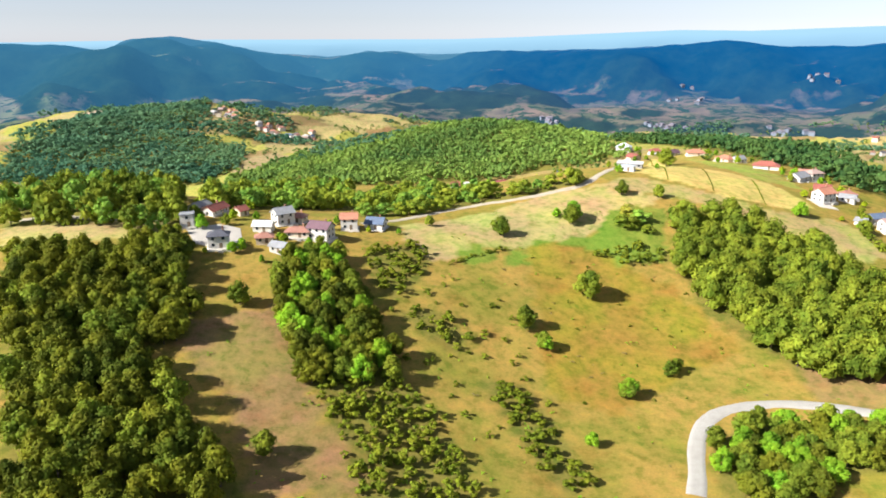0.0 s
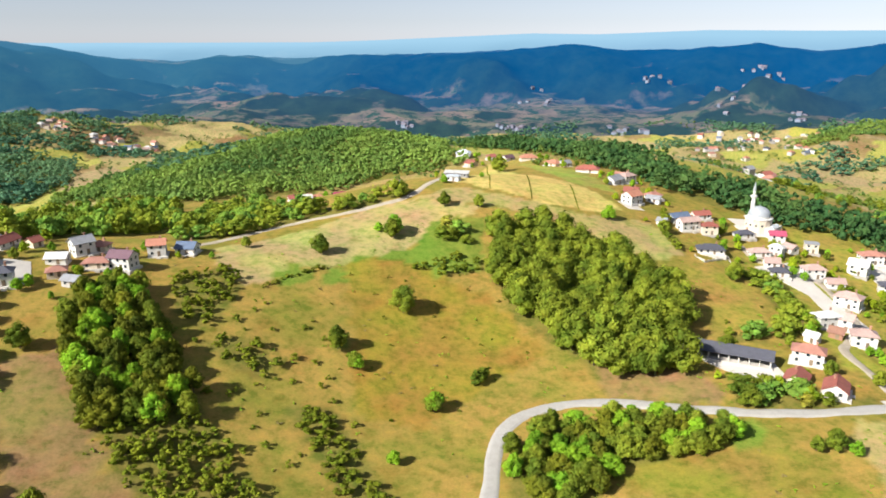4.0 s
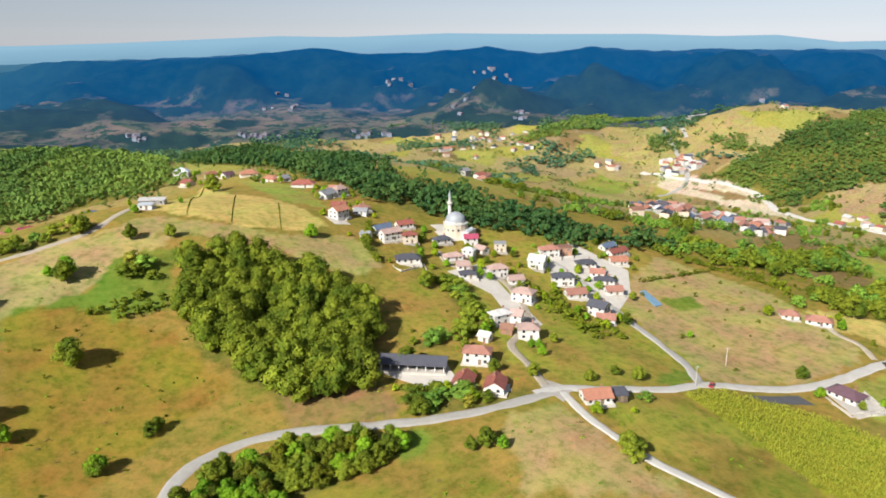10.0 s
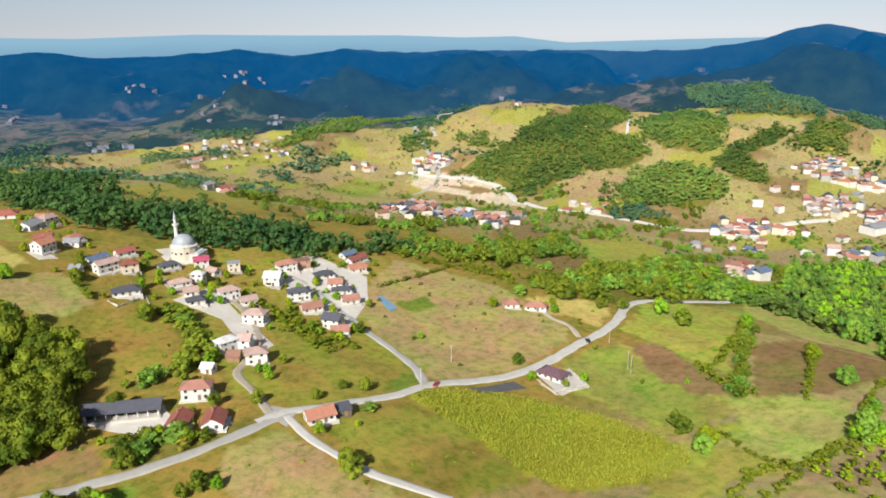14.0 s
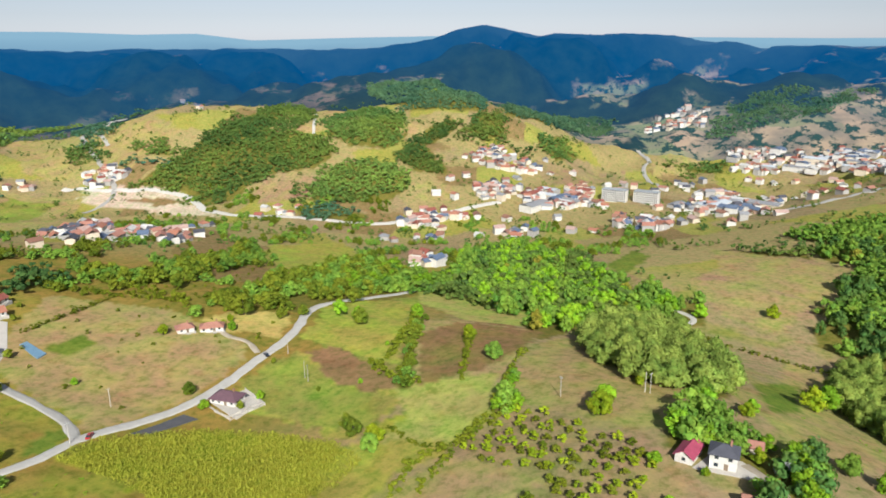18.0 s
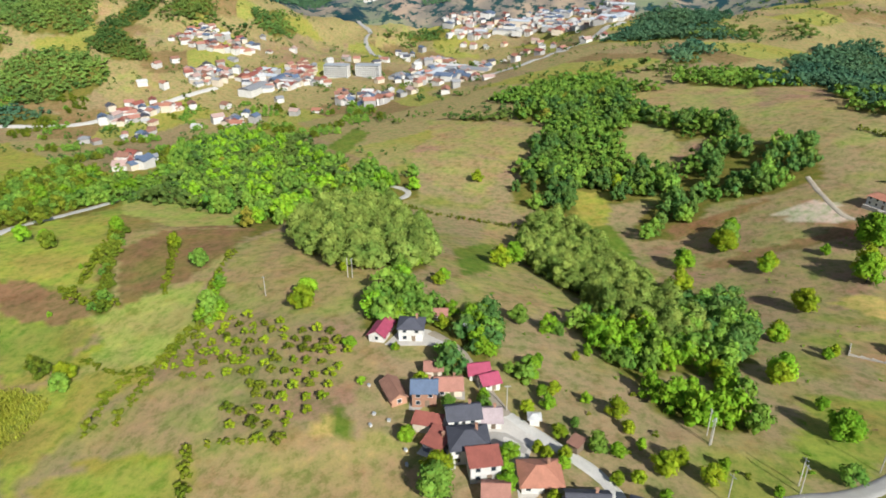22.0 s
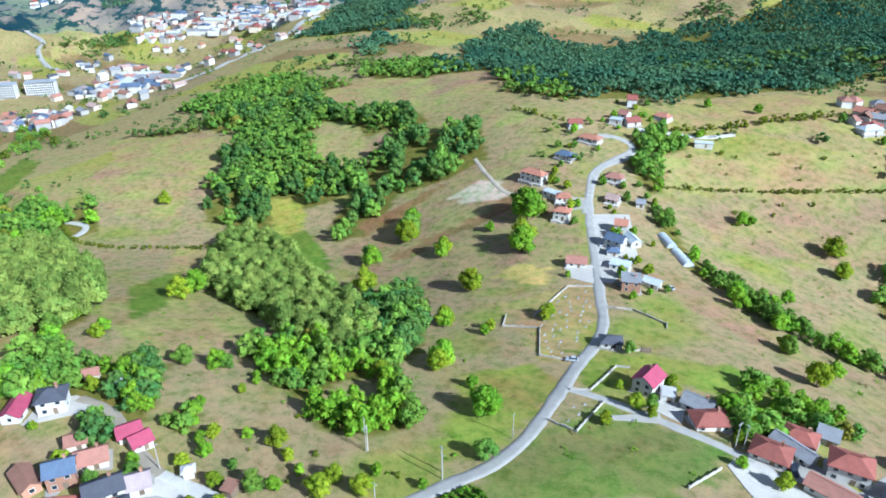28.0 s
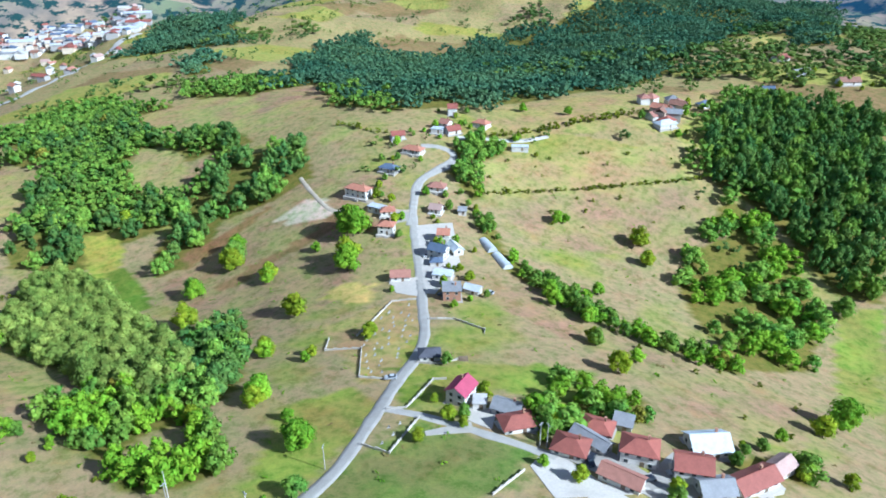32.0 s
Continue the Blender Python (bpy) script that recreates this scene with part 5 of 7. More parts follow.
HOUSES_ROAD_END = [
    (298.5, -282.1, -154, 6.7, 4.4, 1, 'gable', 'ice', 'white'),
    (460.7, -395.8, -124, 5.9, 6.6, 2, 'gable', 'red', 'white'),
    (445.9, -378.9, -158, 5.9, 6.6, 1, 'gable', 'coral', 'white'),
    (441.4, -369.5, -142, 7.4, 5.8, 1, 'flat', 'ice', 'white'),
    (435.3, -376.5, -103, 8.6, 6.6, 1, 'gable', 'red', 'white'),
    (433.1, -398.4, -162, 9.6, 6.6, 1, 'hip', 'orange', 'white'),
    (395.6, -397.7, -130, 10.0, 4.4, 1, 'flat', 'ice', 'white'),
    (362.0, -326.5, -130, 4.0, 4.4, 1, 'gable', 'grey', 'white'),
    (371.5, -495.6, -96, 12.9, 7.3, 1, 'gable', 'coral', 'white'),
    (376.1, -521.8, -112, 7.9, 6.6, 1, 'gable', 'grey', 'white'),
    (359.8, -489.5, -103, 12.8, 7.3, 1, 'hip', 'ice', 'white'),
    (375.1, -553.0, -92, 9.3, 6.6, 1, 'hip', 'blue', 'white'),
    (417.2, -724.5, -101, 13.7, 8.8, 1, 'gable', 'red', 'white'),
    (381.9, -693.0, -96, 20.1, 8.8, 1, 'gable', 'grey', 'white'),
    (375.0, -636.0, -131, 8.4, 8.0, 1, 'gable', 'blue', 'white'),
    (344.6, -697.5, -125, 15.5, 8.8, 1, 'gable', 'brown', 'white'),
]
HOUSE_GROUPS = {"first": HOUSES_FIRST, "ridge": HOUSES_RIDGE, "ridge_end": HOUSES_RIDGE_END, "village": HOUSES_VILLAGE, "village_lower": HOUSES_VILLAGE_LOWER, "village_east": HOUSES_VILLAGE_EAST, "long_shed": HOUSES_LONG_SHED, "lane_house": HOUSES_LANE_HOUSE, "hamlet": HOUSES_HAMLET, "hamlet_edge": HOUSES_HAMLET_EDGE, "crossing": HOUSES_CROSSING, "road_row": HOUSES_ROAD_ROW, "road_end": HOUSES_ROAD_END}
FAR_SETTLEMENTS = [
    (22, [(678, 624), (796, 645), (563, 424), (472, 398)]),
    (7, [(423, 611), (617, 860), (436, 558), (381, 526)]),
    (8, [(962, 847), (977, 782), (946, 748), (928, 807)]),
    (12, [(669, 454), (776, 471), (647, 379), (579, 381)]),
    (10, [(831, 1181), (834, 1015), (793, 960), (716, 1000)]),
    (6, [(865, 894), (904, 879), (883, 857), (849, 876)]),
    (8, [(902, 489), (907, 427), (863, 402), (839, 449)]),
]
FAR_SETTLEMENTS_A = [
    (12, [(836, 282), (922, 230), (855, 208), (780, 253)]),
    (10, [(-401, 1244), (-355, 1239), (-331, 1149), (-370, 1130)]),
    (18, [(-314, 1155), (-213, 1196), (-203, 1136), (-251, 1112)]),
    (10, [(404, -516), (392, -549), (354, -496), (366, -484)]),
    (6, [(534, 1800), (704, 2054), (742, 2027), (517, 1665)]),
    (4, [(603, 1715), (742, 2007), (607, 1666)]),
    (10, [(954, 1924), (1045, 1888), (997, 1833), (936, 1850)]),
]
FAR_SETTLEMENTS_B = [
    (12, [(873, 1500), (1140, 1670), (1089, 1434), (829, 1294)]),
    (12, [(773, 1268), (853, 1200), (790, 1065), (754, 1256)]),
    (8, [(622, 1429), (714, 1354), (688, 1326), (618, 1391)]),
    (10, [(968, 1329), (1154, 1405), (916, 1112), (827, 1121)]),
    (8, [(1182, 1860), (1379, 1876), (1359, 1847)]),
    (7, [(204, 1541), (246, 1514), (233, 1496)]),
    (12, [(1625, 1169), (1213, 791), (1153, 760)]),
]
FAR_SETTLEMENTS_C = [
    (14, [(418, 1473), (430, 1442), (506, 1438)]),
    (8, [(485, 1107), (549, 1195), (313, 609)]),
    (10, [(683, 1127), (768, 1069), (698, 978), (630, 1010)]),
    (8, [(393, 1227), (444, 1210), (267, 652)]),
]
FAR_SETTLEMENTS = FAR_SETTLEMENTS + FAR_SETTLEMENTS_A + FAR_SETTLEMENTS_B + FAR_SETTLEMENTS_C
TOWN = [
    (14, [(897, 281), (959, 242), (945, 207), (882, 261)]),
    (24, [(1181, 286), (1267, 241), (1213, 162), (1128, 181)]),
    (18, [(1053, 239), (1094, 199), (1057, 165), (1003, 200)]),
    (40, [(1076, 169), (1149, 72), (1047, 44), (994, 128)]),
    (30, [(1107, -29), (1344, -136), (935, -163), (973, -99), (1042, -38)]),
    (26, [(1533, -144), (1521, -234), (1430, -226), (1451, -151)]),
    (30, [(1488, -231), (1486, -316), (1395, -336), (1431, -236)]),
]
TOWN_A = [
    (60, [(1461, -312), (1469, -422), (1504, -482), (1220, -399), (1337, -325)]),
    (30, [(1686, 38), (1761, -44), (1737, -104), (1647, -92), (1654, 12)]),
    (20, [(995, 25), (939, -59), (884, -47), (926, 19)]),
    (14, [(940, 815), (987, 805), (964, 746), (920, 778)]),
    (30, [(750, 666), (793, 642), (566, 410), (538, 438)]),
    (12, [(596, 438), (660, 414), (602, 374)]),
    (8, [(901, 159), (909, 126), (861, 122)]),
]
TOWN_B = [
    (7, [(726, 201), (705, 162), (629, 139), (630, 159)]),
]
TOWN_C = [
    (75, [(873, 287), (1253, 277), (1274, 144), (1267, -25), (1542, -144), (1504, -482), (1181, -388), (881, -162), (894, 16), (875, 173)]),
]
TOWN = TOWN + TOWN_A + TOWN_B + TOWN_C
MOSQUE_AT = (268.1, 344.3)
MINARET_AT = (267.2, 349.6)
TUNNELS = [(337.2, -320.2), (325.7, -316.8), (323.2, -316.8), (309.6, -312.7)]
POLES = [(237.9, -135.1), (218.5, -147.6), (215.6, -129.2), (226.6, -172.2), (343.2, -36.6), (197.6, -225.8), (376.0, 133.5), (350.3, 108.5), (334.0, -6.8), (342.2, -38.4), (353.5, 111.8), (298.2, 169.7), (252.0, -85.1), (198.0, -112.4), (237.6, -134.5), (221.2, -148.7), (315.2, -149.9), (199.2, -224.6), (242.1, -135.8), (266.9, 158.7)]
CARS = [(186.1, -231.2, 120), (258.2, -213.5, 60), (370.4, 142.3, 50), (273.6, 156.4, 25), (185.4, -229.9, 150), (172.1, -237.2, 60), (170.3, -246.4, 60), (378.0, -297.5, 20), (337.5, -285.7, 80), (302.6, -268.2, 10), (294.0, -287.6, 20)]
FLATS = [(1104.0, -9.0), (1098.0, 34.0)]
GARDEN_WALLS = [[(302.5, -213.8), (294.5, -207.9), (284.9, -218.0), (266.4, -206.1), (259.6, -211.8)], [(295.9, -222.4), (312.4, -249.2), (307.1, -258.2)], [(288.6, -251.5), (282.4, -258.9), (268.0, -263.0), (265.4, -260.7)], [(241.5, -201.4), (238.6, -206.5), (248.0, -223.6), (245.5, -227.3)], [(229.6, -185.4), (221.2, -189.1), (231.1, -206.1)], [(336.1, 131.8), (325.6, 115.5), (308.8, 121.0), (315.6, 135.7)], [(189.9, -199.3), (192.4, -212.4)], [(261.4, -226.9), (255.4, -233.0), (254.0, -242.9)], [(206.8, 303.3), (207.9, 296.2), (224.5, 302.7), (220.5, 290.8)], [(312.7, 130.9), (310.6, 122.7), (327.0, 117.8), (333.5, 129.0)]]
GRAVEYARDS = [[(293, -222), (308, -246), (304, -256), (277, -236), (261, -215), (268, -208)], [(229, -188), (235, -202), (231, -204), (223, -191)]]
LOGS_AT = (253.6, -240.8)
HIVES = [(265.6, -48.1), (248.3, -49.2), (252.8, -50.0), (249.5, -54.0), (232.8, -58.5), (237.8, -58.3), (257.2, -56.3)]
BLUE_FOIL = [(329.1, 251.6), (333.8, 252.0), (327.5, 233.6), (321.3, 232.3)]
HAYSTACK_AT = (187.1, -120.0)
TRACTOR_AT = (173.6, -210.8)
HEDGES = [
    # first three rows: low growth standing in for dark tramlines across the wheat
    (0.7, 0.5, [(169, 573), (120, 372)]),
    (0.6, 0.4, [(161, 436), (140, 359)]),
    (0.7, 0.5, [(178, 402), (163, 348)]),
    (3, 3, [(218, -8), (237, -3), (250, -1)]),
    (3.2, 3, [(269, 36), (288, 34), (297, 28), (306, 21), (329, 17), (371, 19), (390, 18)]),
    (3, 3, [(359, 67), (396, 75), (462, 95)]),
    (2.6, 2.5, [(378, 43), (430, 57)]),
    (2.2, 2, [(251, -6), (250, -16), (248, -26)]),
    (3.5, 4, [(365, 82), (398, 83), (462, 97)]),
    (3, 2.5, [(372, -349), (358, -381), (336, -422), (312, -464)]),
    (3.5, 4, [(269, 275), (267, 242), (264, 209)]),
    (4, 4, [(414, 331), (410, 274), (420, 236), (409, 211)]),
    (4, 4, [(227, 287), (228, 272), (221, 239)]),
    (3.5, 4, [(218, 360), (202, 323), (201, 309)]),
    (3.5, 3.5, [(375, 89), (357, 70), (354, 58)]),
    (3, 3, [(354, 38), (379, 43), (413, 50)]),
    (2.5, 2, [(314, 54), (301, 38), (299, 24)]),
    (3, 2.5, [(272, 27), (295, 23), (313, 16), (325, 11)]),
    (3, 3, [(565, -44), (518, -57), (495, -86), (478, -126)]),
    (3, 3, [(-150, 274), (-127, 279), (-108, 284)]),
    (3, 3, [(340, 263), (372, 264), (420, 267), (418, 233)]),
    (5, 5, [(431, 282), (430, 253), (422, 229)]),
    (2, 1.4, [(197, -109), (183, -112), (178, -114)]),
    (4, 5, [(421, -388), (406, -421), (393, -459), (380, -500)]),
    (4, 4, [(463, -343), (480, -336), (500, -331)]),
    (2.5, 2, [(3, 269), (12, 278), (27, 288)]),
    (4, 3, [(308, 270), (291, 289), (277, 298)]),
]
SHRUBLANDS = [
    (11, 2.2, [(-28, 245), (-3, 261), (30, 250), (39, 203), (28, 174), (-28, 175), (-29, 217)]),
    (22, 1.3, [(6, 286), (66, 301), (97, 279), (117, 220), (71, 198), (44, 177), (26, 219)]),
    (16, 1.6, [(-50, 201), (-30, 144), (-17, 146), (-39, 199)]),
    (24, 2.0, [(311, 242), (385, 281), (405, 225), (371, 157), (285, 163)]),
    (18, 2.2, [(484, -239), (411, -312), (321, -265), (369, -177)]),
    (20, 2.2, [(404, -369), (332, -490), (280, -423), (320, -345), (369, -349)]),
    (20, 2, [(284, -311), (214, -327), (168, -342), (161, -294), (225, -289)]),
    (17, 1.8, [(275, -95), (259, -128), (228, -144), (215, -126), (222, -108), (245, -99)]),
    (20, 2.2, [(438, 283), (488, 234), (403, 146), (368, 162), (370, 229)]),
    (16, 2.5, [(408, 303), (568, 280), (481, 185), (405, 225)]),
    (16, 2.0, [(181, 244), (231, 256), (221, 204), (202, 191)]),
    (24, 1.6, [(191, 164), (205, 137), (213, 113), (173, 126), (169, 152)]),
]

# ---- ground ----
COVER = {"dry": (0.325, 0.212, 0.050), "brown": (0.270, 0.172, 0.070), "tan": (0.390, 0.295, 0.125), "bright": (0.165, 0.215, 0.030),
         "pale": (0.38, 0.28, 0.115), "crop": (0.54, 0.400, 0.130), "green": (0.285, 0.285, 0.060), "olive": (0.230, 0.190, 0.034),
         "light": (0.38, 0.288, 0.118), "corn": (0.320, 0.310, 0.030), "mint": (0.365, 0.345, 0.066), "soil": (0.28, 0.165, 0.080),
         "ygreen": (0.36, 0.325, 0.052), "pink": (0.350, 0.248, 0.128), "loam": (0.17, 0.125, 0.055), "quarry": (0.62, 0.48, 0.38),
         "lemon": (0.40, 0.375, 0.105), "lea": (0.310, 0.243, 0.048), "stubble": (0.210, 0.222, 0.062), "verge": (0.245, 0.240, 0.052), "moor": (0.280, 0.188, 0.032), "floor": (0.190, 0.160, 0.034)}
COVER_MEADOW = ["tan", "light", "pink", "tan", "mint", "brown", "light", "ygreen"]


def spread(lo, hi, step, reach):
    core = list(np.arange(lo, hi + 0.01, step))
    for sign, start, grown in ((-1, lo, []), (1, hi, [])):
        d, x = step, start
        while abs(x) < reach:
            d *= 1.013 if abs(x) < 1480 else 1.12
            x += sign * d
            grown.append(x)
        core = grown[::-1] + core if sign < 0 else core + grown
    return np.array(core)


def cover_at(x, y):
    """The growth on the ground: its colour at each place."""
    rough, wide, speck = ripples(x, y, 45, 21, 4), ripples(x, y, 160, 22, 3), ripples(x, y, 17, 24, 3)
    f = np.clip(0.34 + 0.9 * rough + 0.5 * wide, 0, 1)[:, None]
    c = np.array(COVER["dry"]) * (1 - f) + np.array(COVER["olive"]) * f
    south = np.clip((120 - y) / 80, 0, 1)[:, None]
    g = np.clip(0.08 + 1.0 * ripples(x, y, 70, 23, 4), 0, 1)[:, None]
    c = c * (1 - south) + south * (np.array((0.362, 0.262, 0.138)) * (1 - g) + np.array(COVER["green"]) * g)
    away = np.hypot(x - 100, y - 50)
    # farther off the land is a patchwork of plots
    u = (x * 0.86 + y * 0.5 + 25 * ripples(x, y, 300, 31, 2)) / 95
    v = (y * 0.86 - x * 0.5 + 25 * ripples(x, y, 300, 32, 2)) / 55
    cell = (np.floor(u).astype(int) * 73856093 ^ np.floor(v + 0.4 * np.floor(u)).astype(int) * 19349663) % len(COVER_MEADOW)
    plots = np.array([COVER[k] for k in COVER_MEADOW])[cell]
    g = np.clip((away - 480) / 120, 0, 1)[:, None]
    c = c * (1 - g) + (plots * 0.80 + np.array((0.30, 0.22, 0.12)) * 0.2) * g
    for _, _, _, outline in WOODS:
        c[inside(x, y, outline)] = COVER["floor"]
    for _, _, _, outline in FAR_WOODS:
        c[inside(x, y, outline)] = COVER["floor"]
    jx, jy = x + 1.6 * ripples(x, y, 14, 41, 2), y + 1.6 * ripples(x, y, 14, 42, 2)
    for kind, outline in FIELDS:
        m = inside(jx, jy, outline)
        k = np.clip(0.5 + 0.8 * rough[m, None] + 0.4 * speck[m, None], 0, 1) if kind not in ("crop", "corn", "quarry", "soil", "bright") else 0.5
        c[m] = np.array(COVER[kind]) * ((1 - k) * np.array([1.10, 0.98, 1.14]) + k * np.array([0.91, 1.03, 0.80])) * (1 + 0.12 * rough[m, None]) * (1 - 0.10 * np.clip(wide[m, None], -1, 1) * np.array([1, -0.3, 0.6]))
    return np.clip(c, 0.01, 0.9)


def grid_mesh(name, x, y, z, nu, nv, material, wrap=False):
    a = np.arange(nu * nv).reshape(nv, nu)
    b = np.roll(a, -1, 1) if wrap else a[:, 1:]
    a0, a1 = (a, b) if wrap else (a[:, :-1], b)
    q = np.stack([a0[:-1], a1[:-1], a1[1:], a0[1:]], -1).reshape(-1, 4)
    return array_mesh(name, np.c_[x, y, z], np.concatenate([q[:, [0, 1, 2]], q[:, [0, 2, 3]]]), material, True)


gx, gy = spread(-200, 520, 2.8, 4900), spread(-480, 620, 2.8, 4900)
mx, my = [a.ravel() for a in np.meshgrid(gx, gy)]
reach = np.hypot(mx - 100, my - 50)
mz = height(mx, my) - 9 * np.clip((reach - 1410) / 60, 0, 1) - 0.12 * np.maximum(0, reach - 1450)
ground_me = grid_mesh("ground", mx, my, mz, len(gx), len(gy), GROUND)
cover_layer = ground_me.attributes.new("cover", "FLOAT_COLOR", "POINT")
cover_layer.data.foreach_set("color", np.c_[cover_at(mx, my), np.ones(len(mx))].astype(np.float32).ravel())
ground = tagged(new("ground", ground_me), "rolling ground of dry meadows, fields and grass", "ground", kind="structure")

ring_r = np.concatenate([np.linspace(1400, 3000, 62), np.linspace(3040, 4880, 34)])
ring_a = np.linspace(0, 2 * math.pi, 900, endpoint=False)
ba, br = [a.ravel() for a in np.meshgrid(ring_a, ring_r)]
bx, by = 100 + br * np.sin(ba), 50 + br * np.cos(ba)
bz = height(bx, by) - 4 * np.clip((1445 - br) / 45, 0, 1)
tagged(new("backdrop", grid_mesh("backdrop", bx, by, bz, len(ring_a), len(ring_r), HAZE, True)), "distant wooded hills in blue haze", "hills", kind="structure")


# ---- roads and pavings ----
def smooth_line(points, step=3.0):
    p = [np.array(q, float) for q in points]
    p = [2 * p[0] - p[1]] + p + [2 * p[-1] - p[-2]]
    line = []
    for a, b, c, d in zip(p, p[1:], p[2:], p[3:]):
        n = max(2, int(np.linalg.norm(c - b) / step))
        for i in range(n):
            t = i / n
            line.append(0.5 * (2 * b + (c - a) * t + (2 * a - 5 * b + 4 * c - d) * t * t + (3 * b - a - 3 * c + d) * t ** 3))
    return np.array(line + [p[-2]])


def lift_at(x, y):
    return 0.14 + 0.0016 * np.maximum(0, np.hypot(x - 120, y - 50) - 620)


def road(kind, width, points):
    line = smooth_line(points)
    t = np.gradient(line, axis=0)
    t /= np.linalg.norm(t, axis=1)[:, None]
    side = np.c_[-t[:, 1], t[:, 0]]
    wob = 0.12 * ripples(line[:, 0], line[:, 1], 17, 3, 2) + 1
    rows, offs = [], ((-0.62, -0.5), (-0.5, 0.0), (-0.2, 0.05), (0.2, 0.05), (0.5, 0.0), (0.62, -0.5))
    for o, dz in offs:
        q = line + side * (o * width * wob[:, None])
        rows.append(np.c_[q, height(q[:, 0], q[:, 1]) + lift_at(q[:, 0], q[:, 1]) + dz])
    v = np.stack(rows, 1).reshape(-1, 3)
    a = np.arange(len(v)).reshape(len(line), len(offs))
    q = np.stack([a[:-1, :-1], a[:-1, 1:], a[1:, 1:], a[1:, :-1]], -1).reshape(-1, 4)
    me = array_mesh("road", v, np.concatenate([q[:, [0, 2, 1]], q[:, [0, 3, 2]]]), ASPHALT if kind == "asphalt" else GRAVEL, True)
    name, text = ("road", "narrow grey asphalt road across the hills") if kind == "asphalt" else ("track", "pale gravel track across the meadow")
    return tagged(new(name, me), text, "road", kind="structure")


for kind, width, points in ROADS_NEAR + ROADS_LANES + ROADS_PATHS + ROADS_FAR:
    road(kind, width, points)


def draped(name, outline, material, lift, step=4.0):
    """A thin slab that follows the ground."""
    bm = bmesh.new()
    bm.faces.new([bm.verts.new((x, y, 0)) for x, y in outline])
    xs, ys = [p[0] for p in outline], [p[1] for p in outline]
    for axis, lo, hi in ((0, min(xs), max(xs)), (1, min(ys), max(ys))):
        for c in np.arange(lo + step, hi, step):
            co, no = ((c, 0, 0), (1, 0, 0)) if axis == 0 else ((0, c, 0), (0, 1, 0))
            bmesh.ops.bisect_plane(bm, geom=bm.verts[:] + bm.edges[:] + bm.faces[:], plane_co=co, plane_no=no)
    top = bm.faces[:]
    made = bmesh.ops.extrude_face_region(bm, geom=top)
    up = {v for v in made["geom"] if isinstance(v, bmesh.types.BMVert)}
    for v in bm.verts:
        v.co.z = level(v.co.x, v.co.y) + (lift if v in up else -0.4)
    bmesh.ops.recalc_face_normals(bm, faces=bm.faces[:])
    me = bpy.data.meshes.new(name)
    bm.to_mesh(me)
    bm.free()
    me.materials.append(material)
    return new(name, me)


for outline in PAVINGS:
    tagged(draped("pavement", outline, CONCRETE, 0.16), "pale concrete paving of a house yard or the road junction", "yard", kind="structure")
for outline in DARK_STRIPS:
    tagged(draped("pavement", outline, TARMAC, 0.17), "fresh dark asphalt strip beside the road", "yard", kind="structure")

# ---- trees ----
PHI = (1 + 5 ** 0.5) / 2
ICO_V = np.array([(-1, PHI, 0), (1, PHI, 0), (-1, -PHI, 0), (1, -PHI, 0), (0, -1, PHI), (0, 1, PHI), (0, -1, -PHI), (0, 1, -PHI),
                  (PHI, 0, -1), (PHI, 0, 1), (-PHI, 0, -1), (-PHI, 0, 1)]) / math.hypot(1, PHI)
ICO_F = np.array([(0, 11, 5), (0, 5, 1), (0, 1, 7), (0, 7, 10), (0, 10, 11), (1, 5, 9), (5, 11, 4), (11, 10, 2), (10, 7, 6), (7, 1, 8),
                  (3, 9, 4), (3, 4, 2), (3, 2, 6), (3, 6, 8), (3, 8, 9), (4, 9, 5), (2, 4, 11), (6, 2, 10), (8, 6, 7), (9, 8, 1)])


def crown_arrays(seed, lobes, per, leaf, low=0.30, fat=1.0):
    """A crown one metre high and wide: lobes of foliage, each a ragged core under outward-facing leaf sprays."""
    rng = np.random.default_rng(seed)
    vs, fs, k = [], [], 0
    for i in range(lobes):
        a = 2.4 * i + rng.uniform(-0.5, 0.5)
        h = (i + 0.5) / lobes
        z = low + (0.84 - low) * h + rng.uniform(-0.05, 0.05)
        spread_r = 0.33 * math.sqrt(max(0.05, 1 - (2 * h - 0.75) ** 2)) * rng.uniform(0.6, 1.1)
        c = np.array([spread_r * math.cos(a), spread_r * math.sin(a), z])
        r = fat * rng.uniform(0.14, 0.23) * (1.12 - 0.28 * h)
        core = ICO_V * r * rng.uniform(0.62, 0.95, (12, 1)) * np.array([1, 1, 0.85]) + c
        vs.append(core)
        fs.append(ICO_F + k)
        k += 12
        d = rng.normal(size=(per, 3))
        d[:, 2] = np.abs(d[:, 2]) * 0.9 - 0.25
        d /= np.linalg.norm(d, axis=1)[:, None]
        p = c + d * r * rng.uniform(0.8, 1.18, (per, 1))
        nrm = d + rng.normal(size=(per, 3)) * 0.19
        nrm /= np.linalg.norm(nrm, axis=1)[:, None]
        u = np.cross(nrm, rng.normal(size=(per, 3)))
        u /= np.linalg.norm(u, axis=1)[:, None]
        w = np.cross(nrm, u)
        s = leaf * rng.uniform(0.6, 1.35, (per, 1))
        quad = np.stack([p - u * s, p - w * s * 0.6 + nrm * s * 0.2, p + u * s, p + w * s * 0.7 - nrm * s * 0.15], 1).reshape(-1, 3)
        vs.append(quad)
        b = k + 4 * np.arange(per)[:, None]
        fs.append(np.concatenate([b + [0, 1, 2], b + [0, 2, 3]]))
        k += 4 * per
    return np.concatenate(vs), np.concatenate(fs)


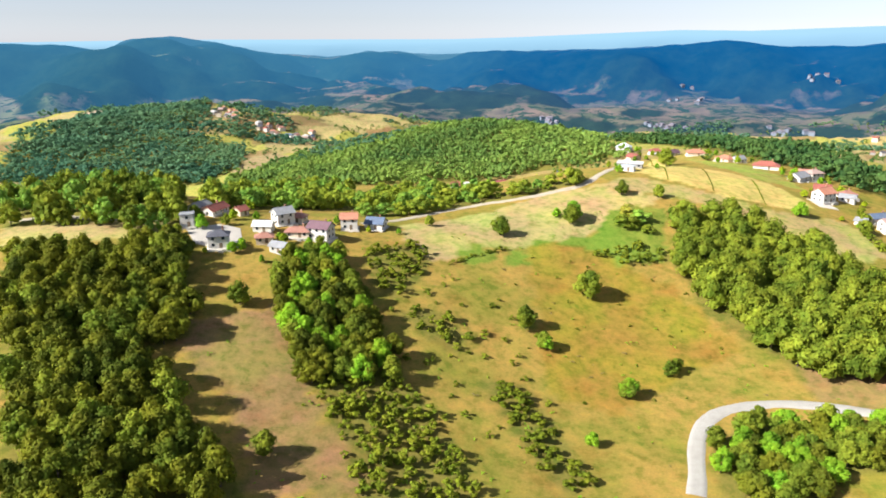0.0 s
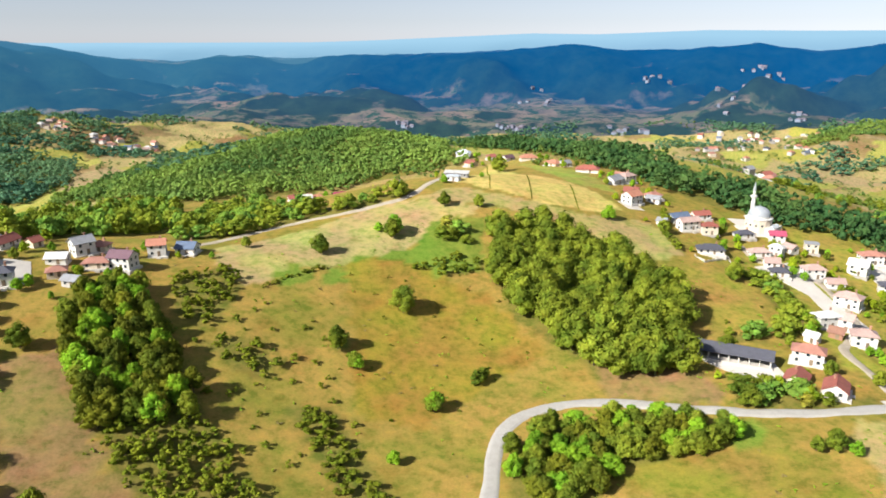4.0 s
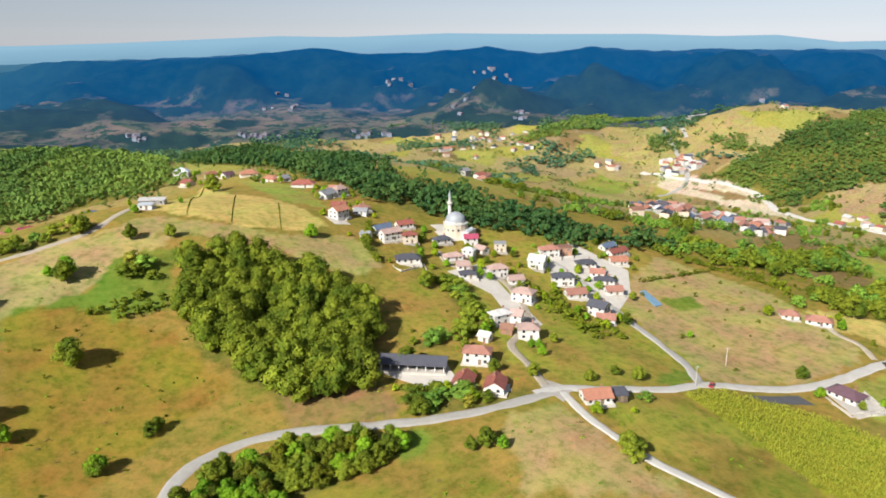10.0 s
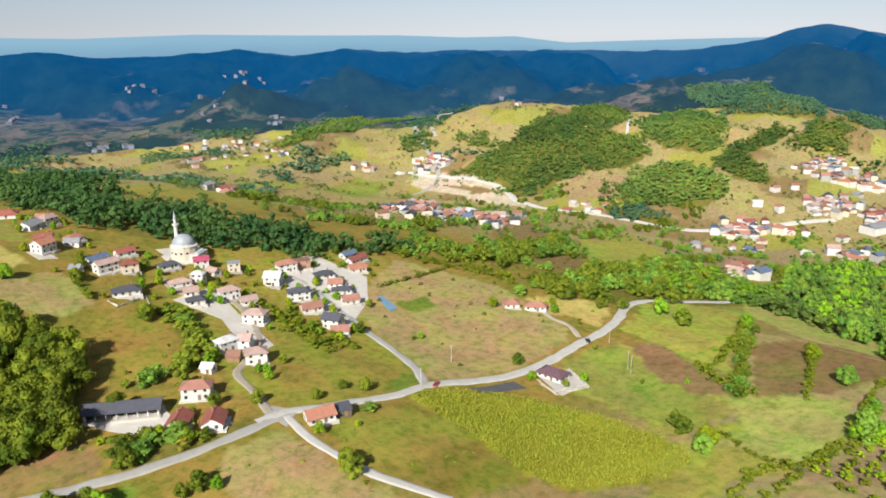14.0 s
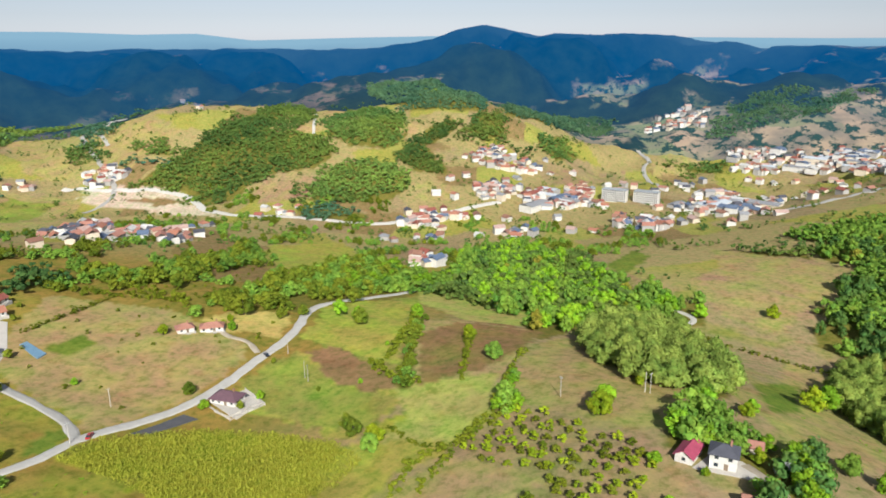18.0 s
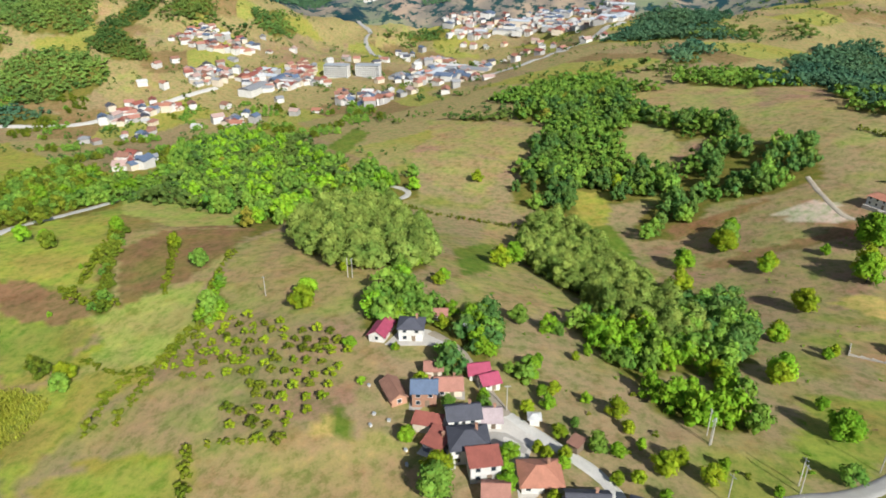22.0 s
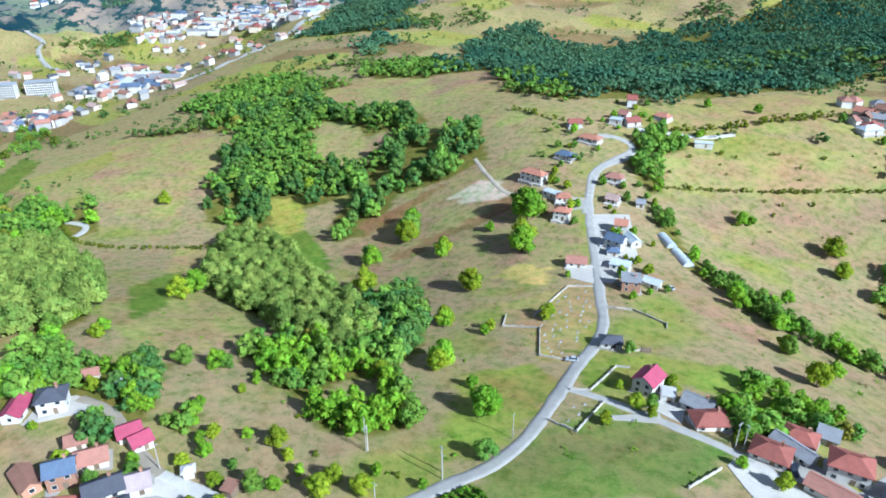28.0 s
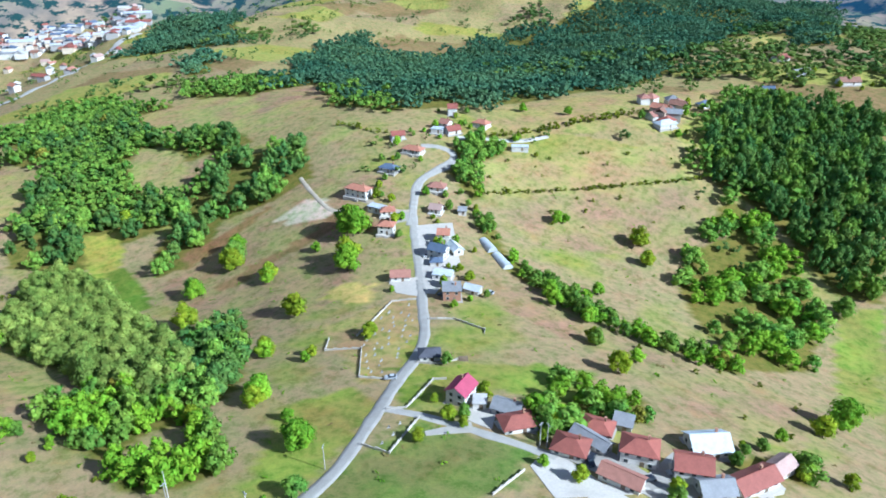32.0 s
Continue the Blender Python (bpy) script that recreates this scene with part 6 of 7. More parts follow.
def trunk_mesh(seed):
    """A tapered, leaning trunk with limbs, one metre to the crown's top."""
    rng = random.Random(seed)
    pieces = [prism(0.032, 0.022, -0.05, 0.3, 7), prism(0.022, 0.008, 0.3, 0.72, 6, rng.uniform(-0.01, 0.01), 0.0)]
    for i in range(4):
        a, z = i * 1.7 + rng.uniform(0, 1), 0.24 + 0.07 * i
        x, y = math.cos(a), math.sin(a)
        v, f = prism(0.012, 0.005, 0, 0.3, 5)
        v = [(px + x * pz * 0.75, py + y * pz * 0.75, z + pz * 0.7) for px, py, pz in v]
        pieces.append((v, f))
    v, f = joined(*pieces)
    return add_mesh("trunk", v, f, BARK)


TRUNKS = [trunk_mesh(i) for i in range(3)]
FULL_CROWNS = {k: [array_mesh("crown", *crown_arrays(50 + i, 15, 80, 0.042, 0.2), LEAVES[k]) for i in range(5)] for k in ("broad", "lush", "fresh", "gold", "dark", "lime", "umber")}
GROVE_CROWNS = [array_mesh("crown", *crown_arrays(90 + i, 13, 100, 0.036, 0.16, 1.12), LEAVES[k]) for k in ("broad", "silver") for i in range(6)]
GARDEN_CROWNS = [array_mesh("crown", *crown_arrays(120 + i, 7, 34, 0.06, 0.25), LEAVES[("lime", "bush", "lime")[i % 3]]) for i in range(6)]
WOOD_CROWNS = [crown_arrays(200 + i, 9, 30, 0.058, 0.2) for i in range(8)]
GROVE_ARRAYS = [crown_arrays(90 + i, 13, 84, 0.036, 0.16, 1.12) for i in range(6)]
BUSH_CROWNS = [crown_arrays(230 + i, 5, 24, 0.085, 0.12) for i in range(6)]
FAR_CROWNS = [crown_arrays(260 + i, 3, 7, 0.13, 0.2) for i in range(6)]


def tree(x, y, wide, tall, crown, label, group, name="tree", sink=0.0):
    base = new(name)
    base.location = (x, y, level(x, y) - sink)
    base.rotation_euler = (0, 0, random.uniform(0, 6.28))
    part("trunk", random.choice(TRUNKS), base).scale = (tall * 0.8, tall * 0.8, tall)
    part("crown", crown, base).scale = (wide, wide * random.uniform(0.88, 1.1), tall)
    return tagged(base, label, "tree", group)


# no tree stands in a house or on a road
CLEARINGS = [(row[0], row[1], 0.55 * row[3] + 2.5) for rows in HOUSE_GROUPS.values() for row in rows]
CLEARINGS += [(px, py, 5.0) for px, py in TUNNELS] + [(0.5 * (TUNNELS[i][0] + TUNNELS[i + 1][0]), 0.5 * (TUNNELS[i][1] + TUNNELS[i + 1][1]), 5.0) for i in (0, 2)]
CLEARINGS += [(px, py, 0.5 * width + 2.2) for _, width, line in ROADS_NEAR + ROADS_LANES + ROADS_PATHS for px, py in smooth_line(line, 5.0)]


def scatter(outline, spacing, seed, jitter=0.42, extra=0.0, ragged=0.0):
    """Places strewn evenly but not in rows inside an outline."""
    rng = np.random.default_rng(seed)
    p = np.array(outline, float)
    lo, hi = p.min(0), p.max(0)
    xs, ys = np.arange(lo[0], hi[0] + spacing, spacing), np.arange(lo[1], hi[1] + spacing, spacing * 0.866)
    x, y = np.meshgrid(xs, ys)
    x = x + (np.arange(len(ys)) % 2)[:, None] * spacing / 2
    x, y = x.ravel() + rng.uniform(-jitter, jitter, x.size) * spacing, y.ravel() + rng.uniform(-jitter, jitter, x.size) * spacing
    k = inside(x + ragged * ripples(x, y, 75, 7, 3), y + ragged * ripples(x, y, 75, 9, 3), outline) if ragged else inside(x, y, outline)
    for glade in GLADES:
        k &= ~inside(x, y, glade)
    for px, py, room in CLEARINGS:
        k &= (x - px) ** 2 + (y - py) ** 2 > (room + extra) ** 2
    return x[k], y[k]


def thicket(name, label, x, y, wide, tall, crowns, material, seed, category="woodland"):
    """Many trees or bushes grown into one another, as one mass."""
    rng = np.random.default_rng(seed)
    z = height(x, y)
    vs, fs, k = [], [], 0
    for i in range(len(x)):
        v, f = crowns[rng.integers(len(crowns))]
        a, s = rng.uniform(0, 6.28), rng.uniform(0.62, 1.3)
        w, h = wide * s * rng.uniform(0.85, 1.15), tall * s * rng.uniform(0.85, 1.2)
        ca, sa = math.cos(a) * w, math.sin(a) * w
        vs.append(np.c_[v[:, 0] * ca - v[:, 1] * sa + x[i], v[:, 0] * sa + v[:, 1] * ca + y[i], (v[:, 2] - 0.08) * h + z[i]])
        fs.append(f + k)
        k += len(v)
    if not vs:
        return None
    return tagged(new(name, array_mesh(name, np.concatenate(vs), np.concatenate(fs), material)), label, category, kind="stuff")


GROVES = {0: "grove", 1: "wood on the slope", 2: "thicket below the hamlet", 7: "copse by the road bend", 15: "valley grove", 16: "long wood"}
for i, (kind, spacing, tall, outline) in enumerate(WOODS):
    x, y = scatter(outline, spacing, 300 + i)
    if i in GROVES:
        for px, py in zip(x, y):
            h = tall * random.uniform(0.74, 1.08)
            if i in (1, 2, 7):
                leaf = random.choice(("umber", "umber", "broad", "umber", "umber") if i == 1 else ("umber", "broad", "umber", "fresh") if i == 2 else ("umber", "fresh", "broad"))
                crown, text = random.choice(FULL_CROWNS[leaf]), {"broad": "leafy yellow-green tree in a wood", "umber": "olive-green broadleaf tree in a wood", "lush": "deep green tree in a wood", "fresh": "bright green tree in a wood"}[leaf]
            else:
                crown, text = random.choice(GROVE_CROWNS[:6] if py > 60 else GROVE_CROWNS[6:]), "tall broadleaf tree in a dense grove on the slope"
            tree(px, py, spacing * (random.uniform(1.3, 1.6) if i in (1, 2, 7) else random.uniform(1.3, 1.65)), h, crown, text, "trees of the " + GROVES[i], "woodland_tree" if i in (1, 2, 7) else "grove_tree")
    elif kind == "bush":
        thicket("scrub", "low green scrub over dry grass", x, y, spacing * 1.0, tall, BUSH_CROWNS, LEAVES["bush"], i, "scrub")
    else:
        south = np.mean(y) < -40
        kind = "lush" if south and kind == "broad" else kind
        share, gaps, lone = ripples(x, y, 34, 800 + i, 2), ripples(x, y, 46, 850 + i, 2), np.random.default_rng(i).random(len(x))
        other = {"broad": "lush", "lush": "fresh", "fresh": "lush", "dark": "lush"}[kind]
        for sort, chosen in ((kind, (share < 0.22) & (lone > 0.012)), (other, (share >= 0.22) & (lone > 0.012)), ("gold", lone <= 0.012)):
            chosen &= gaps < (0.22 if i in (13, 19, 20, 21, 24) else 0.62 if tall < 13 and len(x) > 140 else 2)
            text = {"broad": "mixed green broadleaf woodland", "lush": "deep green broadleaf woodland", "fresh": "bright green young trees", "dark": "dark green valley woodland", "bush": "pale green mixed trees", "gold": "yellowing trees among the woodland"}[sort]
            thicket("woodland", text, x[chosen], y[chosen], spacing * 1.26, tall * 1.08, GROVE_ARRAYS if tall > 13 else WOOD_CROWNS, LEAVES[sort], i)
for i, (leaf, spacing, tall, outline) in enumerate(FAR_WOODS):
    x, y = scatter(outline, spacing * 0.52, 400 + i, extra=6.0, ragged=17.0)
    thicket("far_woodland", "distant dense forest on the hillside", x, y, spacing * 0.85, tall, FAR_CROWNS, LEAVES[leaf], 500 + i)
for x, y, r in LONE_TREES:
    kind = random.choice(("lime", "fresh", "lime", "fresh", "lime", "lush", "fresh")) if y < 60 else random.choice(("broad", "broad", "fresh", "broad", "broad"))
    tree(x, y, 1.8 * r, max(2.0, 1.75 * r + 0.4), random.choice(FULL_CROWNS[kind]), "yellowing broadleaf tree in the meadow" if kind == "gold" else "round green broadleaf tree in the meadow", "meadow trees", sink=0.1)

# ---- houses ----
def frame_mesh(w, h):
    v = []
    for y in (-0.06, 0.06):
        for x, z in ((w / 2, h / 2), (w / 2 - 0.1, h / 2 - 0.1)):
            v += [(-x, y, h / 2 - z), (x, y, h / 2 - z), (x, y, h / 2 + z), (-x, y, h / 2 + z)]
    f = []
    for i in range(4):
        j = (i + 1) % 4
        f += [(i, j, 4 + j, 4 + i), (4 + i, 4 + j, 12 + j, 12 + i), (12 + i, 12 + j, 8 + j, 8 + i), (8 + i, 8 + j, j, i)]
    return v, f


WINDOW_ME = add_mesh("window", *frame_mesh(1.3, 1.4), TIMBER_FRAME)
PANE_ME = add_mesh("pane", *block(-0.57, 0.0, 0.08, 0.57, 0.02, 1.32), GLASS)
DOOR_ME = add_mesh("door", *joined(block(-0.5, -0.06, 0, 0.5, 0.02, 2.05), block(-0.6, -0.04, 0, -0.5, 0.03, 2.15), block(0.5, -0.04, 0, 0.6, 0.03, 2.15), block(-0.6, -0.04, 2.05, 0.6, 0.03, 2.15)), WOOD)
CHIMNEY_ME = add_mesh("chimney", *joined(block(-0.3, -0.3, -1.2, 0.3, 0.3, 1.0), block(-0.4, -0.4, 1.0, 0.4, 0.4, 1.12)), WALLS["brick"])


def gable_roof(l, w, z, rise, over=0.55, thick=0.2):
    run = w / 2 + over
    low = z - over * rise / (w / 2)
    x = l / 2 + over
    pieces = []
    for s in (-1, 1):
        v = [(-x, s * run, low), (x, s * run, low), (x, 0, z + rise), (-x, 0, z + rise)]
        v += [(a, b, c + thick) for a, b, c in v]
        f = [(3, 2, 1, 0), (4, 5, 6, 7), (0, 1, 5, 4), (2, 3, 7, 6), (1, 2, 6, 5), (3, 0, 4, 7)]
        pieces.append((v, f if s < 0 else [q[::-1] for q in f]))
    pieces.append(block(-x, -0.14, z + rise + thick * 0.6, x, 0.14, z + rise + thick + 0.08))
    return joined(*pieces)


def hip_roof(l, w, z, rise, over=0.6, thick=0.2):
    x, y, r = l / 2 + over, w / 2 + over, max(0.3, (l - w) / 2 + 0.4)
    low = z - over * rise / (w / 2)
    v = [(-x, -y, low), (x, -y, low), (x, y, low), (-x, y, low), (-x, -y, low + thick), (x, -y, low + thick), (x, y, low + thick), (-x, y, low + thick), (-r, 0, z + rise), (r, 0, z + rise)]
    f = [(3, 2, 1, 0), (0, 1, 5, 4), (1, 2, 6, 5), (2, 3, 7, 6), (3, 0, 4, 7), (4, 5, 9, 8), (6, 7, 8, 9), (5, 6, 9), (7, 4, 8)]
    return joined((v, f), block(-r, -0.12, z + rise - 0.1, r, 0.12, z + rise + 0.1))


def shed_roof(l, w, z, rise, over=0.45, thick=0.18):
    x, y = l / 2 + over, w / 2 + over
    v = [(-x, -y, z), (x, -y, z), (x, y, z + rise), (-x, y, z + rise)]
    v += [(a, b, c + thick) for a, b, c in v]
    return v, [(3, 2, 1, 0), (4, 5, 6, 7), (0, 1, 5, 4), (1, 2, 6, 5), (2, 3, 7, 6), (3, 0, 4, 7)]


ROOF_WORDS = {"slate": "dark slate", "red": "red tiled", "grey": "grey sheet", "coral": "faded red tiled", "plum": "plum-red", "pale": "pale grey", "orange": "orange tiled",
              "blue": "dark blue", "purple": "purple-red", "magenta": "bright crimson", "pink": "pale pink tiled", "brown": "brown tiled", "mauve": "mauve-grey", "ice": "white sheet"}
WALL_WORDS = {"white": "white rendered", "cream": "cream rendered", "brick": "bare brick", "grey": "grey", "brown": "wooden", "slate": "dark"}


def house(x, y, yaw, l, w, storeys, roof, colour, wall, group, fine=True):
    eave = 2.4 * storeys + 0.15
    rise = {"gable": 0.31 * w, "hip": 0.27 * w, "flat": 0.0, "shed": 0.22 * w}[roof]
    m = pose(x, y, 0, 0, 0, yaw)
    feet = [level(*(m @ Vector((sx * l / 2, sy * w / 2, 0))).xy) for sx in (-1, 0, 1) for sy in (-1, 0, 1)]
    base = new("house" if w > 4.8 else "outbuilding")
    base.matrix_basis = pose(x, y, 0.35 * max(feet) + 0.65 * sum(feet) / 9, 0, 0, yaw)
    down = min(feet) - max(feet) - 1.2
    v, f = block(-l / 2, -w / 2, down, l / 2, w / 2, eave)
    if roof == "gable":
        v += [(-l / 2, 0, eave + rise), (l / 2, 0, eave + rise)]
        f = [q for q in f if q != (4, 5, 7, 6)] + [(4, 8, 6), (5, 7, 9), (4, 5, 9, 8), (6, 8, 9, 7)]
    elif roof == "shed":
        v += [(-l / 2, w / 2, eave + rise), (l / 2, w / 2, eave + rise)]
        f = [q for q in f if q != (4, 5, 7, 6)] + [(6, 8, 9, 7), (4, 8, 6), (5, 7, 9), (4, 5, 9, 8)]
    part("wall", add_mesh("wall", v, f, WALLS[wall]), base)
    shape = {"gable": gable_roof, "hip": hip_roof, "shed": shed_roof}.get(roof)
    rv, rf = shape(l, w, eave, rise) if shape else joined(block(-l / 2 - 0.3, -w / 2 - 0.3, eave, l / 2 + 0.3, w / 2 + 0.3, eave + 0.25), block(-l / 2, -w / 2, eave + 0.25, l / 2, w / 2, eave + 0.4))
    part("roof", add_mesh("roof", rv, rf, ROOFS[colour]), base, ROOF_WORDS[colour] + " roof")
    if w >= 5.5 and roof != "flat":
        part("chimney", CHIMNEY_ME, base, m=pose(l * 0.22, w * 0.12, eave + rise * 0.95))
    if w >= 5.2 and l < 16:
        part("plinth", add_mesh("plinth", *joined(block(-l / 2 - 0.8, -w / 2 - 1.3, down, l / 2 + 0.8, w / 2 + 0.7, 0.06), block(l * 0.12 - 0.9, -w / 2 - 2.2, down, l * 0.12 + 0.9, -w / 2 - 1.3, -0.12)), CONCRETE), base, "concrete apron with a step")
    if w >= 4:
        part("door", DOOR_ME, base, m=pose(l * 0.12, -w / 2 - 0.02, 0.12))
        for floor in range(storeys):
            z = 0.85 + 2.4 * floor
            for side in (-1, 1):
                n = max(1, int(l / 3.0))
                for i in range(n):
                    px = (i + 0.5) * l / n - l / 2
                    if side < 0 and floor == 0 and abs(px - l * 0.12) < 1.3:
                        continue
                    win = part("window", WINDOW_ME, base, m=pose(px, side * (w / 2 + 0.02), z, 0, 0, 0 if side < 0 else 180))
                    if fine:
                        part("pane", PANE_ME, win, "dark glass pane")
                for off in ((-w * 0.22, w * 0.22) if w > 6 else (0.0,)):
                    win = part("window", WINDOW_ME, base, m=pose(side * (l / 2 + 0.02), off, z, 0, 0, 90 if side > 0 else -90))
                    if fine:
                        part("pane", PANE_ME, win, "dark glass pane")
    floors = "two-storey" if storeys == 2 else "single-storey"
    return tagged(base, "%s %s house with a %s %s roof" % (floors, WALL_WORDS[wall], ROOF_WORDS[colour], "pitched" if roof == "gable" else "hipped" if roof == "hip" else "low"), "house" if w > 4.8 else "outbuilding", group)


def barn(x, y, yaw, l, w, colour):
    """A long shed, closed behind, with an open front on posts."""
    m = pose(x, y, 0, 0, 0, yaw)
    feet = [level(*(m @ Vector((sx * l / 2, sy * w / 2, 0))).xy) for sx in (-1, 0, 1) for sy in (-1, 0, 1)]
    base = new("barn")
    base.matrix_basis = pose(x, y, max(feet), 0, 0, yaw)
    down = min(feet) - max(feet) - 1.0
    part("back_wall", add_mesh("back_wall", *block(-l / 2, w / 2 - 0.25, down, l / 2, w / 2, 3.0), WALLS["grey"]), base)
    for sx in (-1, 1):
        part("side_wall", add_mesh("side_wall", *block(sx * l / 2 - 0.12, -w / 2, down, sx * l / 2 + 0.12, w / 2 - 0.25, 3.0), WALLS["grey"]), base)
    part("slab", add_mesh("slab", *block(-l / 2 - 0.6, -w / 2 - 1.2, down, l / 2 + 0.6, w / 2 - 0.3, 0.05), CONCRETE), base, "pale concrete floor slab")
    for i in range(8):
        px = -l / 2 + 0.3 + i * (l - 0.6) / 7
        part("post", add_mesh("post", *block(px - 0.14, -w / 2, 0.05, px + 0.14, -w / 2 + 0.28, 3.0), WHITE), base)
    part("beam", add_mesh("beam", *block(-l / 2, -w / 2 - 0.02, 2.75, l / 2, -w / 2 + 0.3, 3.05), WOOD), base)
    part("roof", add_mesh("roof", *gable_roof(l, w, 3.05, 0.24 * w, 0.9), ROOFS[colour]), base, "dark sheet roof")
    return tagged(base, "long open-fronted barn with a dark roof on white posts", "barn")


for group, rows in HOUSE_GROUPS.items():
    for row in rows:
        if group == "long_shed":
            barn(*row[:5], row[7])
            continue
        house(*row, "houses of the " + group.replace("_", " "), fine=group not in ("ridge", "road_end"))


# aerial haze put into the wall and roof colours of the farthest houses
HAZY_WALL = surface("haze_tinted_walls", (0.21, 0.24, 0.30), (0.15, 0.18, 0.24), 0.9, 0.1, 1.0, 0.1)
HAZY_ROOF = surface("haze_tinted_roofs", (0.19, 0.16, 0.19), (0.15, 0.14, 0.18), 0.9, 0.1, 1.0, 0.1)


def far_house(x, y, l, w, eave, yaw, colour, wall):
    base = new("farmhouse")
    base.matrix_basis = pose(x, y, level(x, y), 0, 0, yaw)
    part("wall", add_mesh("wall", *block(-l / 2, -w / 2, -3, l / 2, w / 2, eave), wall), base)
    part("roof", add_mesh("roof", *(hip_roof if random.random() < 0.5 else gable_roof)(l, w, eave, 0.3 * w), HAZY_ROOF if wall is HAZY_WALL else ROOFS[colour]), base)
    return tagged(base, "distant pale house with a %s roof" % ROOF_WORDS[colour], "house", "distant houses")


def place_in(outline):
    p = np.array(outline, float)
    for _ in range(60):
        x, y = random.uniform(p[:, 0].min(), p[:, 0].max()), random.uniform(p[:, 1].min(), p[:, 1].max())
        if inside(np.array([x]), np.array([y]), outline)[0]:
            break
    return x, y


TILE_SORTS = ("coral", "pink", "red", "orange", "coral", "pale", "grey", "slate", "blue", "brown")
for count, outline in FAR_SETTLEMENTS:
    for _ in range(count):
        x, y = place_in(outline)
        far_house(x, y, random.uniform(8, 11.5), random.uniform(6.5, 8.5), random.choice((2.8, 5, 5.4)), random.uniform(0, 180), random.choice(TILE_SORTS),
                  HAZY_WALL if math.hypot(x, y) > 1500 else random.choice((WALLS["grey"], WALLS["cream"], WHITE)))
town = {}
for i, (count, outline) in enumerate(TOWN):
    for _ in range(int(count * 1.7)):
        x, y = place_in(outline)
        l, w, eave, yaw, colour = random.uniform(9, 14), random.uniform(7.5, 10), random.choice((3, 5.4, 5.8, 8)), random.uniform(0, 180), random.choice(TILE_SORTS)
        if random.random() < (0.4 if i in (4, 7) else 0.1 if i in (3, 5, 6) else 0.0):
            l, w, eave, yaw, colour = random.uniform(22, 44), random.uniform(13, 20), random.uniform(5, 8), random.choice((65, 155)), random.choice(("pale", "ice", "ice", "blue", "red", "grey"))
        m = pose(x, y, level(x, y), 0, 0, yaw)
        for key, (v, f) in ((random.choice((WHITE, WHITE, WALLS["grey"], WALLS["cream"])).name, block(-l / 2, -w / 2, -3, l / 2, w / 2, eave)), (ROOFS[colour].name, gable_roof(l, w, eave, (0.12 if l > 20 else 0.28) * w))):
            vs, fs = town.setdefault(key, ([], []))
            k = len(vs)
            vs.extend(tuple(m @ Vector(q)) for q in v)
            fs.extend(tuple(a + k for a in q) for q in f)
for key, (vs, fs) in town.items():
    tagged(new("town_houses", add_mesh("town_houses", vs, fs, bpy.data.materials[key])), "houses of a distant market town in the valley", "town", kind="stuff")

# ---- hedges, shrubs and crops ----
for i, (spacing, tall, line) in enumerate(HEDGES):
    p = smooth_line(line, spacing)
    rng = np.random.default_rng(600 + i)
    p = p + rng.uniform(-0.3, 0.3, p.shape) * spacing
    thicket("hedge", "uneven green hedge growth along a field edge or wheat tramline", p[:, 0], p[:, 1], spacing * 1.25, tall, BUSH_CROWNS, LEAVES["bush"], 600 + i, "hedge")
for i, (spacing, tall, outline) in enumerate(SHRUBLANDS):
    x, y = scatter(outline, spacing, 640 + i, 0.5)
    thicket("shrubs", "scattered low shrubs in dry grass", x, y, tall * 1.3, tall, BUSH_CROWNS, LEAVES["bush"], 640 + i, "shrubs")


def rows_in(outline, start, toward, gap, pitch, seed):
    """Places along straight rows inside an outline."""
    rng = np.random.default_rng(seed)
    p = np.array(outline, float)
    t = np.array(toward, float) - np.array(start, float)
    t /= np.linalg.norm(t)
    s = np.array([-t[1], t[0]])
    c, span = p.mean(0), np.ptp(p, axis=0).max()
    a, b = np.meshgrid(np.arange(-span, span, pitch), np.arange(-span, span, gap))
    q = c + a.reshape(-1, 1) * t + b.reshape(-1, 1) * s + rng.normal(size=(a.size, 2)) * [0.14 * pitch, 0.14 * pitch]
    k = inside(q[:, 0], q[:, 1], outline)
    return q[k, 0], q[k, 1]


x, y = rows_in(ORCHARD, ORCHARD_ROW[0], ORCHARD_ROW[1], 5.6, 5.2, 7)
for px, py in zip(x, y):
    s = random.uniform(0.85, 1.3)
    tree(px, py, 3.6 * s, 2.9 * s, random.choice(GARDEN_CROWNS), "small yellow-green fruit tree in an orchard", "orchard trees", "fruit_tree")
x, y = rows_in(VINEYARD, VINEYARD[0], VINEYARD[1], 1.9, 0.8, 5)
thicket("vineyard", "rows of leafy dark green vines", x, y, 1.75, 1.6, BUSH_CROWNS[:3], LEAVES["fresh"], 700, "vines")
CORN_FIELD = [o for k, o in FIELDS if k == "corn"][0]


def stalk_arrays(seed):
    """A maize plant: arched leaves round a stalk."""
    rng = np.random.default_rng(seed)
    v, f = [], []
    for i in range(6):
        a, z, r = rng.uniform(0, 6.28), rng.uniform(0.2, 0.75), rng.uniform(0.3, 0.5)
        c, s = math.cos(a), math.sin(a)
        k = len(v)
        v += [(-s * 0.07, c * 0.07, z), (s * 0.07, -c * 0.07, z), (c * r * 0.6 + s * 0.06, s * r * 0.6 - c * 0.06, z + 0.22), (c * r * 0.6 - s * 0.06, s * r * 0.6 + c * 0.06, z + 0.22), (c * r, s * r, z + 0.1)]
        f += [(k, k + 1, k + 2), (k, k + 2, k + 3), (k + 3, k + 2, k + 4)]
    return np.array(v), np.array(f)


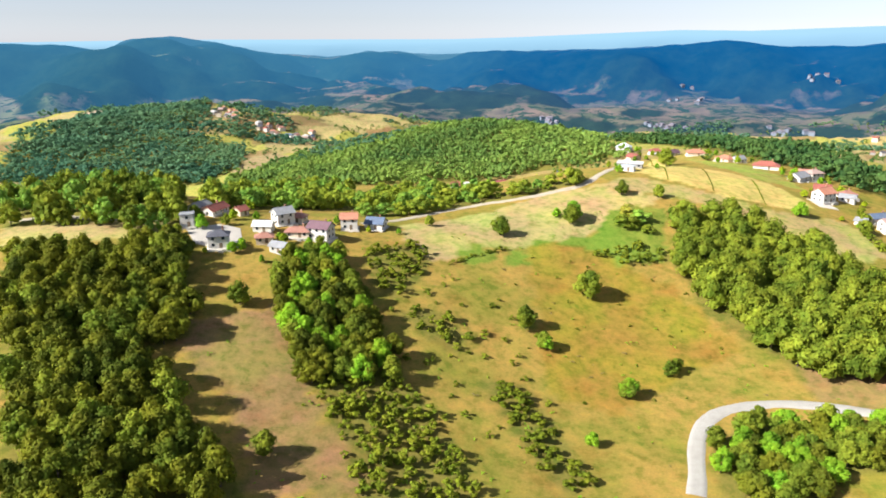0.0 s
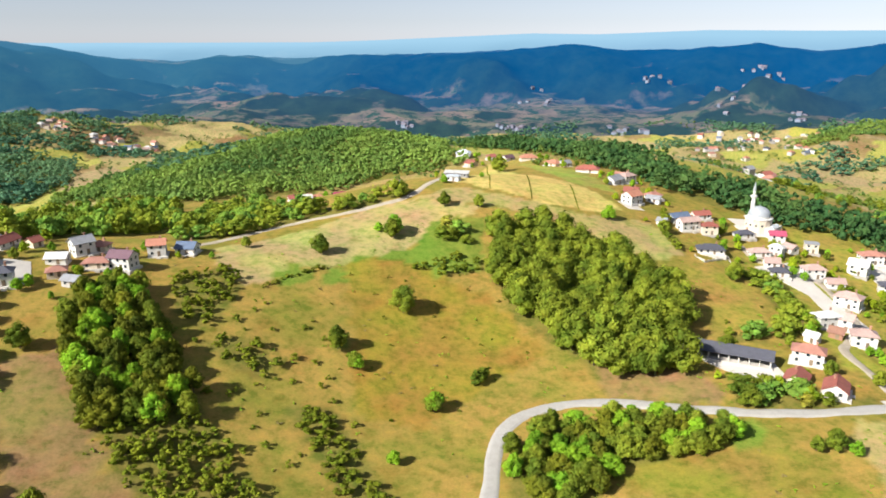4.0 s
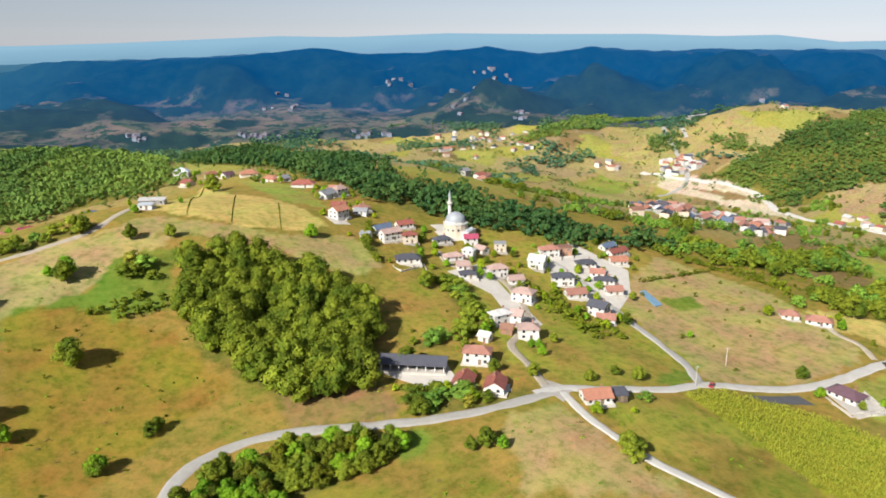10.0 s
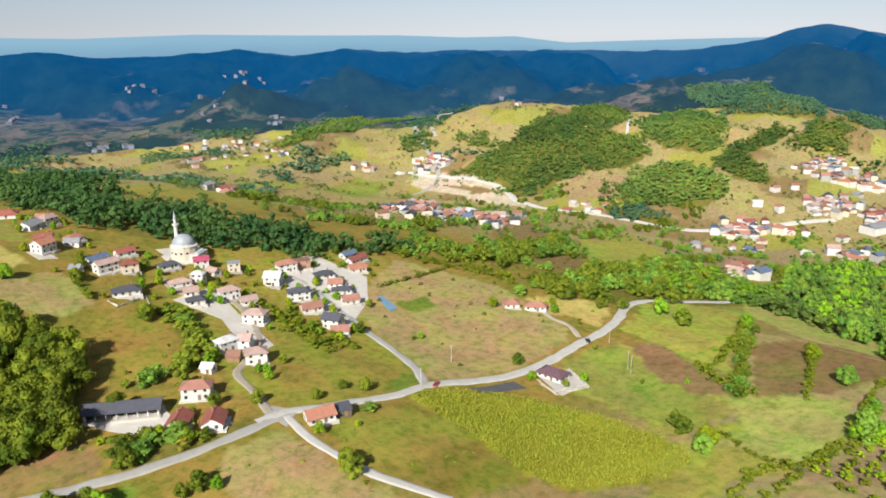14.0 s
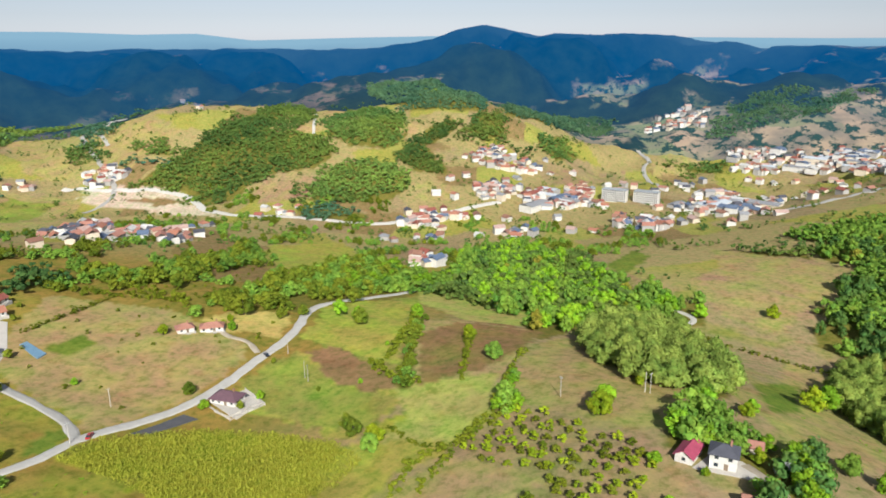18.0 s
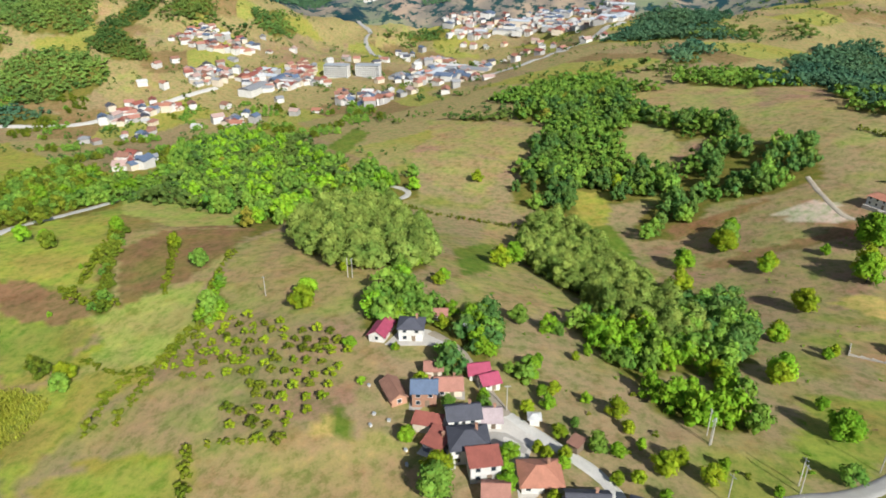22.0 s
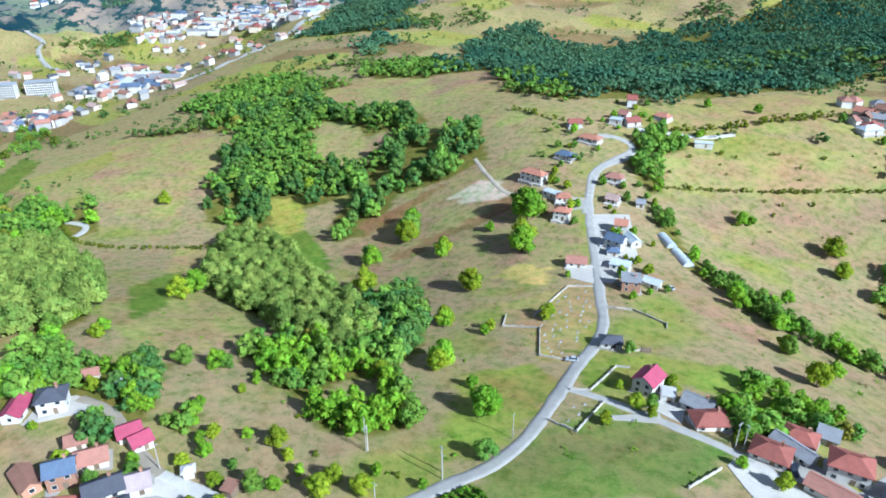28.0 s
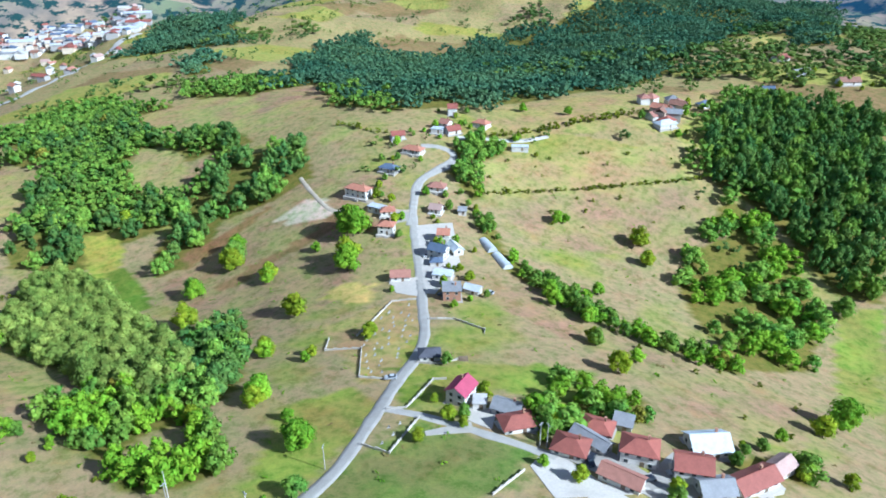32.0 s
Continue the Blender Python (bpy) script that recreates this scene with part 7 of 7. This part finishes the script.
CORN_LEAF = leafage("maize_leaves", (0.350, 0.350, 0.038), (0.290, 0.310, 0.032), 0.05)
x, y = rows_in(CORN_FIELD, (0, 0), (1, -0.45), 1.5, 0.9, 6)
thicket("maize", "dense field of yellowing maize in rows", x, y, 1.7, 2.2, [stalk_arrays(i) for i in range(5)], CORN_LEAF, 701, "maize")

# wooded slopes farther off, between plots and farms
rng = np.random.default_rng(9)
fx, fy = np.meshgrid(np.arange(-900, 1480, 13.0), np.arange(-1350, 1440, 13.0))
fx, fy = fx.ravel() + rng.uniform(-6, 6, fx.size), fy.ravel() + rng.uniform(-6, 6, fx.size)
away = np.hypot(fx - 100, fy - 50)
keep = (away > 760) & (away < 1480) & (ripples(fx, fy, 330, 51, 4) > np.where((fx > 620) & (fy < 900), 0.75, 0.12)) & ~((fx < -200) & (fy < 300))
for _, outline in FAR_SETTLEMENTS + TOWN[:-1]:
    keep &= ~inside(fx, fy, outline)
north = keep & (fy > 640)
# northern woods use the leaf colour with haze tinted in
thicket("far_woodland", "distant woodland beyond the ridge, tinted blue-green for haze", fx[north], fy[north], 18, 11, FAR_CROWNS, LEAVES["blue"], 702)
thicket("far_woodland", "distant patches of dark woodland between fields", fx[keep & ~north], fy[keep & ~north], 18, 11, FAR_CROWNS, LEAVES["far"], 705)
# lone trees and hedges strewn over the middle distance
fx, fy = rng.uniform(-500, 1480, 21000), rng.uniform(-900, 1400, 21000)
away = np.hypot(fx - 100, fy - 50)
keep = (away > 480) & (away < 1480) & (ripples(fx, fy, 120, 52, 3) > 0.16)
for _, outline in [f for f in FIELDS if math.hypot(f[1][0][0] - 100, f[1][0][1] - 50) < 700]:
    keep &= ~inside(fx, fy, outline)
thicket("far_trees", "scattered distant trees along plot edges", fx[keep], fy[keep], 7, 6, FAR_CROWNS, LEAVES["far"], 703, "trees")

# trees along lanes and plot edges between the village and the valley
fx, fy = rng.uniform(400, 960, 5200), rng.uniform(-40, 620, 5200)
keep = ripples(fx, fy, 95, 56, 3) > 0.22
for outline in [f[1] for f in FIELDS if f[0] != "light"] + [f[1] for f in FAR_SETTLEMENTS + TOWN[:-1]]:
    keep &= ~inside(fx, fy, outline)
for px, py, room in CLEARINGS:
    keep &= (fx - px) ** 2 + (fy - py) ** 2 > (room + 2) ** 2
sort = ripples(fx, fy, 60, 57, 2) > 0
thicket("hedgerow_trees", "bright green trees along lanes and plot edges", fx[keep & sort], fy[keep & sort], 7.5, 6.5, WOOD_CROWNS[:5], LEAVES["broad"], 706, "trees")
thicket("hedgerow_trees", "deep green trees along lanes and plot edges", fx[keep & ~sort], fy[keep & ~sort], 7.5, 6.5, WOOD_CROWNS[3:], LEAVES["lush"], 707, "trees")

x, y = rows_in(BEAN_ROWS, VINEYARD[0], VINEYARD[1], 1.3, 0.7, 8)
thicket("bean_rows", "low bright green crop in close rows", x, y, 1.3, 0.8, BUSH_CROWNS[:3], LEAVES["fresh"], 704, "crop")

# tufts and knee-high brambles over the rough meadows
STRAW = leafage("dry_tufts", (0.26, 0.20, 0.075), (0.17, 0.15, 0.05), 0.2)
rng = np.random.default_rng(31)
for x0, x1, y0, y1, count, seed in ((-70, 290, 110, 330, 2000, 61), (150, 420, -420, -60, 1500, 62)):
    tx, ty = rng.uniform(x0, x1, count), rng.uniform(y0, y1, count)
    dense, sort = ripples(tx, ty, 38, seed, 3), ripples(tx, ty, 21, seed + 5, 2) + rng.normal(size=count) * 0.3
    keep = dense > 0.0
    for px, py, room in CLEARINGS:
        keep &= (tx - px) ** 2 + (ty - py) ** 2 > room ** 2
    for outline in [o for k, o in FIELDS if k in ("crop", "corn", "lemon", "bright", "quarry")] + PAVINGS:
        keep &= ~inside(tx, ty, outline)
    for wide, tall, chosen, leaf, text in ((1.6, 0.8, sort > 0.0, LEAVES["fresh"], "low green tufts and brambles in the meadow"), (1.9, 0.35, sort <= -0.5, STRAW, "dry straw-coloured grass tufts in the meadow")):
        thicket("grass_tufts", text, tx[keep & chosen], ty[keep & chosen], wide, tall, FAR_CROWNS, leaf, seed, "grass")

# ---- mosque ----
def dome(r, z, n=20, rings=7, squash=0.85):
    v = [(r * math.cos(a) * math.cos(2 * math.pi * i / n), r * math.cos(a) * math.sin(2 * math.pi * i / n), z + squash * r * math.sin(a))
         for a in [k * math.pi / 2 / rings for k in range(rings)] for i in range(n)] + [(0, 0, z + squash * r)]
    f = [(k * n + i, k * n + (i + 1) % n, (k + 1) * n + (i + 1) % n, (k + 1) * n + i) for k in range(rings - 1) for i in range(n)]
    f += [((rings - 1) * n + i, (rings - 1) * n + (i + 1) % n, len(v) - 1) for i in range(n)]
    return v, f


mx0, my0 = MOSQUE_AT
mosque = new("mosque")
mosque.matrix_basis = pose(mx0, my0, level(mx0, my0), 0, 0, 35)
part("prayer_hall", add_mesh("prayer_hall", *prism(7.2, 7.2, -2, 7.2, 14), WALLS["cream"]), mosque, "pale yellow rendered round hall")
part("cornice", add_mesh("cornice", *prism(7.6, 7.6, 7.2, 7.7, 14), WHITE), mosque)
part("drum", add_mesh("drum", *prism(5.9, 5.9, 7.7, 8.8, 18), WHITE), mosque)
part("dome", add_mesh("dome", *dome(6.0, 8.8, 24, 9), METAL_GREY, True), mosque, "grey sheet-metal dome")
part("finial", add_mesh("finial", *prism(0.15, 0.02, 13.7, 15.2, 6), METAL_GREY), mosque)
part("porch", add_mesh("porch", *block(-6, -11.0, -2, 6, -6.2, 3.6), WHITE), mosque)
for s in (-3, 0, 3):
    part("small_dome", add_mesh("small_dome", *dome(1.5, 3.6, 12, 4), METAL_GREY, True), mosque, m=pose(s, -9.0, 0))
for side in range(14):
    if side in (0, 1, 13):
        continue
    win = part("window", WINDOW_ME, mosque, m=pose(0, 0, 0, 0, 0, 360 / 14 * side) @ pose(0, -7.06, 3.4))
    part("pane", PANE_ME, win, "dark glass pane")
nx, ny = MINARET_AT
minaret = new("minaret")
minaret.location = (nx, ny, level(nx, ny))
part("base", add_mesh("base", *prism(1.7, 1.5, -2, 7, 8), WHITE), minaret)
part("shaft", add_mesh("shaft", *prism(1.15, 1.0, 7, 17.5, 12), WHITE), minaret)
part("balcony", add_mesh("balcony", *joined(prism(1.05, 1.75, 16.6, 17.5, 12), prism(1.75, 1.75, 17.5, 18.4, 12)), WHITE), minaret)
part("upper_shaft", add_mesh("upper_shaft", *prism(0.8, 0.75, 18.4, 21.2, 12), WHITE), minaret)
part("cap", add_mesh("cap", *prism(0.95, 0.03, 21.2, 26.0, 12), METAL_GREY), minaret, "grey pointed metal cap")
tagged(mosque, "pale mosque with a grey metal dome and porch", "mosque")
tagged(minaret, "slender white minaret with a balcony and pointed cap", "minaret")

# ---- blocks of flats in the town ----
for x, y in FLATS:
    flats = new("apartment_block")
    flats.matrix_basis = pose(x, y, level(x, y), 0, 0, 80)
    part("wall", add_mesh("wall", *block(-17, -7, -3, 17, 7, 17), WHITE), flats)
    part("roof", add_mesh("roof", *block(-17.4, -7.4, 17, 17.4, 7.4, 17.6), METAL_GREY), flats)
    for storey in range(6):
        for off in range(-6, 7):
            part("window", PANE_ME, flats, m=pose(off * 2.5, 7.05, 0.8 + storey * 2.8) @ Matrix.Scale(1.5, 4))
            part("window", PANE_ME, flats, m=pose(off * 2.5, -7.1, 0.8 + storey * 2.8) @ Matrix.Scale(1.5, 4))
    tagged(flats, "white six-storey apartment block with rows of windows", "flats", "flats of the town")

# ---- utility poles ----
pole_me = add_mesh("pole", *prism(0.16, 0.10, -0.5, 8.5, 8), CONCRETE)
arm_me = add_mesh("crossarm", *block(-0.8, -0.06, 7.9, 0.8, 0.06, 8.05), METAL_GREY)
knob_me = add_mesh("insulator", *prism(0.06, 0.05, 8.05, 8.25, 6), WHITE)
for x, y in POLES:
    post = new("utility_pole")
    post.matrix_basis = pose(x, y, level(x, y), 0, 0, random.uniform(0, 180))
    part("pole", pole_me, post)
    part("crossarm", arm_me, post)
    for off in (-0.7, 0.0, 0.7):
        part("insulator", knob_me, post, m=pose(off, 0, 0))
    tagged(post, "pale concrete utility pole with a short crossarm", "pole", "utility poles")

# ---- garden walls and fences ----
for line in GARDEN_WALLS:
    p = np.concatenate([np.linspace(a, b, max(2, int(math.dist(a, b) / 2.4)))[:-1] for a, b in zip(line, line[1:])] + [np.array([line[-1]])])
    fence = new("garden_wall")
    fence.location = (p[0][0], p[0][1], level(*p[0]))
    for a, b in zip(p, p[1:]):
        d, l = math.degrees(math.atan2(b[1] - a[1], b[0] - a[0])), float(np.linalg.norm(b - a))
        part("panel", add_mesh("panel", *block(0, -0.12, -0.6, l, 0.12, 0.75), CONCRETE), fence, m=Matrix.Translation(-fence.location) @ pose(a[0], a[1], level(*((a + b) / 2)), 0, 0, d))
        part("post", add_mesh("post", *block(-0.2, -0.2, -0.6, 0.2, 0.2, 1.0), CONCRETE), fence, m=Matrix.Translation(-fence.location) @ pose(a[0], a[1], level(*a), 0, 0, d))
    tagged(fence, "low pale concrete wall with posts round a plot", "wall", "garden walls")

# ---- plastic tunnels ----
FOIL = surface("milky_foil", (0.70, 0.74, 0.76), (0.60, 0.64, 0.67), 0.35, 0.5, 2.0, 0.2)
for a, b in ((TUNNELS[0], TUNNELS[1]), (TUNNELS[2], TUNNELS[3])):
    a, b = np.array(a), np.array(b)
    l, d = float(np.linalg.norm(b - a)), math.degrees(math.atan2(b[1] - a[1], b[0] - a[0]))
    c = (a + b) / 2
    v, f, n = [], [], 12
    for x in (-l / 2, l / 2):
        v += [(x, 2.6 * math.cos(math.pi * i / n), 2.5 * math.sin(math.pi * i / n) - 0.2) for i in range(n + 1)]
    f = [(i, n + 1 + i, n + 2 + i, i + 1) for i in range(n)] + [tuple(range(n + 1)), tuple(range(2 * n + 1, n, -1))]
    tunnel = new("greenhouse")
    tunnel.matrix_basis = pose(c[0], c[1], level(*c), 0, 0, d)
    part("cover", add_mesh("cover", v, f, FOIL), tunnel)
    for i in range(5):
        x = -l / 2 + i * l / 4
        hoop = [(x + dx, r * 2.6 * math.cos(math.pi * k / n), r * 2.5 * math.sin(math.pi * k / n) - 0.2) for dx, r in ((-0.05, 1.01), (0.05, 1.01)) for k in range(n + 1)]
        part("hoop", add_mesh("hoop", hoop, [(k, n + 1 + k, n + 2 + k, k + 1) for k in range(n)], METAL_GREY), tunnel)
    tagged(tunnel, "long white plastic greenhouse tunnel among gardens", "greenhouse", "greenhouses")

# ---- cars ----
CAR_PAINTS = [surface("car_paint_" + n, c, tuple(v * 0.9 for v in c), 0.3, 0.5, 3.0, 0.02, own=0.02) for n, c in (("dark", (0.03, 0.035, 0.05)), ("silver", (0.45, 0.46, 0.48)), ("white", (0.75, 0.75, 0.75)), ("red", (0.40, 0.03, 0.03)))]
RUBBER = surface("tyre_rubber", (0.03, 0.03, 0.03), (0.02, 0.02, 0.02), 0.9)
tyre_me = add_mesh("tyre", *prism(0.32, 0.32, -0.1, 0.1, 14), RUBBER)
rim_me = add_mesh("rim", *prism(0.19, 0.19, -0.11, 0.11, 10), METAL_GREY)


def profile_block(points, half, taper):
    """A body drawn from its side outline, narrower towards the top."""
    top = max(z for _, z in points)
    v = [(x, s * (half - taper * max(0, z - 0.9) / max(0.1, top - 0.9)), z) for s in (-1, 1) for x, z in points]
    n = len(points)
    return v, [tuple(range(n)), tuple(range(2 * n - 1, n - 1, -1))] + [(i, i + n, (i + 1) % n + n, (i + 1) % n) for i in range(n)]


def car(x, y, yaw, paint):
    base = new("car")
    base.matrix_basis = pose(x, y, level(x, y) + 0.2, 0, 0, yaw)
    part("body", add_mesh("body", *profile_block([(-2.1, 0.3), (2.1, 0.3), (2.1, 0.7), (1.9, 0.85), (0.95, 0.95), (-1.7, 0.98), (-2.1, 0.85)], 0.86, 0.04), paint), base)
    part("cabin", add_mesh("cabin", *profile_block([(-1.75, 0.97), (1.0, 0.94), (0.35, 1.42), (-1.2, 1.45)], 0.80, 0.16), GLASS), base, "dark glazed cabin")
    part("roof", add_mesh("roof", *block(-1.15, -0.62, 1.44, 0.32, 0.62, 1.49), paint), base)
    for wx in (-1.3, 1.3):
        for wy in (-0.8, 0.8):
            wheel = part("tyre", tyre_me, base, m=pose(wx, wy, 0.32, 90))
            part("rim", rim_me, wheel)
    for wy in (-0.6, 0.6):
        part("headlight", add_mesh("headlight", *block(2.06, wy - 0.16, 0.6, 2.13, wy + 0.16, 0.74), WHITE), base)
        part("tail_light", add_mesh("tail_light", *block(-2.13, wy - 0.14, 0.66, -2.06, wy + 0.14, 0.8), CAR_PAINTS[3]), base)
    return tagged(base, "small parked car with dark windows on the pavement", "car", "parked cars")


for i, (x, y, yaw) in enumerate(CARS):
    car(x, y, yaw, CAR_PAINTS[(0, 1, 0, 3, 0, 0, 1, 0, 2, 0, 1)[i % 11]])

# ---- haystack and tractor ----
HAY = surface("straw", (0.50, 0.38, 0.18), (0.38, 0.28, 0.12), 0.95, 0.8, 6.0, 0.8, 0.15)
hx, hy = HAYSTACK_AT
v, f = joined(prism(1.9, 2.1, -0.3, 1.2, 14), prism(2.1, 1.2, 1.2, 2.6, 14), prism(1.2, 0.15, 2.6, 3.5, 14))
stack = new("haystack", add_mesh("haystack", v, f, HAY))
stack.location = (hx, hy, level(hx, hy))
tagged(stack, "rounded straw-yellow haystack in a garden plot", "haystack")
tx, ty = TRACTOR_AT
tractor = new("tractor")
tractor.matrix_basis = pose(tx, ty, level(tx, ty), 0, 0, 18)
part("bonnet", add_mesh("bonnet", *block(0.1, -0.4, 0.6, 1.7, 0.4, 1.35), CAR_PAINTS[3]), tractor, "red engine bonnet")
part("cab", add_mesh("cab", *block(-1.1, -0.65, 0.7, 0.1, 0.65, 2.3), GLASS), tractor)
part("cab_roof", add_mesh("cab_roof", *block(-1.2, -0.75, 2.3, 0.2, 0.75, 2.42), CAR_PAINTS[3]), tractor)
for wx, wy, r in ((-0.8, -0.75, 0.75), (-0.8, 0.75, 0.75), (1.3, -0.6, 0.45), (1.3, 0.6, 0.45)):
    part("tyre", add_mesh("tyre", *prism(r, r, -0.18, 0.18, 16), RUBBER), tractor, m=pose(wx, wy, r, 90))
part("trailer_bed", add_mesh("trailer_bed", *block(-6.2, -0.9, 0.7, -1.8, 0.9, 0.95), RUBBER), tractor, "dark flat trailer bed")
for wy in (-0.8, 0.8):
    part("tyre", add_mesh("tyre", *prism(0.4, 0.4, -0.12, 0.12, 12), RUBBER), tractor, m=pose(-4.4, wy, 0.4, 90))
part("drawbar", add_mesh("drawbar", *block(-1.9, -0.06, 0.6, -1.0, 0.06, 0.72), METAL_GREY), tractor)
tagged(tractor, "red tractor with a long flat trailer in the meadow", "tractor")

# ---- small trees in the gardens ----
rng = np.random.default_rng(31)
for rows in HOUSE_GROUPS.values():
    for row in rows:
        for _ in range(3):
            a, far_out = rng.uniform(0, 6.28), 0.55 * row[3] + rng.uniform(3.2, 8.5)
            x, y = row[0] + far_out * math.cos(a), row[1] + far_out * math.sin(a)
            if any((x - px) ** 2 + (y - py) ** 2 < room * room for px, py, room in CLEARINGS):
                continue
            s = rng.uniform(2.4, 5.6)
            tree(x, y, s, s * rng.uniform(0.9, 1.25), random.choice(FULL_CROWNS[random.choice(("lush", "fresh", "lime") if y < 60 else ("broad", "fresh", "lime"))]), "small green tree in a house garden", "garden trees", "garden_tree")

# ---- graves, logs and hives ----
STONE = surface("white_stone", (0.46, 0.44, 0.40), (0.36, 0.34, 0.31), 0.9, 0.8, 5.0)
v, f = block(-0.2, -0.08, -0.2, 0.2, 0.08, 0.7)
stone_me = add_mesh("headstone", *joined((v, f)), STONE)
kerb_me = add_mesh("kerb", *block(-0.4, 0.1, -0.2, 0.4, 1.6, 0.12), STONE)
for outline in GRAVEYARDS:
    x, y = scatter(outline, 5.2, 91, 0.3)
    for px, py in zip(x, y):
        grave = new("grave")
        grave.matrix_basis = pose(px, py, level(px, py), 0, 0, 40 + random.uniform(-6, 6))
        part("headstone", stone_me, grave)
        part("kerb", kerb_me, grave)
        tagged(grave, "white headstone with a low kerb in a walled graveyard", "grave", "graves")
log_me = add_mesh("log", *prism(0.16, 0.15, 0, 3.4, 8), WOOD)
pile = new("log_pile")
pile.matrix_basis = pose(LOGS_AT[0], LOGS_AT[1], level(*LOGS_AT), 0, 0, 55)
for tier in range(4):
    for i in range(7 - tier):
        part("log", log_me, pile, m=pose(-1.7, (i + tier / 2 - 3) * 0.34, 0.16 + tier * 0.29, 0, 90))
tagged(pile, "stack of cut brown logs beside the road", "log pile")
hive_me = add_mesh("body", *block(-0.4, -0.3, 0.1, 0.4, 0.3, 0.75), WHITE)
lid_me = add_mesh("lid", *block(-0.45, -0.35, 0.75, 0.45, 0.35, 0.85), METAL_GREY)
for x, y in HIVES:
    hive = new("beehive")
    hive.matrix_basis = pose(x, y, level(x, y), 0, 0, random.uniform(0, 90))
    part("body", hive_me, hive)
    part("lid", lid_me, hive)
    tagged(hive, "small white wooden beehive box in the grass", "beehive", "beehives")
TARP = surface("blue_foil", (0.25, 0.42, 0.55), (0.18, 0.32, 0.45), 0.4, 0.5, 2.0)
tagged(draped("tarp", BLUE_FOIL, TARP, 0.5, 2.0), "blue plastic sheet laid over a garden bed", "tarp")
